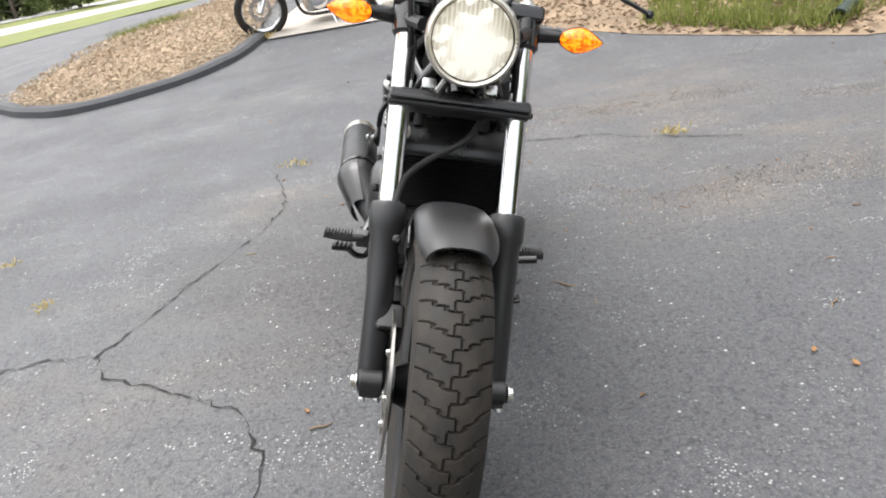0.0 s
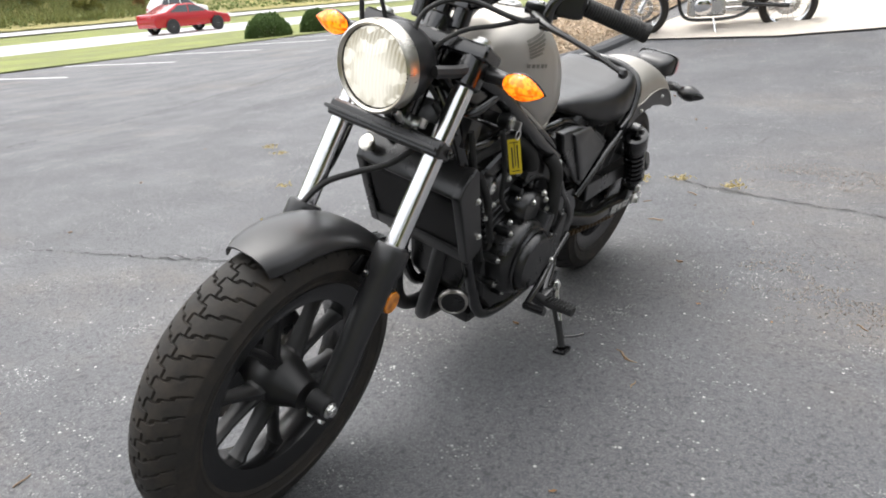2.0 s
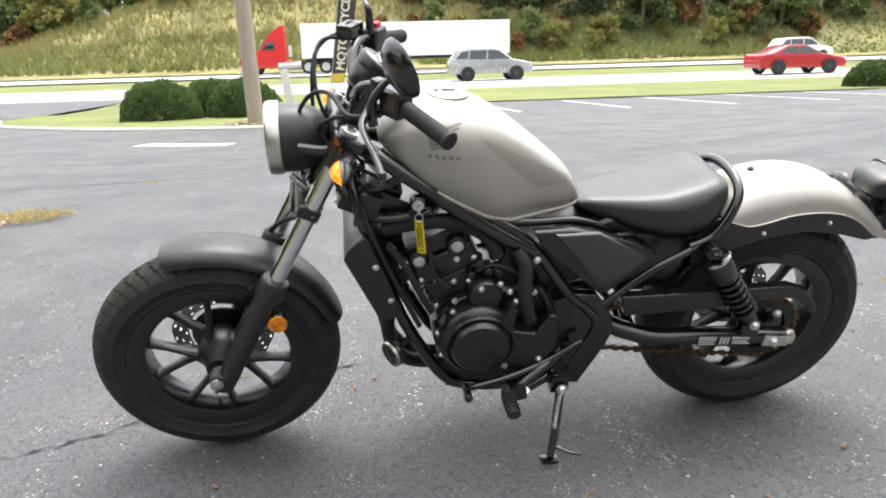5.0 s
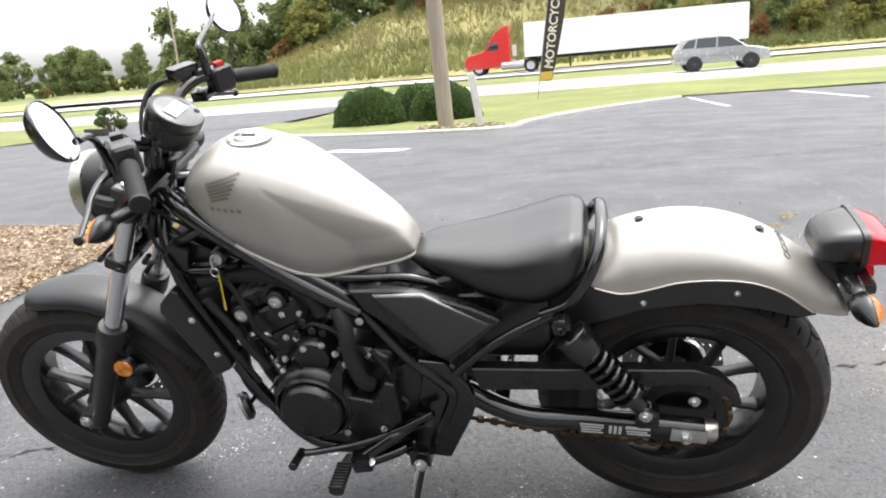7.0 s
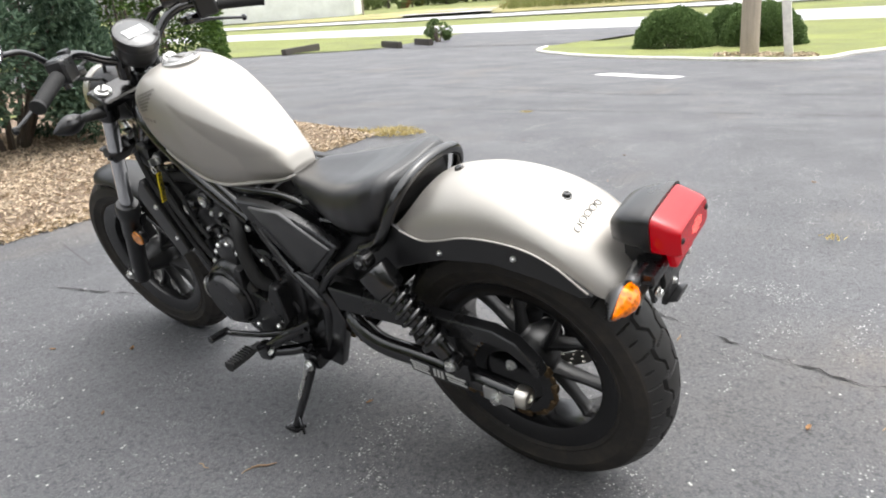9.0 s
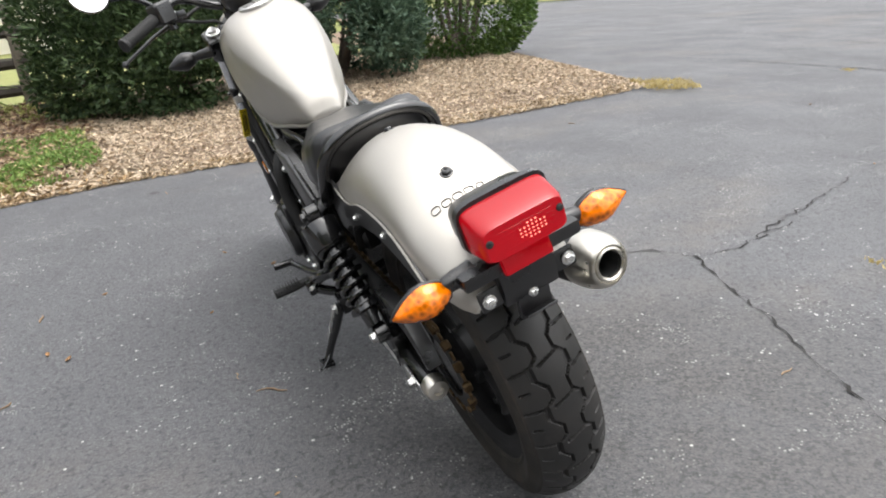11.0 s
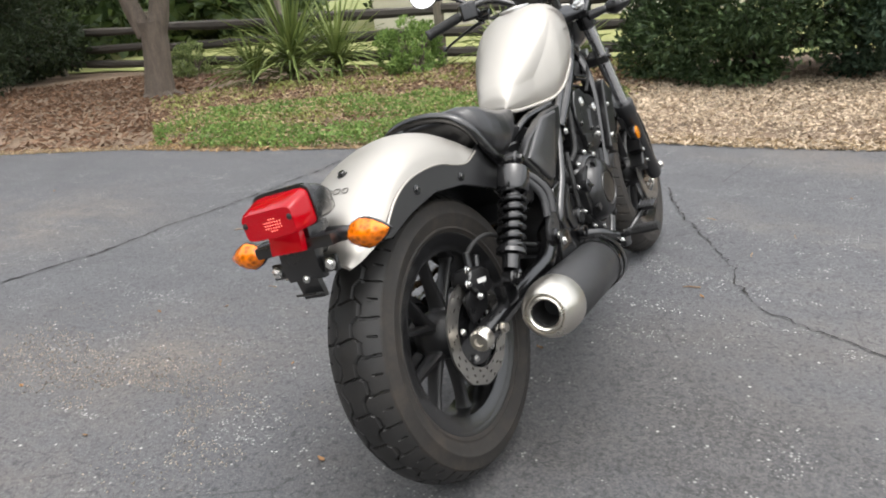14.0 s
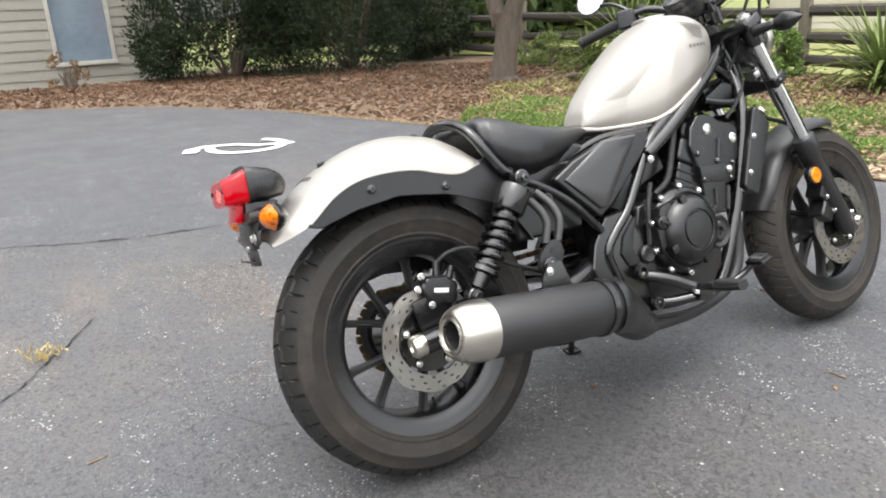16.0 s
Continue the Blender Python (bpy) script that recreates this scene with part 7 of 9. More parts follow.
# left covers
alt = lathe([(0.100, 0.100), (0.100, 0.150), (0.094, 0.164), (0.082, 0.172), (0.074, 0.174), (0.072, 0.190), (0.066, 0.197), (0.03, 0.199), (0.0, 0.199)], (0.078, 0, 0.400), (0, 1, 0), 44)
ac = part("alternator_cover", alt, CASE, en, "round black alternator cover")
part("cover_band", lathe([(0.084, 0.168), (0.0865, 0.176), (0.082, 0.181), (0.078, 0.176)], (0.078, 0, 0.400), (0, 1, 0), 44, closed=True), CASE, ac)
for k in range(9):
    a = 2 * math.pi * (k + 0.3) / 9
    p = (0.078 + 0.103 * math.cos(a), 0.128, 0.400 + 0.103 * math.sin(a))
    part("cover_boss", rod((p[0], 0.10, p[2]), (p[0], 0.142, p[2]), 0.011, seg=12), CASE, ac)
    part("cover_bolt", bolt((p[0], 0.142, p[2]), (0, 1, 0), 0.0055, 0.006), STEEL, ac)
spc = prism([(0.030, 0.436), (-0.062, 0.416), (-0.098, 0.470), (-0.120, 0.462), (-0.118, 0.36), (-0.066, 0.300), (0.020, 0.290)], 0.10, 0.168, 0.008, 3)
part("sprocket_cover", spc, CASE, en, "black angular sprocket cover")
part("rear_case", prism([(-0.10, 0.475), (-0.168, 0.505), (-0.172, 0.440), (-0.140, 0.330), (-0.10, 0.32)], 0.08, 0.132, 0.008), CASE, en)
part("starter_cover", lathe([(0.044, 0.09), (0.044, 0.140), (0.038, 0.148), (0.02, 0.150), (0.0, 0.150)], (0.062, 0, 0.520), (0, 1, 0), 28), CASE, en)
part("cover_web", prism([(0.04, 0.445), (0.01, 0.505), (-0.012, 0.50), (0.0, 0.44)], 0.12, 0.178, 0.006), CASE, en)
for p in ((0.005, 0.150, 0.535), (0.075, 0.150, 0.548), (-0.012, 0.150, 0.505), (0.03, 0.152, 0.56), (0.135, 0.13, 0.505), (0.10, 0.12, 0.555), (-0.06, 0.13, 0.515), (-0.075, 0.172, 0.34), (0.012, 0.172, 0.325)):
    part("engine_bolt", bolt(p, (0, 1, 0), 0.006, 0.007), STEEL, en)
# right covers
clu = lathe([(0.112, 0.100), (0.112, 0.132), (0.107, 0.140), (0.092, 0.146), (0.088, 0.160), (0.078, 0.176), (0.056, 0.186), (0.052, 0.186), (0.050, 0.182), (0.046, 0.182), (0.044, 0.186), (0.0, 0.188)], (0.018, 0, 0.416), (0, -1, 0), 44)
cl = part("clutch_cover", clu, CASE, en, "round black clutch cover")
for k in range(10):
    a = 2 * math.pi * (k + 0.5) / 10
    p = (0.018 + 0.113 * math.cos(a), -0.13, 0.416 + 0.113 * math.sin(a))
    part("cover_boss", rod((p[0], -0.10, p[2]), (p[0], -0.140, p[2]), 0.011, seg=12), CASE, cl)
    part("cover_bolt", bolt((p[0], -0.140, p[2]), (0, -1, 0), 0.0055, 0.006), STEEL, cl)
part("cover_ring", lathe([(0.098, 0.138), (0.101, 0.145), (0.097, 0.150), (0.093, 0.145)], (0.018, 0, 0.416), (0, -1, 0), 44, closed=True), CASE, cl)
for a in (25, 110, 205, 290):
    part("cover_rib", box((0.052, 0.014, 0.020), pose(0.018 + 0.070 * math.cos(radians(a)), -0.170, 0.416 + 0.070 * math.sin(radians(a)), 0, -a, 0), 0.005), CASE, cl)
part("cover_lobe", prism([(-0.03, 0.50), (-0.075, 0.485), (-0.095, 0.44), (-0.085, 0.37), (-0.06, 0.40), (-0.05, 0.45), (-0.015, 0.48)], -0.158, -0.12, 0.006), CASE, cl)
part("water_pump", lathe([(0.046, 0.09), (0.046, 0.150), (0.040, 0.156), (0.030, 0.152), (0.022, 0.160), (0.012, 0.160), (0.008, 0.152), (0.0, 0.152)], (0.122, 0, 0.392), (0, -1, 0), 28), CASE, en)
part("oil_filler", lathe([(0.018, 0.15), (0.018, 0.166), (0.012, 0.17), (0.0, 0.17)], (-0.078, 0, 0.450), (0, -1, 0), 20), CASE, en)
part("filler_grip", box((0.030, 0.008, 0.007), pose(-0.078, -0.172, 0.450, 0, 20, 0), 0.002), CASE, en)
# hoses and intake
for pts, r in [([(-0.012, 0.125, 0.635), (-0.030, 0.145, 0.60), (-0.030, 0.155, 0.54), (-0.042, 0.155, 0.47), (-0.055, 0.14, 0.44)], 0.0165),
               ([(0.30, 0.085, 0.690), (0.24, 0.09, 0.703), (0.16, 0.09, 0.705), (0.10, 0.092, 0.69), (0.05, 0.10, 0.655), (0.03, 0.105, 0.61)], 0.0185),
               ([(0.29, 0.115, 0.66), (0.25, 0.12, 0.60), (0.215, 0.12, 0.52), (0.19, 0.118, 0.47)], 0.009),
               ([(0.33, -0.07, 0.66), (0.26, -0.08, 0.64), (0.20, -0.09, 0.56), (0.16, -0.10, 0.45)], 0.014),
               ([(0.06, -0.115, 0.70), (0.03, -0.12, 0.62), (-0.005, -0.125, 0.55), (-0.05, -0.12, 0.52)], 0.008),
               ([(0.24, 0.12, 0.75), (0.20, 0.122, 0.66), (0.185, 0.122, 0.58), (0.15, 0.125, 0.54)], 0.006)]:
    part("hose", tube(pts, r, 12), GRIP, en)
part("intake_body", box((0.10, 0.19, 0.085), pose(-0.035, 0, 0.60, 0, -20, 0), 0.015, 3), MATT, en)
part("air_box", box((0.26, 0.17, 0.15), pose(-0.19, 0, 0.585, 0, 18, 0), 0.02, 3), MATT, bike, "black air box under the seat")
part("battery_box", box((0.20, 0.18, 0.17), pose(-0.36, 0, 0.56, 0, 0, 0), 0.02, 3), MATT, bike, "black battery box")
part("throttle_body", rod((-0.01, -0.09, 0.635), (-0.01, 0.10, 0.635), 0.028, seg=18), CASE, en)
for p in ((0.075, 0.112, 0.60), (0.055, 0.118, 0.58), (0.03, 0.12, 0.575), (0.095, 0.115, 0.57)):
    part("fitting", rod((p[0], p[1] - 0.03, p[2]), (p[0], p[1] + 0.012, p[2]), 0.013, 0.010, 10), CASE, en)
# bright slot seen between head and downtube; ignition lock with key tag
lock = part("ignition_lock", rod((0.222, 0.10, 0.768), (0.222, 0.128, 0.768), 0.017, seg=20), CASE, bike, "ignition lock with a key")
part("lock_ring", lathe([(0.013, 0), (0.013, 0.003), (0.008, 0.003)], (0.222, 0.128, 0.768), (0, 1, 0), 20), STEEL, lock)
part("key", box((0.006, 0.024, 0.02), pose(0.222, 0.138, 0.766), 0.002), STEEL, lock)
ring_ = [(0.222 + 0.009 * math.cos(a), 0.148, 0.748 + 0.010 * math.sin(a)) for a in [2 * math.pi * k / 14 for k in range(15)]]
part("key_ring", tube(ring_, 0.0011, 6, n=2), STEEL, lock)
tg = Matrix.Translation((0.220, 0.150, 0.700)) @ Matrix.Rotation(radians(LEAN - 3), 4, "X") @ Matrix.Rotation(radians(-52), 4, "Z") @ Matrix.Rotation(radians(5), 4, "Y")
tag = part("key_tag", box((0.027, 0.0022, 0.076), tg, 0.001), YELLOW, lock, "yellow plastic key tag with dark print")
bars_ = Geo()
for s in (1, -1):
    for x0, w0, z0, h0 in ((-0.006, 0.003, 0.0, 0.050), (0.0, 0.002, 0.004, 0.05), (0.0055, 0.003, -0.002, 0.046), (0.0, 0.018, -0.031, 0.002), (0.0, 0.018, 0.031, 0.002)):
        bars_.join(box((w0, 0.0006, h0), tg @ pose(x0, 0.0013 * s, z0), 0))
part("tag_print", bars_, INK_SHADE, tag)

# ---- radiator ----
side = [(0.394, 0.642), (0.385, 0.664), (0.347, 0.700), (0.335, 0.690), (0.264, 0.492), (0.272, 0.480), (0.312, 0.461), (0.318, 0.470)]
ra = part("radiator", prism([(0.394, 0.640), (0.386, 0.662), (0.350, 0.697), (0.330, 0.675), (0.372, 0.626)], -0.136, 0.136, 0.006, 3), MATT, bike, "black radiator with a fine fin core")
pair("side_tank", prism(side, 0.116, 0.139, 0.006, 3), MATT, ra)
part("bottom_bar", prism([(0.326, 0.492), (0.312, 0.461), (0.272, 0.482), (0.290, 0.512)], -0.118, 0.118, 0.005), MATT, ra)
rd, rn = Vector((-0.421, 0, -0.907)).normalized(), Vector((0.907, 0, -0.421)).normalized()
ro = Vector((0.341, 0, 0.560))
RM = Matrix(((rn.x, 0, -rd.x, ro.x), (0, 1, 0, ro.y), (rn.z, 0, -rd.z, ro.z), (0, 0, 0, 1)))
part("core", box((0.02, 0.234, 0.178), RM @ pose(-0.014, 0, 0), 0), INK_SHADE, ra)
for k in range(23):
    part("fin", box((0.024, 0.234, 0.0022), RM @ pose(-0.004, 0, -0.083 + 0.0076 * k), 0), BLACK, ra)
for y in (0.060, -0.075):
    part("mount_rubber", rod((0.358, y, 0.690), (0.352, y, 0.716), 0.011, seg=14), GRIP, ra)
part("filler_neck", lathe([(0.010, 0), (0.010, 0.014), (0.018, 0.015), (0.018, 0.023), (0.012, 0.025), (0.0, 0.025)], (0.385, -0.104, 0.672), (0.75, -0.1, 0.6), 20), BRUSHED, ra, "bright radiator cap")
part("fan_shroud", box((0.035, 0.20, 0.16), RM @ pose(-0.042, 0, 0), 0.012, 2), MATT, ra)
for s in (1, -1):
    part("tank_bolt", bolt((0.322, 0.139 * s, 0.620), (0, s, 0), 0.006, 0.006), STEEL, ra)
    part("tank_bolt", bolt((0.290, 0.139 * s, 0.525), (0, s, 0), 0.006, 0.006), STEEL, ra)
# what sits between the fork clamp and the radiator
part("regulator", box((0.05, 0.10, 0.045), pose(0.372, 0.0, 0.742, 0, -25, 0), 0.008), CASE, bike, "finned black regulator under the headstock")
part("horn_stay", rod((0.385, -0.03, 0.735), (0.385, -0.06, 0.735), 0.020, seg=18), CASE, bike)
for y in (0.052, -0.062):
    part("cable_clamp", box((0.03, 0.028, 0.020), pose(0.452, y, 0.792, 0, -25, 0), 0.006), STEEL, bike, "bright cable clamp")

# horn, header pipes, belly
hn = part("horn", lathe([(0.0, -0.012), (0.028, -0.012), (0.036, -0.004), (0.036, 0.006), (0.030, 0.012), (0.015, 0.010), (0.0, 0.014)], (0.286, 0.105, 0.340), (0.8, 0.55, -0.1), 28), CASE, bike, "round black horn below the radiator")
part("horn_rim", lathe([(0.026, 0.010), (0.030, 0.0135), (0.034, 0.012), (0.0355, 0.006)], (0.286, 0.105, 0.340), (0.8, 0.55, -0.1), 28), DISC, hn, "dull metal rim")
part("horn_bracket", tube([(0.286, 0.105, 0.340), (0.262, 0.10, 0.36), (0.24, 0.10, 0.395)], 0.006, 8), BLACK, hn)
ex = part("exhaust_header", tube([(0.205, 0.048, 0.555), (0.262, 0.050, 0.530), (0.288, 0.050, 0.46), (0.295, 0.045, 0.37), (0.272, 0.02, 0.275), (0.22, -0.01, 0.215), (0.09, -0.03, 0.185), (-0.03, -0.06, 0.185), (-0.16, -0.11, 0.20)], 0.0185, 14), MUFFLER, bike, "black exhaust header pipes")
part("header_pipe", tube([(0.205, -0.048, 0.555), (0.265, -0.048, 0.530), (0.298, -0.05, 0.46), (0.304, -0.055, 0.37), (0.280, -0.06, 0.275), (0.22, -0.065, 0.215), (0.09, -0.075, 0.185), (-0.03, -0.09, 0.185), (-0.16, -0.12, 0.20)], 0.0185, 14), MUFFLER, ex)
part("collector", tube([(-0.12, -0.105, 0.20), (-0.20, -0.15, 0.218), (-0.26, -0.19, 0.248), (-0.32, -0.228, 0.292), (-0.36, -0.25, 0.318)], [0.030, 0.036, 0.040, 0.048, 0.056], 18), MUFFLER, ex)
m0, m1 = Vector((-0.345, -0.250, 0.312)), Vector((-0.768, -0.287, 0.356))
md = (m1 - m0).normalized()
L_ = (m1 - m0).length
mf = part("muffler", lathe([(0.030, -0.015), (0.050, -0.005), (0.0595, 0.018), (0.0595, L_ - 0.072), (0.058, L_ - 0.070)], m0, md, 40), MUFFLER, bike, "fat black muffler with a brushed steel tip")
part("muffler_tip", lathe([(0.0605, L_ - 0.072), (0.0605, L_ - 0.054), (0.0595, L_ - 0.036), (0.0560, L_ - 0.018), (0.0495, L_ - 0.003), (0.0435, L_ + 0.004), (0.0400, L_ + 0.005), (0.0385, L_ + 0.001), (0.0370, L_ + 0.001), (0.0355, L_ + 0.005), (0.0320, L_ + 0.007), (0.0285, L_ + 0.004), (0.0275, L_ - 0.06), (0.0, L_ - 0.06)], m0, md, 48), BRUSHED, mf, "brushed steel end cap")
part("tip_bore", lathe([(0.0, L_ - 0.0598), (0.0272, L_ - 0.0598), (0.0272, L_ - 0.002), (0.0260, L_ - 0.002), (0.0250, L_ - 0.02), (0.022, L_ - 0.0585), (0.0, L_ - 0.0585)], m0, md, 28), INK_SHADE, mf)
part("muffler_band", lathe([(0.0595, 0.040), (0.0635, 0.041), (0.0635, 0.056), (0.0595, 0.057)], m0, md, 40), BLACK, mf)
hsg = loft([[m0 + md * (t * L_) + Vector((0, 0.16 * max(0, -t) ** 1.3, -0.32 * max(0, -t) ** 1.3)) + (0.0655 - 0.10 * max(0, -t)) * (math.cos(b) * Vector((0, -1, 0)) + math.sin(b) * Vector((0.08, 0, 1))) for b in [radians(-70 + 14 * k) for k in range(12)]] for t in (-0.24, -0.18, -0.12, -0.06, 0.0, 0.05)], closed=False, caps=False)
part("heat_shield", hsg, MATT, mf)
part("muffler_bracket", prism([(-0.43, 0.365), (-0.515, 0.365), (-0.510, 0.405), (-0.49, 0.436), (-0.455, 0.436)], -0.236, -0.230, 0.002), BLACK, mf)
part("bracket_bolt", bolt((-0.490, -0.238, 0.418), (0, -1, 0), 0.007, 0.007), STEEL, mf)
hgr = part("rear_hanger", prism([(-0.457, 0.480), (-0.486, 0.452), (-0.494, 0.425), (-0.482, 0.406), (-0.446, 0.402), (-0.421, 0.446), (-0.428, 0.476)], -0.208, -0.198, 0.004), FENDER, bike, "black cast exhaust hanger")
part("hanger_arm", tube([(-0.466, -0.203, 0.474), (-0.450, -0.198, 0.520), (-0.462, -0.180, 0.560), (-0.492, -0.160, 0.590)], 0.0095, 10, squash=0.7), FENDER, hgr)
part("hanger_arm", tube([(-0.432, -0.203, 0.474), (-0.416, -0.198, 0.520), (-0.420, -0.180, 0.555), (-0.436, -0.155, 0.585)], 0.0095, 10, squash=0.7), FENDER, hgr)
# no hole is cut: a black disc carries the shade of one
part("hanger_hole", rod((-0.455, -0.2065, 0.458), (-0.455, -0.2088, 0.458), 0.007, seg=14), INK_SHADE, hgr)
part("hanger_bush", lathe([(0.020, 0.0), (0.020, 0.008), (0.013, 0.012), (0.0, 0.012)], (-0.466, -0.207, 0.424), (0, -1, 0), 22), CASE, hgr)
part("hanger_bolt", bolt((-0.466, -0.219, 0.424), (0, -1, 0), 0.008, 0.008), STEEL, hgr)
for x0, z0 in ((-0.470, 0.588), (-0.412, 0.566)):
    part("tube_end", lathe([(0.0125, 0.0), (0.0125, 0.030), (0.0085, 0.030), (0.0085, 0.004), (0.0, 0.004)], (x0, -0.135, z0), (0, -1, 0), 18), BLACK, hgr)

# ---- swingarm, chain, shocks ----
sa = tube([(-0.18, 0.075, 0.385), (-0.26, 0.088, 0.378), (-0.32, 0.112, 0.362), (-0.40, 0.130, 0.346), (-0.52, 0.132, 0.341), (-0.66, 0.132, 0.330), (-0.77, 0.132, 0.317)], [0.028, 0.026, 0.0245, 0.024, 0.024, 0.024, 0.024], 16)
sa.mirror()
sa.join(tube([(-0.33, -0.11, 0.36), (-0.335, 0.0, 0.37), (-0.33, 0.11, 0.36)], 0.022, 12))
sw_ = part("swingarm", sa, BLACK, bike, "black tubular swingarm")
for s in (1, -1):
    part("adjuster_end", lathe([(0.0245, 0), (0.0245, 0.02), (0.020, 0.026), (0.010, 0.027), (0.008, 0.022), (0.0, 0.022)], (-0.762, 0.132 * s, 0.318), (-1, 0, -0.07), 22), BRUSHED, sw_, "bright end cap")
    if s > 0:
        part("axle_plate", box((0.074, 0.005, 0.034), pose(-0.730, 0.156, 0.322, 0, -6, 0), 0.002), STEEL, sw_)
    part("axle_nut", lathe([(0.014, 0), (0.014, 0.003), (0.011, 0.004), (0.011, 0.010), (0.008, 0.012), (0.0, 0.010)], (RX, 0.158 * s, 0.318), (0, s, 0), 6), STEEL if s > 0 else BRUSHED, sw_)
    part("shock_mount", box((0.05, 0.03, 0.05), pose(-0.645, 0.145 * s, 0.365, 0, 0, 0), 0.008), BLACK, sw_)
lb = part("swingarm_label", box((0.150, 0.0016, 0.034), pose(-0.580, 0.1572, 0.336, 0, -4.8, 0), 0), INK_SHADE, sw_, "black and silver warning label")
for x0, z0, w0, h0 in ((-0.532, 0.351, 0.050, 0.004), (-0.532, 0.344, 0.048, 0.0035), (-0.530, 0.337, 0.042, 0.0035), (-0.532, 0.330, 0.046, 0.0035), (-0.570, 0.338, 0.006, 0.022), (-0.580, 0.337, 0.006, 0.022), (-0.590, 0.336, 0.006, 0.022), (-0.626, 0.342, 0.05, 0.008), (-0.624, 0.332, 0.044, 0.0035), (-0.628, 0.325, 0.048, 0.0035)):
    part("label_bar", box((w0, 0.001, h0), pose(x0, 0.1586, z0, 0, -4.8, 0), 0), LABELGREY, lb)

cg = prism([(-0.285, 0.488), (-0.45, 0.486), (-0.60, 0.486), (-0.735, 0.486), (-0.785, 0.468), (-0.822, 0.425), (-0.833, 0.395), (-0.815, 0.392), (-0.80, 0.415), (-0.765, 0.442), (-0.72, 0.450), (-0.55, 0.432), (-0.30, 0.428)], 0.112, 0.142, 0.006, 3)
part("chain_guard", cg, MATT, bike, "long black chain guard")
chg = Geo()
for (a0, b0, n) in (((-0.055, 0.437), (-0.75, 0.413), 44), ((-0.055, 0.340), (-0.745, 0.221), 44)):
    for k in range(n):
        t = k / (n - 1)
        x, z = a0[0] + (b0[0] - a0[0]) * t, a0[1] + (b0[1] - a0[1]) * t - 0.012 * math.sin(math.pi * t)
        sl = math.degrees(math.atan2(b0[1] - a0[1], b0[0] - a0[0]))
        chg.join(box((0.0185, 0.004 if k % 2 else 0.016, 0.013), pose(x, 0.087, z, 0, -sl, 0), 0.002, 1))
for k in range(15):
    a = math.pi / 2 + math.pi * k / 14
    chg.join(box((0.0185, 0.016 if k % 2 else 0.006, 0.013), pose(RX + 0.0975 * math.cos(a), 0.087, RZ + 0.0975 * math.sin(a), 0, -math.degrees(a) - 90, 0), 0.002, 1))
part("chain", chg, CHAIN, bike, "rusty gold drive chain")

for s in (1, -1):
    t0, t1 = Vector((-0.480, 0.168 * s, 0.622)), Vector((-0.640, 0.162 * s, 0.395))
    ax = (t1 - t0).normalized()
    L = (t1 - t0).length
    sh = part("shock_absorber", lathe([(0.0, 0.022), (0.033, 0.0225), (0.0360, 0.0245), (0.0368, 0.028), (0.0365, 0.076), (0.0345, 0.080), (0.020, 0.082), (0.020, L - 0.075), (0.0205, L - 0.060), (0.019, L - 0.02), (0.0, L - 0.016)], t0, ax, 28), BLACK, bike, "black coil-over rear shock")
    u, w = ax.orthogonal().normalized(), None
    w = ax.cross(u)
    coil = []
    n = 6.5 * 12
    for k in range(int(n) + 1):
        a = 2 * math.pi * k / 12
        coil.append(t0 + ax * (0.078 + (L - 0.135) * k / n) + 0.0285 * (math.cos(a) * u + math.sin(a) * w))
    part("spring", tube(coil, 0.0058, 8, False), BLACK, sh, "black coil spring")
    part("spring_seat", lathe([(0.018, L - 0.066), (0.033, L - 0.064), (0.034, L - 0.054), (0.020, L - 0.050)], t0, ax, 24), BLACK, sh)
    for p in (t0, t1):
        part("shock_eye", rod(p - Vector((0, 0.014, 0)), p + Vector((0, 0.014, 0)), 0.019, seg=18), BLACK, sh)
        part("shock_bolt", bolt(p + Vector((0, 0.015 * s, 0)), (0, s, 0), 0.010, 0.010), STEEL if p is t1 and s > 0 else BLACK, sh)
part("brake_line_clip", bolt((-0.744, 0.112, 0.377), (0, 1, 0), 0.009, 0.009), STEEL, sw_)
rcal = prism([(-0.742, 0.430), (-0.722, 0.452), (-0.676, 0.446), (-0.648, 0.424), (-0.660, 0.392), (-0.712, 0.384)], -0.124, -0.074, 0.012, 3)
rcal.join(rod((-0.676, -0.125, 0.405), (-0.676, -0.070, 0.405), 0.020, seg=18))
rcal.join(rod((-0.690, -0.100, 0.440), (-0.684, -0.100, 0.480), 0.009, 0.007, 12))
rcal.join(rod((-0.660, -0.100, 0.436), (-0.648, -0.100, 0.462), 0.008, 0.007, 12))
rc = part("rear_caliper", rcal, CASE, bike, "black rear brake caliper above the disc")
part("maker_mark", box((0.035, 0.001, 0.010), pose(-0.694, -0.1248, 0.418, 0, 12, 0), 0), LABELGREY, rc)
for p in ((-0.748, -0.122, 0.430), (-0.735, -0.122, 0.456), (-0.722, -0.126, 0.392)):
    part("caliper_bolt", bolt(p, (0, -1, 0), 0.006, 0.008), STEEL, rc)
part("caliper_arm", prism([(-0.75, 0.34), (-0.68, 0.35), (-0.66, 0.40), (-0.70, 0.42), (-0.76, 0.40)], -0.112, -0.104, 0.003), CASE, rc)
part("brake_hose", tube([(-0.684, -0.10, 0.474), (-0.655, -0.11, 0.492), (-0.60, -0.12, 0.49), (-0.52, -0.13, 0.44), (-0.42, -0.13, 0.40)], 0.005, 8), GRIP, rc)

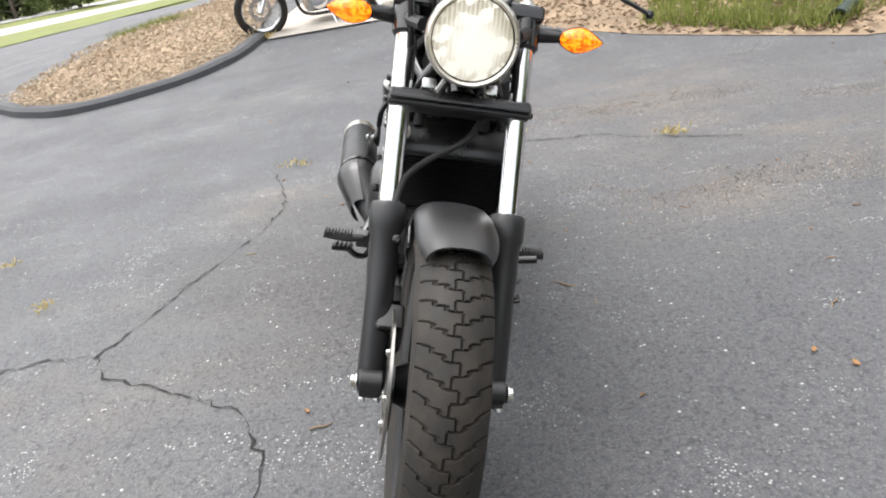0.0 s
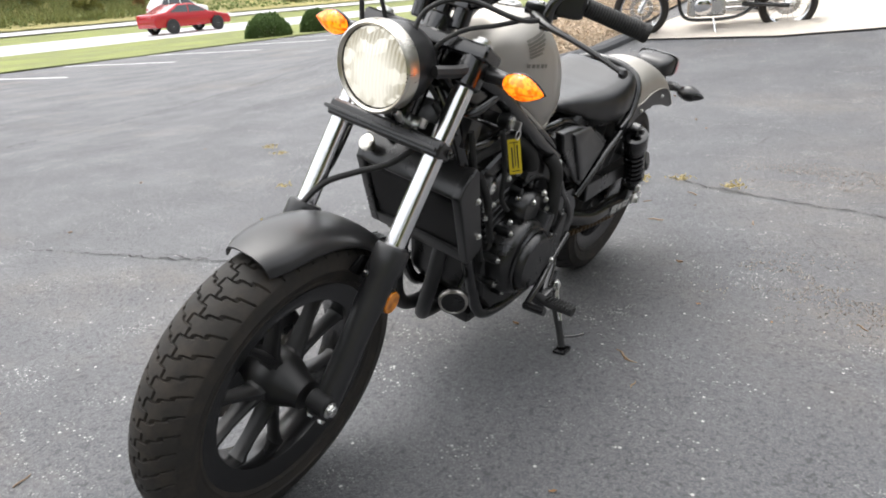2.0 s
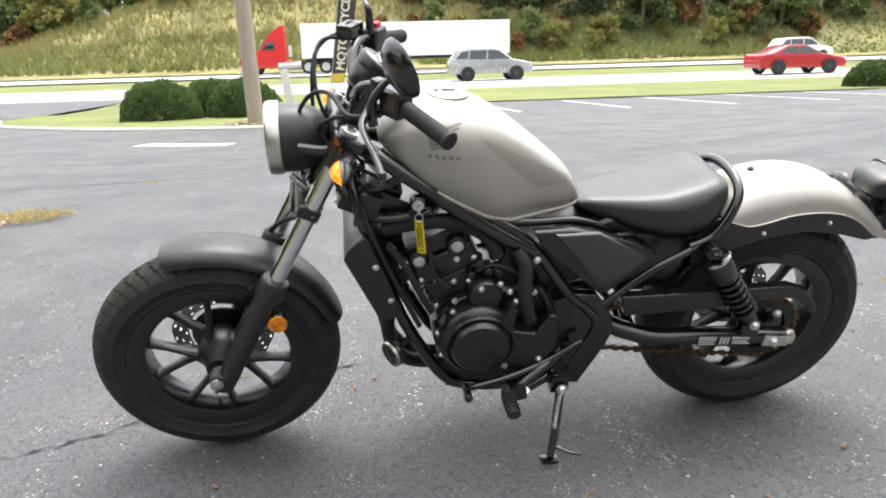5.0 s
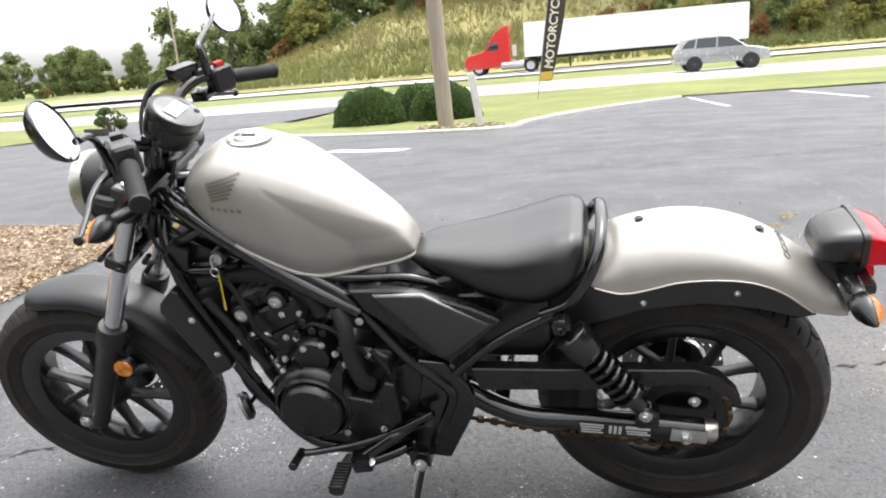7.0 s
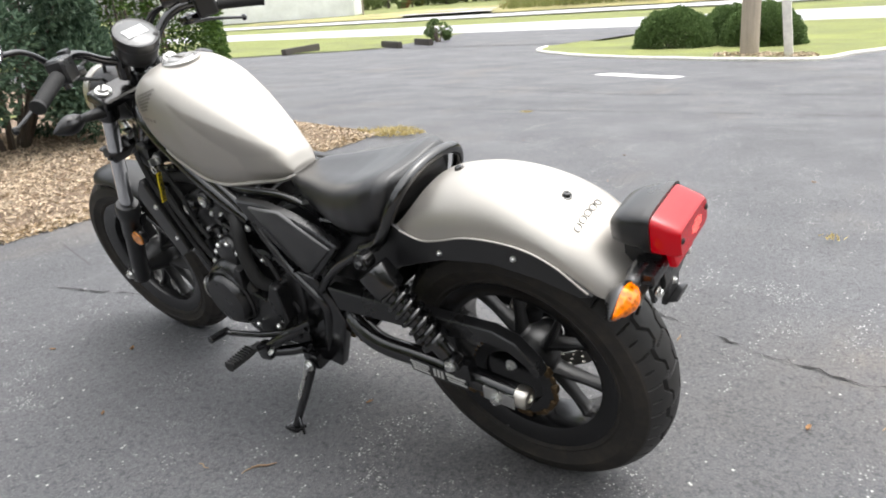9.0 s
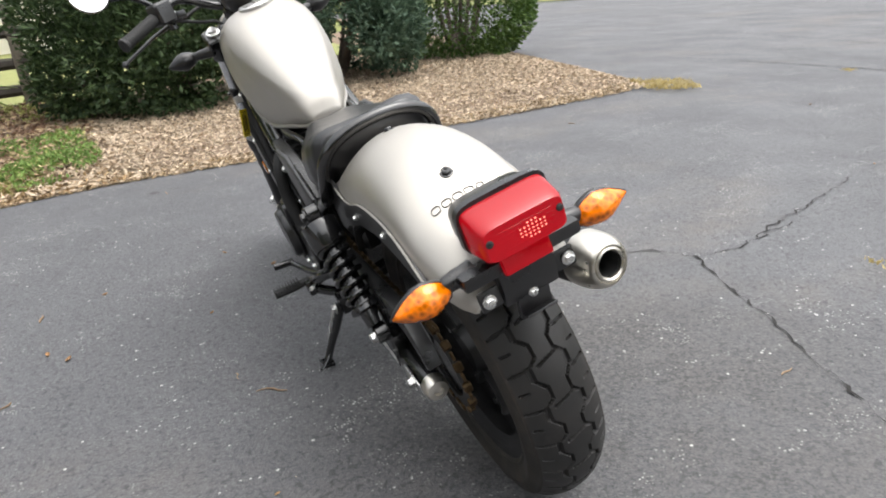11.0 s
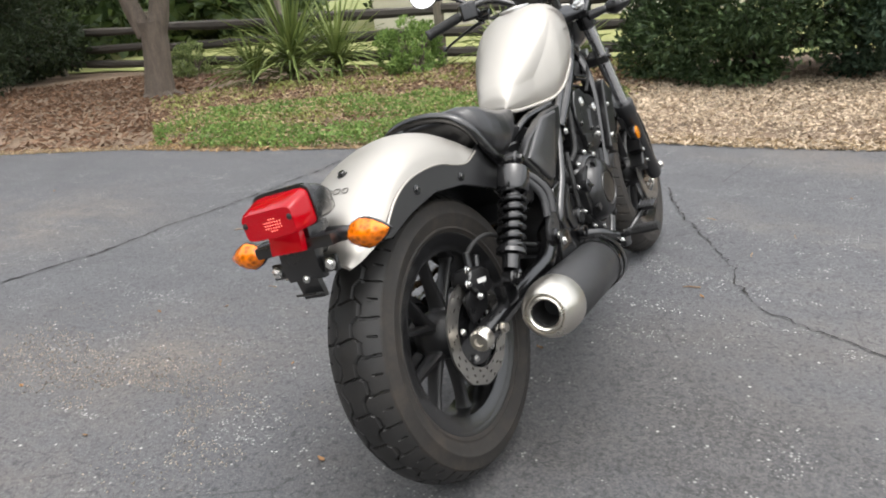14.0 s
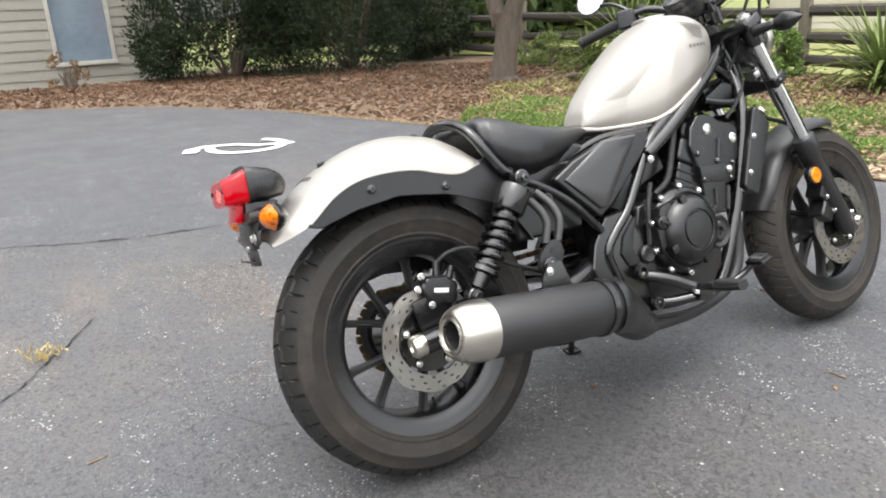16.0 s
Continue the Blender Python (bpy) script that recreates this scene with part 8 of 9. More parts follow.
# ---- rear fender ----
FTX = [-1.020, -1.000, -0.970, -0.926, -0.878, -0.832, -0.784, -0.735, -0.687, -0.645, -0.604, -0.570, -0.546, -0.532]
FTZ = [0.592, 0.618, 0.649, 0.684, 0.715, 0.737, 0.753, 0.761, 0.762, 0.757, 0.747, 0.728, 0.702, 0.680]
FDX = [-1.02, -0.985, -0.945, -0.889, -0.834, -0.769, -0.70, -0.649, -0.596, -0.546, -0.532]
FDZ = [0.574, 0.586, 0.604, 0.648, 0.672, 0.680, 0.676, 0.662, 0.653, 0.668, 0.674]
FSX = [-0.952, -0.925, -0.847, -0.748, -0.636, -0.52, -0.49]
FSZ = [0.600, 0.594, 0.616, 0.630, 0.616, 0.577, 0.560]
topline = spline([(x, 0, z) for x, z in zip(reversed(FTX), reversed(FTZ))], 5)
lowline = spline([(x, 0, z) for x, z in zip(FDX, FDZ)], 6)


def low_z(x):
    return float(np.interp(x, [p.x for p in lowline], [p.z for p in lowline]))


def fender_rings(shift=0.0):
    """Upright slices: a domed top, a soft shoulder and a flat skirt."""
    rr = []
    for p in topline:
        w = float(np.interp(p.x, [-1.02, -1.0, -0.96, -0.90, -0.56, -0.532], [0.082, 0.094, 0.106, 0.113, 0.113, 0.108])) - shift
        zb = low_z(p.x)
        deep = max(0.006, p.z - zb)
        r = min(0.088, deep * 0.93)
        ring = []
        for e in range(13):
            th = radians(88) * e / 12
            ring.append(Vector((p.x, w * 0.985 * math.sin(th) / math.sin(radians(88)), p.z - shift - r * (1 - math.cos(th)))))
        ring.append(Vector((p.x, w, zb + (deep - r) * 0.5)))
        ring.append(Vector((p.x, w, zb)))
        rr.append([Vector((q.x, -q.y, q.z)) for q in reversed(ring[1:])] + ring)
    return rr


def shell_of(ra_, rb_):
    a, b = loft(ra_, False, False), loft(rb_, False, False)
    n, m, w = len(a.v), len(ra_), len(ra_[0])
    a.v += b.v
    a.f += [tuple(i + n for i in reversed(q)) for q in b.f]
    e = list(range(w)) + [k * w + w - 1 for k in range(1, m)] + [(m - 1) * w + k for k in range(w - 2, -1, -1)] + [k * w for k in range(m - 2, 0, -1)]
    a.f += [(p, q, q + n, p + n) for p, q in zip(e, e[1:] + e[:1])]
    return a


FRING = fender_rings()
rf = part("rear_fender", shell_of(FRING, fender_rings(0.004)), PAINT, bike, "matt silver bobbed rear fender", 60)
for x, z in ((-0.636, 0.753), (-0.862, 0.722)):
    part("fender_screw", bolt((x, 0, z), (x - RX, 0, z - RZ), 0.0085, 0.008), BLACK, rf)
for s in (1, -1):
    rows = []
    for k in range(41):
        x = -0.95 + 0.49 * k / 40
        zt = low_z(x) + 0.003 if x < -0.54 else 0.680
        zb = min(float(np.interp(x, FSX, FSZ)), zt - 0.003)
        y0, y1 = 0.1165 * s, 0.110 * s
        rows.append([Vector((x, y0, zt - 0.001)), Vector((x, y0, zb + 0.002)), Vector((x, y0 - 0.002 * s, zb)), Vector((x, y1, zb)), Vector((x, y1, zt))])
    stp = part("fender_strut", loft(rows), FENDER, rf, "black steel fender strut", 40)
    rim = [(x, 0.1165 * s, low_z(x) + 0.002) for x in [-0.945 + 0.40 * k / 24 for k in range(25)]]
    part("fender_edge", tube(rim, 0.0022, 6, False), PAINT, rf)
    for x, z in ((-0.637, 0.634), (-0.807, 0.653)):
        part("strut_bolt", bolt((x, 0.117 * s, z), (0, s, 0), 0.0075 if s < 0 else 0.0045, 0.006), BLACK if s < 0 else STEEL, stp)
# dark thin bars across the fender's tail


def on_fender(x, y):
    z = float(np.interp(-x, [-p.x for p in topline], [p.z for p in topline]))
    r = min(0.088, max(0.006, z - low_z(x)) * 0.93)
    return Vector((x - 0.0006, y, z + 0.0010 - r * (1 - math.sqrt(max(0.0, 1 - (y / 0.1113) ** 2)))))


for k, w in enumerate((0.015, 0.016, 0.016, 0.016, 0.013)):
    ring = [on_fender(-0.905 + 0.0050 * math.sin(b), 0.050 - 0.020 * k + 0.5 * w * math.copysign(abs(math.cos(b)) ** 0.5, math.cos(b))) for b in [2 * math.pi * j / 18 for j in range(19)]]
    part("script_bar", tube(ring, 0.0008, 6, False), SCRIPT, rf)

# inner guard in front of the rear wheel
rr = []
for k in range(13):
    a = radians(28 + 62 * k / 12)
    rr.append([Vector((RX + 0.338 * math.cos(a), 0.104 * e / 4, RZ + 0.338 * math.sin(a))) for e in range(-4, 5)])
part("inner_guard", shell_of(rr, [[p + Vector((p.x - RX, 0, p.z - RZ)).normalized() * 0.004 for p in q] for q in rr]), MATT, bike, "black plastic inner guard ahead of the rear wheel")

# ---- tail ----
hous = loft([[Vector((x, w * math.copysign(abs(math.cos(b)) ** 0.5, math.cos(b)), z + h * math.copysign(abs(math.sin(b)) ** 0.5, math.sin(b)))) for b in [2 * math.pi * k / 28 for k in range(28)]]
             for x, w, h, z in ((-0.957, 0.035, 0.012, 0.696), (-0.968, 0.052, 0.025, 0.698), (-0.99, 0.062, 0.032, 0.702), (-1.02, 0.067, 0.035, 0.705), (-1.035, 0.068, 0.036, 0.705))])
tl = part("tail_light", hous, MATT, bike, "red tail light in a black housing")
lensg = loft([[Vector((x, w * math.copysign(abs(math.cos(b)) ** 0.3, math.cos(b)), z + h * math.copysign(abs(math.sin(b)) ** 0.3, math.sin(b)))) for b in [2 * math.pi * k / 36 for k in range(36)]]
              for x, w, h, z in ((-1.034, 0.066, 0.0345, 0.704), (-1.048, 0.067, 0.0325, 0.7010), (-1.080, 0.064, 0.0270, 0.6945), (-1.087, 0.060, 0.0235, 0.6935))])
part("tail_lens", lensg, RED, tl, "glossy red plastic lens", 30)
part("lens_rim", loft([[Vector((x, w * math.copysign(abs(math.cos(b)) ** 0.4, math.cos(b)), z + h * math.copysign(abs(math.sin(b)) ** 0.4, math.sin(b)))) for b in [2 * math.pi * k / 32 for k in range(32)]]
                       for x, w, h, z in ((-1.028, 0.071, 0.038, 0.705), (-1.040, 0.071, 0.038, 0.705))]), MATT, tl)
TAILGLOW = glow("tail_glow", (1.0, 0.22, 0.17), 0.75, 0.2, (0.6, 0.02, 0.02))
for j in range(5):                       # lit cells of the lens, in an oval
    for k in range(7):
        if ((k - 3) / 3.4) ** 2 + ((j - 2) / 2.3) ** 2 < 1:
            part("lit_facet", box((0.0022, 0.0030, 0.0024), pose(-1.0868, 0.008 - 0.0062 * k, 0.681 + 0.0052 * j), 0.0008, 1), TAILGLOW, tl)
for j in range(5):
    part("lens_rib", tube([(-1.0866, 0.044, 0.679 + 0.0068 * j), (-1.0866, -0.044, 0.679 + 0.0068 * j)], 0.0007, 6, False), RED, tl)
for s in (1, -1):
    part("lens_screw", bolt((-1.0868, 0.054 * s, 0.699), (-1, 0, 0), 0.004, 0.003), INK_SHADE, tl)
# no lamp, but it shares the tail lens's faint red glow
part("red_reflector", box((0.014, 0.076, 0.036), pose(-1.060, 0, 0.650, 0, 12, 0), 0.004), RED, tl, "rectangular red reflector")
pb = Geo()
pb.join(prism([(-1.00, 0.665), (-1.046, 0.672), (-1.052, 0.60), (-1.046, 0.575), (-1.034, 0.575), (-1.036, 0.60), (-1.02, 0.64)], -0.044, 0.044, 0.003))
pb.join(prism([(-1.036, 0.578), (-1.048, 0.578), (-1.043, 0.540), (-1.032, 0.540)], -0.026, 0.026, 0.003))
pb.join(box((0.05, 0.19, 0.022), pose(-1.03, 0, 0.640), 0.008))
pb.join(box((0.05, 0.062, 0.06), pose(-1.0, 0, 0.64), 0.012))
pt = part("plate_bracket", pb, MATT, bike, "black number plate bracket without a plate")
for s in (1, -1):
    part("bracket_ear", box((0.008, 0.034, 0.030), pose(-1.040, 0.062 * s, 0.598, 0, 8, 0), 0.006), MATT, pt)
    part("ear_bolt", bolt((-1.046, 0.066 * s, 0.598), (-1, 0, 0), 0.008, 0.008), STEEL, pt)
part("bracket_bolt", bolt((-1.046, 0.0, 0.578), (-1, 0, -0.1), 0.006, 0.006), STEEL, pt)
part("bracket_lip", box((0.024, 0.05, 0.004), pose(-1.05, 0, 0.550, 0, 20, 0), 0.001), MATT, pt)
for s in (1, -1):
    st_, ln = indicator((-1.022, 0.150 * s, 0.634), s, -1, (-1.020, 0.065 * s, 0.642), 1.1)
    nd_ = part("rear_indicator", st_, MATT, bike, "black stalk with an amber indicator")
    part("indicator_lens", ln, AMBER, nd_, "amber lens")

# ---- pegs, levers, stand ----
for s in (1, -1):
    br = Geo()
    br.join(tube([(-0.155, 0.125 * s, 0.335), (-0.10, 0.165 * s, 0.315), (-0.045, 0.185 * s, 0.285), (-0.02, 0.195 * s, 0.270)], 0.0150, 12))
    br.join(tube([(-0.125, 0.130 * s, 0.256), (-0.08, 0.16 * s, 0.252), (-0.03, 0.19 * s, 0.255)], 0.0140, 12))
    br.join(box((0.046, 0.036, 0.042), pose(-0.018, 0.198 * s, 0.264, 0, 10, 0), 0.007))
    pg = part("footpeg_bracket", br, BLACK, bike, "black tubular footpeg bracket")
    pegp = [(0.010, 0.195 * s, 0.275), (0.014, 0.235 * s, 0.272), (0.012, 0.30 * s, 0.278)]
    pe = tube([pegp[0], pegp[1], pegp[2]], [0.012, 0.016, 0.017], 12, squash=0.7)
    fp = part("footpeg", pe, GRIP, bike, "ribbed rubber footpeg")
    for k in range(9):
        part("peg_rib", box((0.034, 0.0035, 0.010), pose(0.013, (0.228 + 0.0085 * k) * s, 0.285), 0.001, 1), GRIP, fp)
    for q in ((-0.155, 0.140, 0.343), (-0.124, 0.146, 0.256)):
        part("tube_end", lathe([(0.0165, 0.0), (0.0165, 0.014), (0.0115, 0.014), (0.0115, 0.004), (0.0, 0.004)], (q[0], q[1] * s, q[2]), (0, s, 0), 18), BLACK, pg)
    part("peg_bolt", bolt((-0.040, 0.205 * s, 0.268), (0, 0.3 * s, 1), 0.007, 0.007), STEEL, pg)
sl = tube([(-0.19, 0.155, 0.372), (-0.10, 0.165, 0.325), (-0.01, 0.185, 0.303), (0.085, 0.205, 0.296), (0.112, 0.214, 0.300)], 0.0085, 10)
sl.join(rod((0.116, 0.208, 0.301), (0.118, 0.266, 0.310), 0.0105, seg=14))
part("shift_lever", sl, BLACK, bike, "black gear shift lever")
bl = tube([(0.0, -0.165, 0.262), (0.07, -0.18, 0.252), (0.13, -0.20, 0.275), (0.15, -0.22, 0.300)], 0.008, 10)
bl.join(box((0.045, 0.05, 0.012), pose(0.158, -0.235, 0.308, 0, -12, 0), 0.003))
for k in range(4):
    bl.join(box((0.040, 0.004, 0.008), pose(0.158, -0.216 - 0.011 * k, 0.317, 0, -12, 0), 0.001, 1))
part("brake_pedal", bl, BLACK, bike, "black rear brake pedal")
ss = tube([(-0.145, 0.165, 0.235), (-0.132, 0.198, 0.178), (-0.116, 0.236, 0.118), (-0.105, 0.258, 0.080)], [0.013, 0.0115, 0.0105, 0.010], 12)
sd = part("side_stand", ss, FENDER, bike, "black side stand extended to the asphalt")
part("stand_foot", box((0.045, 0.036, 0.008), pose(-0.102, 0.262, 0.0735, LEAN, 0, 0), 0.003), BLACK, sd)
part("stand_tang", tube([(-0.112, 0.245, 0.104), (-0.150, 0.270, 0.102), (-0.176, 0.287, 0.106)], 0.004, 8), BLACK, sd)
part("stand_bolt", bolt((-0.145, 0.180, 0.234), (0, 1, 0.2), 0.012, 0.010), STEEL, sd)
part("stand_spring", tube([(-0.14, 0.185, 0.232), (-0.128, 0.205, 0.19), (-0.118, 0.23, 0.15)], 0.006, 8), STEEL, sd)
part("stand_lug", box((0.05, 0.05, 0.05), pose(-0.142, 0.142, 0.238, 0, 0, 0), 0.008), BLACK, sd)
part("belly_plate", box((0.26, 0.16, 0.03), pose(0.02, 0, 0.205), 0.01), CASE, bike, "black engine underside")
# wiring clutter round the headstock
for k, pts in enumerate([
        [(0.41, 0.05, 0.82), (0.38, 0.08, 0.77), (0.33, 0.095, 0.74), (0.27, 0.09, 0.70)],
        [(0.42, -0.04, 0.83), (0.38, -0.08, 0.78), (0.33, -0.10, 0.73), (0.27, -0.10, 0.68)],
        [(0.35, 0.11, 0.77), (0.33, 0.118, 0.70), (0.30, 0.12, 0.62), (0.26, 0.12, 0.52), (0.22, 0.12, 0.43)],
        [(0.08, 0.115, 0.58), (0.04, 0.13, 0.60), (-0.02, 0.135, 0.57), (-0.07, 0.13, 0.50)],
        [(-0.07, 0.13, 0.53), (-0.10, 0.135, 0.47), (-0.10, 0.14, 0.38), (-0.11, 0.145, 0.29)],
        [(-0.06, -0.12, 0.55), (-0.09, -0.13, 0.48), (-0.10, -0.13, 0.40)]]):
    part("wire", tube(pts, 0.0045 + 0.001 * (k % 3), 8), GRIP, bike)
part("connector_block", box((0.05, 0.03, 0.06), pose(0.33, 0.09, 0.755, 0, -20, 0), 0.006), MATT, bike)
part("coil_cover", box((0.09, 0.11, 0.06), pose(0.30, 0, 0.755, 0, -20, 0), 0.01), MATT, bike)

# ==== traffic, the parked cruiser and litter ====
CARGLASS = surface("car_glass", (0.02, 0.025, 0.03), 0.05, vary=0.1, bump=0, coat=1)
TYREBLACK = surface("far_tyre", (0.02, 0.02, 0.02), 0.8)
ALLOY = surface("wheel_alloy", (0.55, 0.55, 0.55), 0.3, 0.9)
LAMPWHITE = surface("lamp_glass", (0.7, 0.7, 0.68), 0.1)
LAMPRED = surface("lamp_red", (0.4, 0.01, 0.01), 0.15)
TRUCKRED = surface("truck_red", (0.52, 0.02, 0.02), 0.25, vary=0.08, coat=0.6)
TRAILER = surface("trailer_white", (0.80, 0.80, 0.79), 0.4, vary=0.05, scale=0.6, fine=6)
CHASSIS = surface("chassis_black", (0.02, 0.02, 0.021), 0.6)


def road_wheel(parent, x, y, z, r, width, side):
    wh = part("wheel", lathe([(r * 0.6, -width / 2), (r * 0.95, -width / 2), (r, -width * 0.3), (r, width * 0.3), (r * 0.95, width / 2), (r * 0.6, width / 2)], (x, y, z), (0, 1, 0), 28, closed=True), TYREBLACK, parent)
    part("rim", lathe([(r * 0.62, 0.0), (r * 0.6, width * 0.42 * side), (r * 0.5, width * 0.36 * side), (r * 0.2, width * 0.44 * side), (0.0, width * 0.46 * side)], (x, y, z), (0, 1, 0), 20), ALLOY, wh)


def car(x, y, heading, paint, label, outline, glass, length, wide=1.8, r=0.34):
    """A car from its side outline; x forward, wheels at both axles."""
    th = thing("car", label, "car", pose(x, y, height(x, y) + 0.03, 0, 0, heading), "passing cars")
    body = prism(outline, -wide / 2, wide / 2, 0.09, 3)
    body.v = [(a, b * (1 - 0.16 * smooth(0.85, 1.7, c)) * (1 - 0.10 * smooth(length * 0.36, length * 0.5, abs(a))), c) for a, b, c in body.v]
    part("body", body, paint, th)
    for gl in glass:
        for s in (1, -1):
            pane = prism(gl, *sorted((wide / 2 * s - 0.03 * s, wide / 2 * s + 0.010 * s)), 0.004)
            pane.v = [(a, b * (1 - 0.16 * smooth(0.85, 1.7, c)), c) for a, b, c in pane.v]
            part("side_window", pane, CARGLASS, th)
    for ax in (length * 0.30, -length * 0.29):
        for s in (1, -1):
            part("wheel_arch", lathe([(r * 1.16, 0), (r * 1.16, 0.03 * s), (r * 0.9, 0.03 * s)], (ax, (wide / 2 - 0.02) * s, r), (0, 1, 0), 24), CHASSIS, th)
            road_wheel(th, ax, (wide / 2 - 0.09) * s, r, r, 0.22, s)
    for s in (1, -1):
        part("headlight", box((0.12, 0.34, 0.13), pose(length / 2 - 0.09, (wide / 2 - 0.28) * s, 0.72), 0.03), LAMPWHITE, th)
        part("tail_light", box((0.10, 0.24, 0.16), pose(-length / 2 + 0.07, (wide / 2 - 0.25) * s, 0.85), 0.03), LAMPRED, th)
    return th


SUV = [(2.25, 0.35), (2.3, 0.62), (2.2, 0.88), (1.55, 1.02), (1.15, 1.08), (0.45, 1.60), (0.1, 1.68), (-1.3, 1.68), (-1.75, 1.58), (-2.2, 1.05), (-2.28, 0.7), (-2.25, 0.35)]
SUVGL = [[(1.02, 1.10), (0.40, 1.54), (-0.18, 1.57), (-0.22, 1.10)], [(-0.30, 1.10), (-0.26, 1.57), (-1.15, 1.57), (-1.25, 1.12)], [(-1.33, 1.13), (-1.23, 1.56), (-1.62, 1.50), (-1.95, 1.14)]]
SEDAN = [(2.35, 0.30), (2.38, 0.55), (2.25, 0.75), (1.35, 0.92), (0.95, 0.97), (0.15, 1.38), (-0.2, 1.43), (-0.9, 1.40), (-1.65, 1.05), (-2.25, 0.98), (-2.35, 0.7), (-2.3, 0.30)]
SEDANGL = [[(0.85, 0.99), (0.15, 1.33), (-0.25, 1.36), (-0.28, 0.99)], [(-0.36, 0.99), (-0.33, 1.36), (-0.85, 1.33), (-1.40, 1.03)]]
car(-7.4, -37.6, 180, surface("silver_car_paint", (0.42, 0.43, 0.43), 0.25, 0.6, vary=0.04, coat=0.7), "silver sport utility car driving past", SUV, SUVGL, 4.55)
car(-22.5, -33.0, 180, surface("red_car_paint", (0.40, 0.012, 0.02), 0.22, 0.2, vary=0.05, coat=0.8), "red sedan driving past on the road", SEDAN, SEDANGL, 4.7, 1.78, 0.33)
car(-34.0, -50.0, 180, surface("white_car_paint", (0.78, 0.78, 0.77), 0.25, 0.0, vary=0.03, coat=0.7), "white sport utility car on the far road", SUV, SUVGL, 4.55)

# articulated lorry
tk_ = thing("semi_truck", "red tractor unit pulling a long white box trailer", "truck", pose(-2.0, -54.0, height(-2, -54) + 0.03))
part("trailer_box", box((15.6, 2.6, 2.45), pose(-2.2, 0, 2.33), 0.05), TRAILER, tk_, "long white trailer box")
for k in range(25):
    part("trailer_rib", box((0.03, 2.63, 2.3), pose(-9.7 + 0.625 * k, 0, 2.33), 0.004), TRAILER, tk_)
part("trailer_frame", box((15.2, 1.0, 0.22), pose(-2.2, 0, 1.0), 0.02), CHASSIS, tk_)
part("landing_leg", box((0.12, 1.6, 0.8), pose(2.3, 0, 0.62), 0.01), CHASSIS, tk_)
cabo = [(5.9, 0.55), (10.1, 0.45), (10.15, 1.05), (9.95, 1.45), (8.65, 1.75), (8.25, 2.35), (7.75, 3.05), (7.1, 3.45), (6.75, 3.50), (6.7, 1.0), (5.9, 0.9)]
cab = part("cab", prism(cabo, -1.15, 1.15, 0.08, 3), TRUCKRED, tk_, "red cab with a roof fairing")
for s in (1, -1):
    part("cab_window", prism([(8.45, 1.75), (8.10, 2.32), (7.55, 2.32), (7.55, 1.75)], *sorted((1.13 * s, 1.165 * s)), 0.02), CARGLASS, cab)
    part("fuel_tank", rod((5.7, 0.95 * s, 0.62), (7.4, 0.95 * s, 0.62), 0.3, seg=20), ALLOY, tk_)
    part("headlamp", box((0.2, 0.3, 0.2), pose(10.05, 0.85 * s, 0.95), 0.04), LAMPWHITE, cab)
part("windscreen", box((0.06, 1.9, 0.75), pose(8.50, 0, 2.05, 0, -30, 0), 0.02), CARGLASS, cab)
part("bumper", box((0.25, 2.3, 0.35), pose(10.1, 0, 0.5), 0.05), ALLOY, cab)
part("tractor_frame", box((4.5, 0.9, 0.25), pose(5.6, 0, 0.8), 0.02), CHASSIS, tk_)
for x in (9.1, 5.2, 3.9, -7.0, -8.3):
    for s in (1, -1):
        road_wheel(tk_, x, 0.95 * s, 0.5, 0.5, 0.35, s)

# blue cruiser on the concrete strip
BLUE = surface("blue_paint", (0.008, 0.022, 0.12), 0.25, 0.0, vary=0.08, bump=0, coat=0.3)
cz = height(-6.05, -1.6)
cr = thing("cruiser_motorcycle", "dark blue cruiser motorcycle with chrome engine and forks", "motorcycle", pose(-6.347, -1.122, cz - 0.01, -9, 0, -72) @ Matrix.Scale(0.87, 4))
for x, r, wd in ((0.82, 0.325, 0.05), (-0.80, 0.315, 0.075)):
    tw = part("wheel", lathe([(r - 0.085, -wd * 0.7), (r - 0.05, -wd), (r - 0.012, -wd * 0.75), (r, 0), (r - 0.012, wd * 0.75), (r - 0.05, wd), (r - 0.085, wd * 0.7)], (x, 0, r), (0, 1, 0), 40, closed=True), RUBBER, cr)
    part("rim", lathe([(r - 0.10, -wd * 0.55), (r - 0.075, -wd * 0.75), (r - 0.085, 0), (r - 0.075, wd * 0.75), (r - 0.10, wd * 0.55)], (x, 0, r), (0, 1, 0), 40, closed=True), CHROME, tw)
    part("hub", lathe([(0.02, -0.07), (0.045, -0.05), (0.045, 0.05), (0.02, 0.07)], (x, 0, r), (0, 1, 0), 20), CHROME, tw)
    for k in range(18):
        a = 2 * math.pi * k / 18
        part("spoke", tube([(x + 0.04 * math.cos(a), 0.03 * (1 if k % 2 else -1), r + 0.04 * math.sin(a)), (x + (r - 0.09) * math.cos(a + 0.12), 0, r + (r - 0.09) * math.sin(a + 0.12))], 0.0035, 5, False), CHROME, tw)
    part("brake_disc", disc_geo(x, -0.075, r, 0.14, 0.09), DISC, tw)
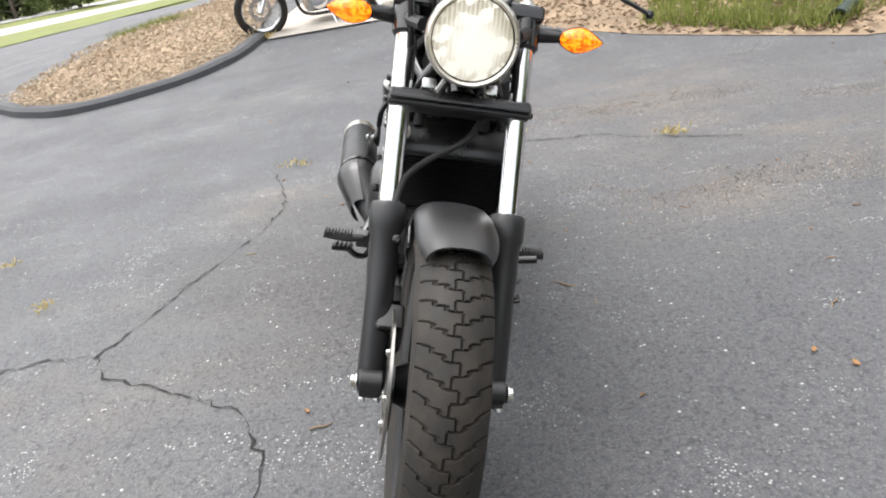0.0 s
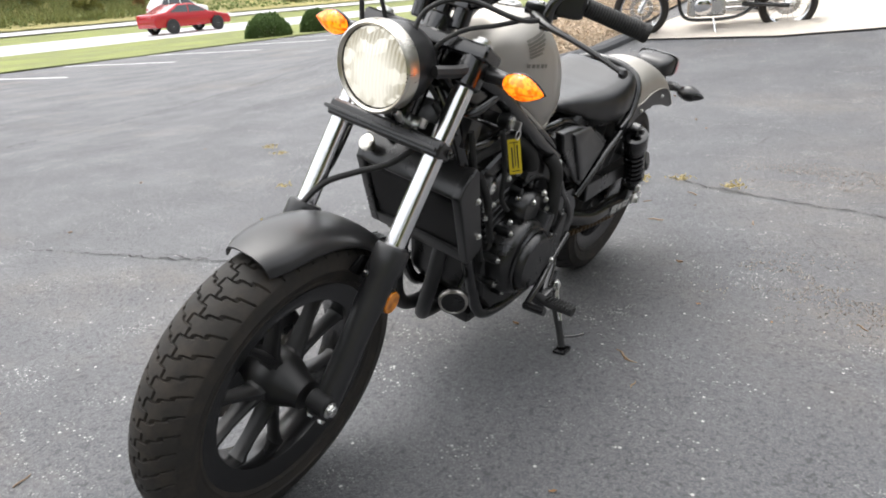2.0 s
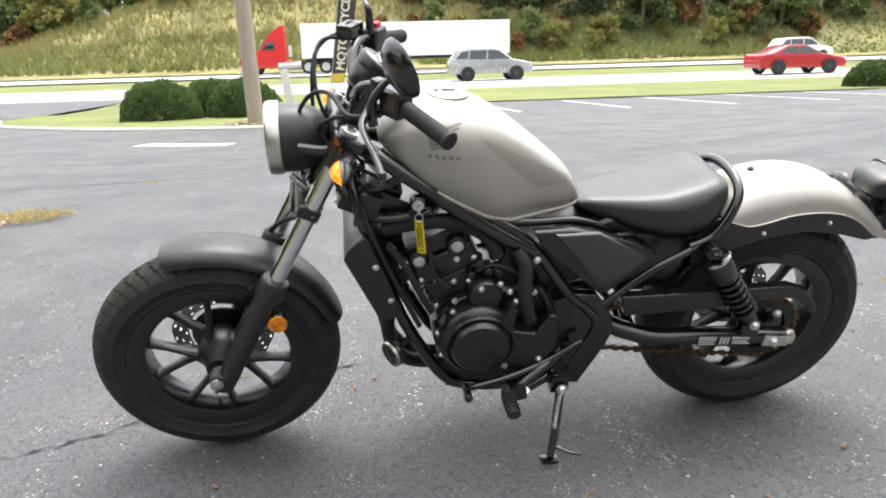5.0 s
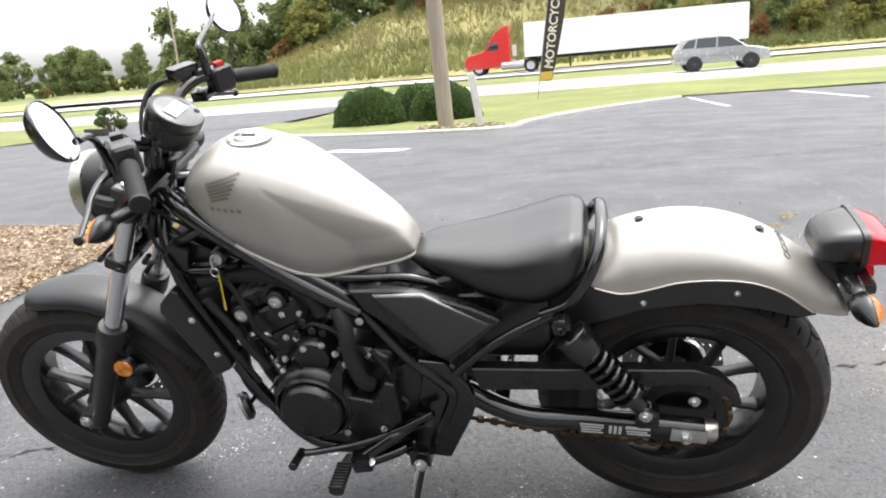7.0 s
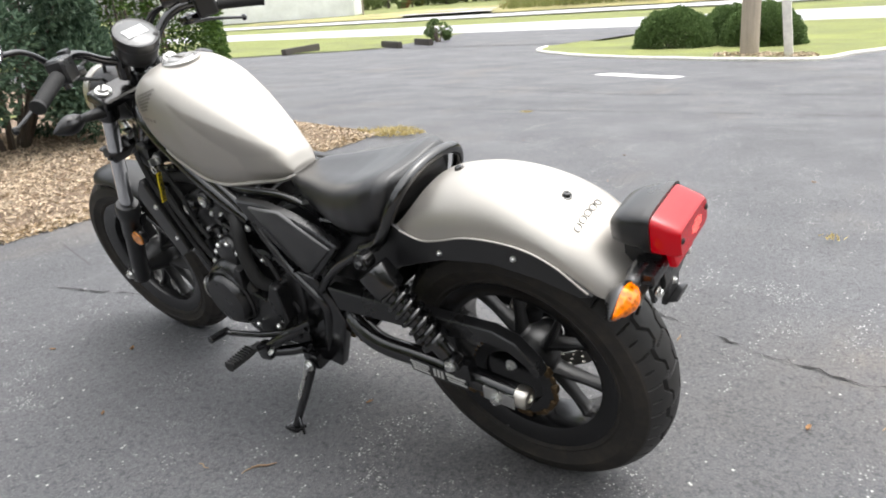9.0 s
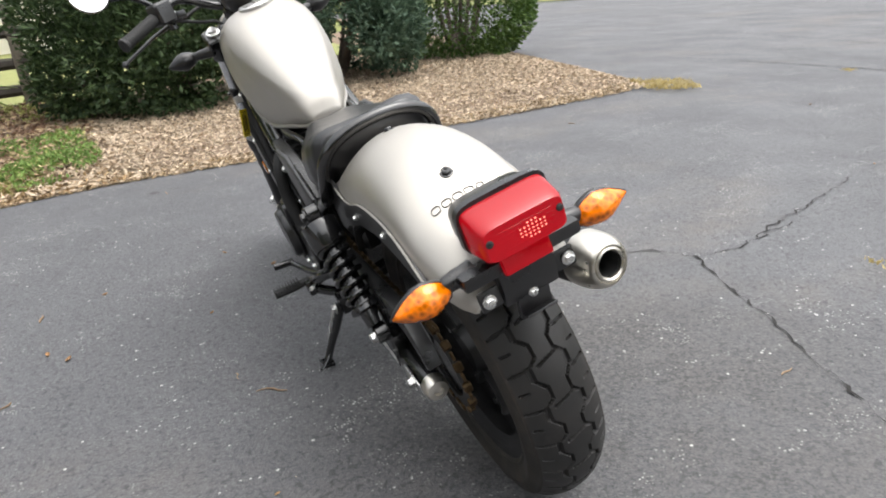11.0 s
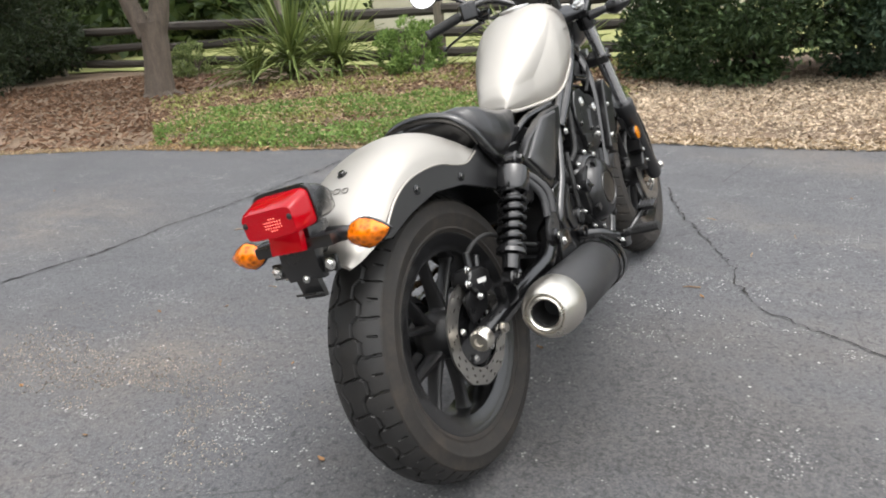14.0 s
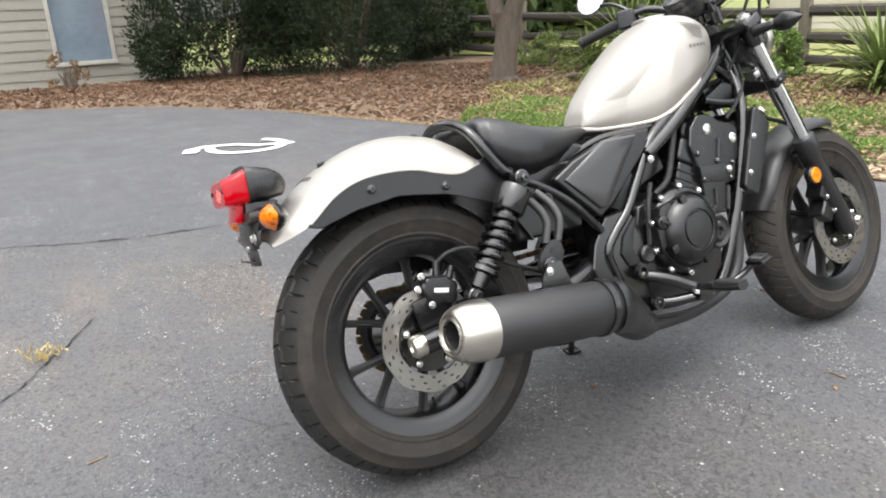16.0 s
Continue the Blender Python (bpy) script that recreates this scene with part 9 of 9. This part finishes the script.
for s in (1, -1):
    part("fork_tube", tube([(0.83, 0.1 * s, 0.32), (0.55, 0.1 * s, 0.85), (0.50, 0.1 * s, 0.95)], [0.03, 0.025, 0.022], 14, False), CHROME, cr, "chrome fork tube")
    part("exhaust_pipe", tube([(0.2, -0.16, 0.5 + 0.05 * s), (0.26, -0.2, 0.38), (0.1, -0.22, 0.28 + 0.04 * s), (-0.4, -0.23, 0.27 + 0.05 * s), (-0.95, -0.24, 0.30 + 0.06 * s)], [0.03, 0.03, 0.035, 0.045, 0.045], 12), CHROME, cr)
    part("indicator", lathe([(0.0, 0), (0.03, 0.01), (0.033, 0.03), (0.0, 0.05)], (0.56, 0.2 * s, 0.80), (1, 0, 0), 16), AMBER, cr)


def cruiser_fender(cx, r, a0, a1, half, name):
    rr = []
    for k in range(15):
        a = radians(a0 + (a1 - a0) * k / 14)
        rr.append([Vector((cx + (r - 0.03 * (e / 4) ** 2) * math.cos(a), half * e / 4, 0.32 + (r - 0.03 * (e / 4) ** 2) * math.sin(a))) for e in range(-4, 5)])
    part(name, shell_of(rr, [[p - Vector((p.x - cx, 0, p.z - 0.32)).normalized() * 0.006 for p in q] for q in rr]), BLUE, cr)


cruiser_fender(0.82, 0.36, 55, 160, 0.085, "front_fender")
cruiser_fender(-0.80, 0.37, 20, 165, 0.11, "rear_fender")
tr_ = []
for x, w, z0, z1 in ((0.44, 0.04, 0.83, 0.88), (0.40, 0.09, 0.78, 0.92), (0.28, 0.14, 0.74, 0.95), (0.12, 0.15, 0.72, 0.94), (-0.02, 0.12, 0.71, 0.87), (-0.10, 0.05, 0.71, 0.78)):
    tr_.append([Vector((x, w * math.cos(b), (z0 + z1) / 2 + (z1 - z0) / 2 * math.sin(b))) for b in [2 * math.pi * k / 20 for k in range(20)]])
part("fuel_tank", loft(tr_), BLUE, cr, "glossy dark blue tank")
sr = []
for x, w, z0, z1 in ((-0.06, 0.06, 0.66, 0.74), (-0.18, 0.13, 0.62, 0.71), (-0.32, 0.17, 0.62, 0.71), (-0.45, 0.16, 0.64, 0.76), (-0.52, 0.12, 0.68, 0.80), (-0.62, 0.13, 0.72, 0.80), (-0.75, 0.10, 0.74, 0.80)):
    sr.append([Vector((x, w * math.cos(b), (z0 + z1) / 2 + (z1 - z0) / 2 * math.sin(b))) for b in [2 * math.pi * k / 16 for k in range(16)]])
part("seat", loft(sr), VINYL, cr)
part("crankcase", box((0.42, 0.30, 0.24), pose(0.08, 0, 0.36), 0.06, 3), STEEL, cr, "polished engine case")
for x0, dx in ((0.16, 0.13), (0.02, -0.13)):
    cyl = part("cylinder", rod((x0, 0, 0.44), (x0 + dx, 0, 0.66), 0.068, seg=20), STEEL, cr)
    for k in range(7):
        part("cooling_fin", lathe([(0.07, 0.002), (0.085, 0.004), (0.085, 0.014), (0.07, 0.016)], (x0 + dx * 0.12 * k, 0, 0.45 + 0.028 * k), (dx, 0, 0.24), 20), STEEL, cyl)
part("side_case", lathe([(0.0, 0.19), (0.07, 0.19), (0.10, 0.17), (0.105, 0.14)], (0.12, 0, 0.36), (0, 1, 0), 28), CHROME, cr)
part("tool_box", box((0.26, 0.34, 0.17), pose(-0.30, 0, 0.50, 0, -6, 0), 0.03, 3), CHROME, cr)
part("cradle_frame", tube([(0.46, 0, 0.85), (0.40, 0.08, 0.5), (0.33, 0.1, 0.25), (0.1, 0.12, 0.2), (-0.3, 0.12, 0.24), (-0.5, 0.1, 0.45), (-0.55, 0.08, 0.65)], 0.02, 10), BLACK, cr)
part("swingarm", tube([(-0.3, 0.11, 0.36), (-0.8, 0.11, 0.315)], 0.025, 10, False), BLACK, cr)
part("handlebar", tube([(0.22, -0.42, 1.08), (0.36, -0.3, 1.10), (0.47, -0.1, 1.0), (0.47, 0.1, 1.0), (0.36, 0.3, 1.10), (0.22, 0.42, 1.08)], 0.014, 10), CHROME, cr)
part("headlight", lathe([(0.0, -0.1), (0.06, -0.09), (0.09, -0.03), (0.095, 0.03), (0.085, 0.04), (0.0, 0.05)], (0.62, 0, 0.88), (1, 0, 0), 28), CHROME, cr)
part("side_stand", tube([(0.0, 0.14, 0.22), (-0.04, 0.28, 0.06)], 0.012, 8, False), CHROME, cr)

# drain pipe end in the back bed, its dark mouth towards the lot
dp = lathe([(0.050, -0.35), (0.052, 0.0), (0.060, 0.005), (0.060, 0.02), (0.047, 0.02), (0.045, -0.3), (0.0, -0.3)], (0, 0, 0), (0.75, -0.65, -0.12), 24)
solid("drain_pipe", dp, surface("drain_plastic", (0.03, 0.045, 0.04), 0.5), "short dark green plastic drain pipe end", "pipe", pose(-3.3, 2.85, height(-3.3, 2.85) + 0.075))

# litter on the asphalt
LEAFBROWN = surface("dry_leaf_brown", (0.36, 0.20, 0.09), 0.85, vary=0.35, fine=120, each=0.5)
TWIG = surface("twig_brown", (0.30, 0.20, 0.12), 0.9, vary=0.3, each=0.4)


def dry_leaf(seed):
    rng = random.Random(seed)
    g, n = Geo(), 7
    for k in range(n + 1):
        t = k / n
        w = 0.011 * math.sin(math.pi * (0.08 + 0.9 * t)) * rng.uniform(0.75, 1.2)
        z = 0.004 + 0.006 * abs(t - 0.5) * rng.uniform(0.5, 2)
        g.v += [(0.045 * (t - 0.5), -w, z + 0.006), (0.045 * (t - 0.5), 0, z - 0.002), (0.045 * (t - 0.5), w, z + 0.006 * rng.uniform(0.3, 1.3))]
    g.f = [(3 * k + j, 3 * k + 3 + j, 3 * k + 4 + j, 3 * k + 1 + j) for k in range(n) for j in (0, 1)]
    return mesh_of(g, "dry_leaf", LEAFBROWN)


LEAVES = [dry_leaf(k) for k in range(4)]
TWIGS = [mesh_of(tube([(-0.03, 0, 0.004), (-0.01, 0.003 * k, 0.005), (0.012, -0.002, 0.005), (0.035, 0.004, 0.004)], [0.0028, 0.0032, 0.0026, 0.0015], 6), "twig", TWIG) for k in range(3)]
rng = random.Random(12)
for x, y in [(0.33, -0.29), (0.435, 0.52), (-0.57, 0.51), (-0.54, 0.73), (0.61, 1.5), (-0.88, 0.35), (0.92, -0.86), (1.0, 0.4), (0.83, 0.85), (-1.55, 0.2), (-0.3, 1.25), (0.75, 0.25), (-1.2, -0.4), (0.35, 0.95), (-1.05, 1.0), (1.6, -0.7), (0.9, 1.9), (-0.2, 3.0)] \
        + [(rng.uniform(-4, 2.4), rng.uniform(-3.5, 4)) for k in range(26)]:
    ob = new("dry_leaf", rng.choice(LEAVES))
    s = rng.uniform(0.3, 0.62)
    ob.matrix_world = pose(x, y, height(x, y) + 0.001, 0, 0, rng.uniform(0, 360)) @ Matrix.Scale(s, 4)
    tagged(ob, "small curled brown leaf lying on the asphalt", "leaf", "fallen leaves on the lot")
for x, y in [(-0.16, 0.43), (-0.14, 0.458), (-0.03, 0.51), (0.40, -0.246), (0.15, 1.1), (-0.62, 0.95)] + [(rng.uniform(-2.5, 2.3), rng.uniform(-2, 2.6)) for k in range(16)]:
    ob = new("twig", rng.choice(TWIGS))
    s = rng.uniform(0.5, 1.0)
    ob.matrix_world = pose(x, y, height(x, y), 0, 0, rng.uniform(0, 360)) @ Matrix.Scale(s, 4)
    tagged(ob, "small pale brown twig lying on the asphalt", "twig", "twigs on the lot")
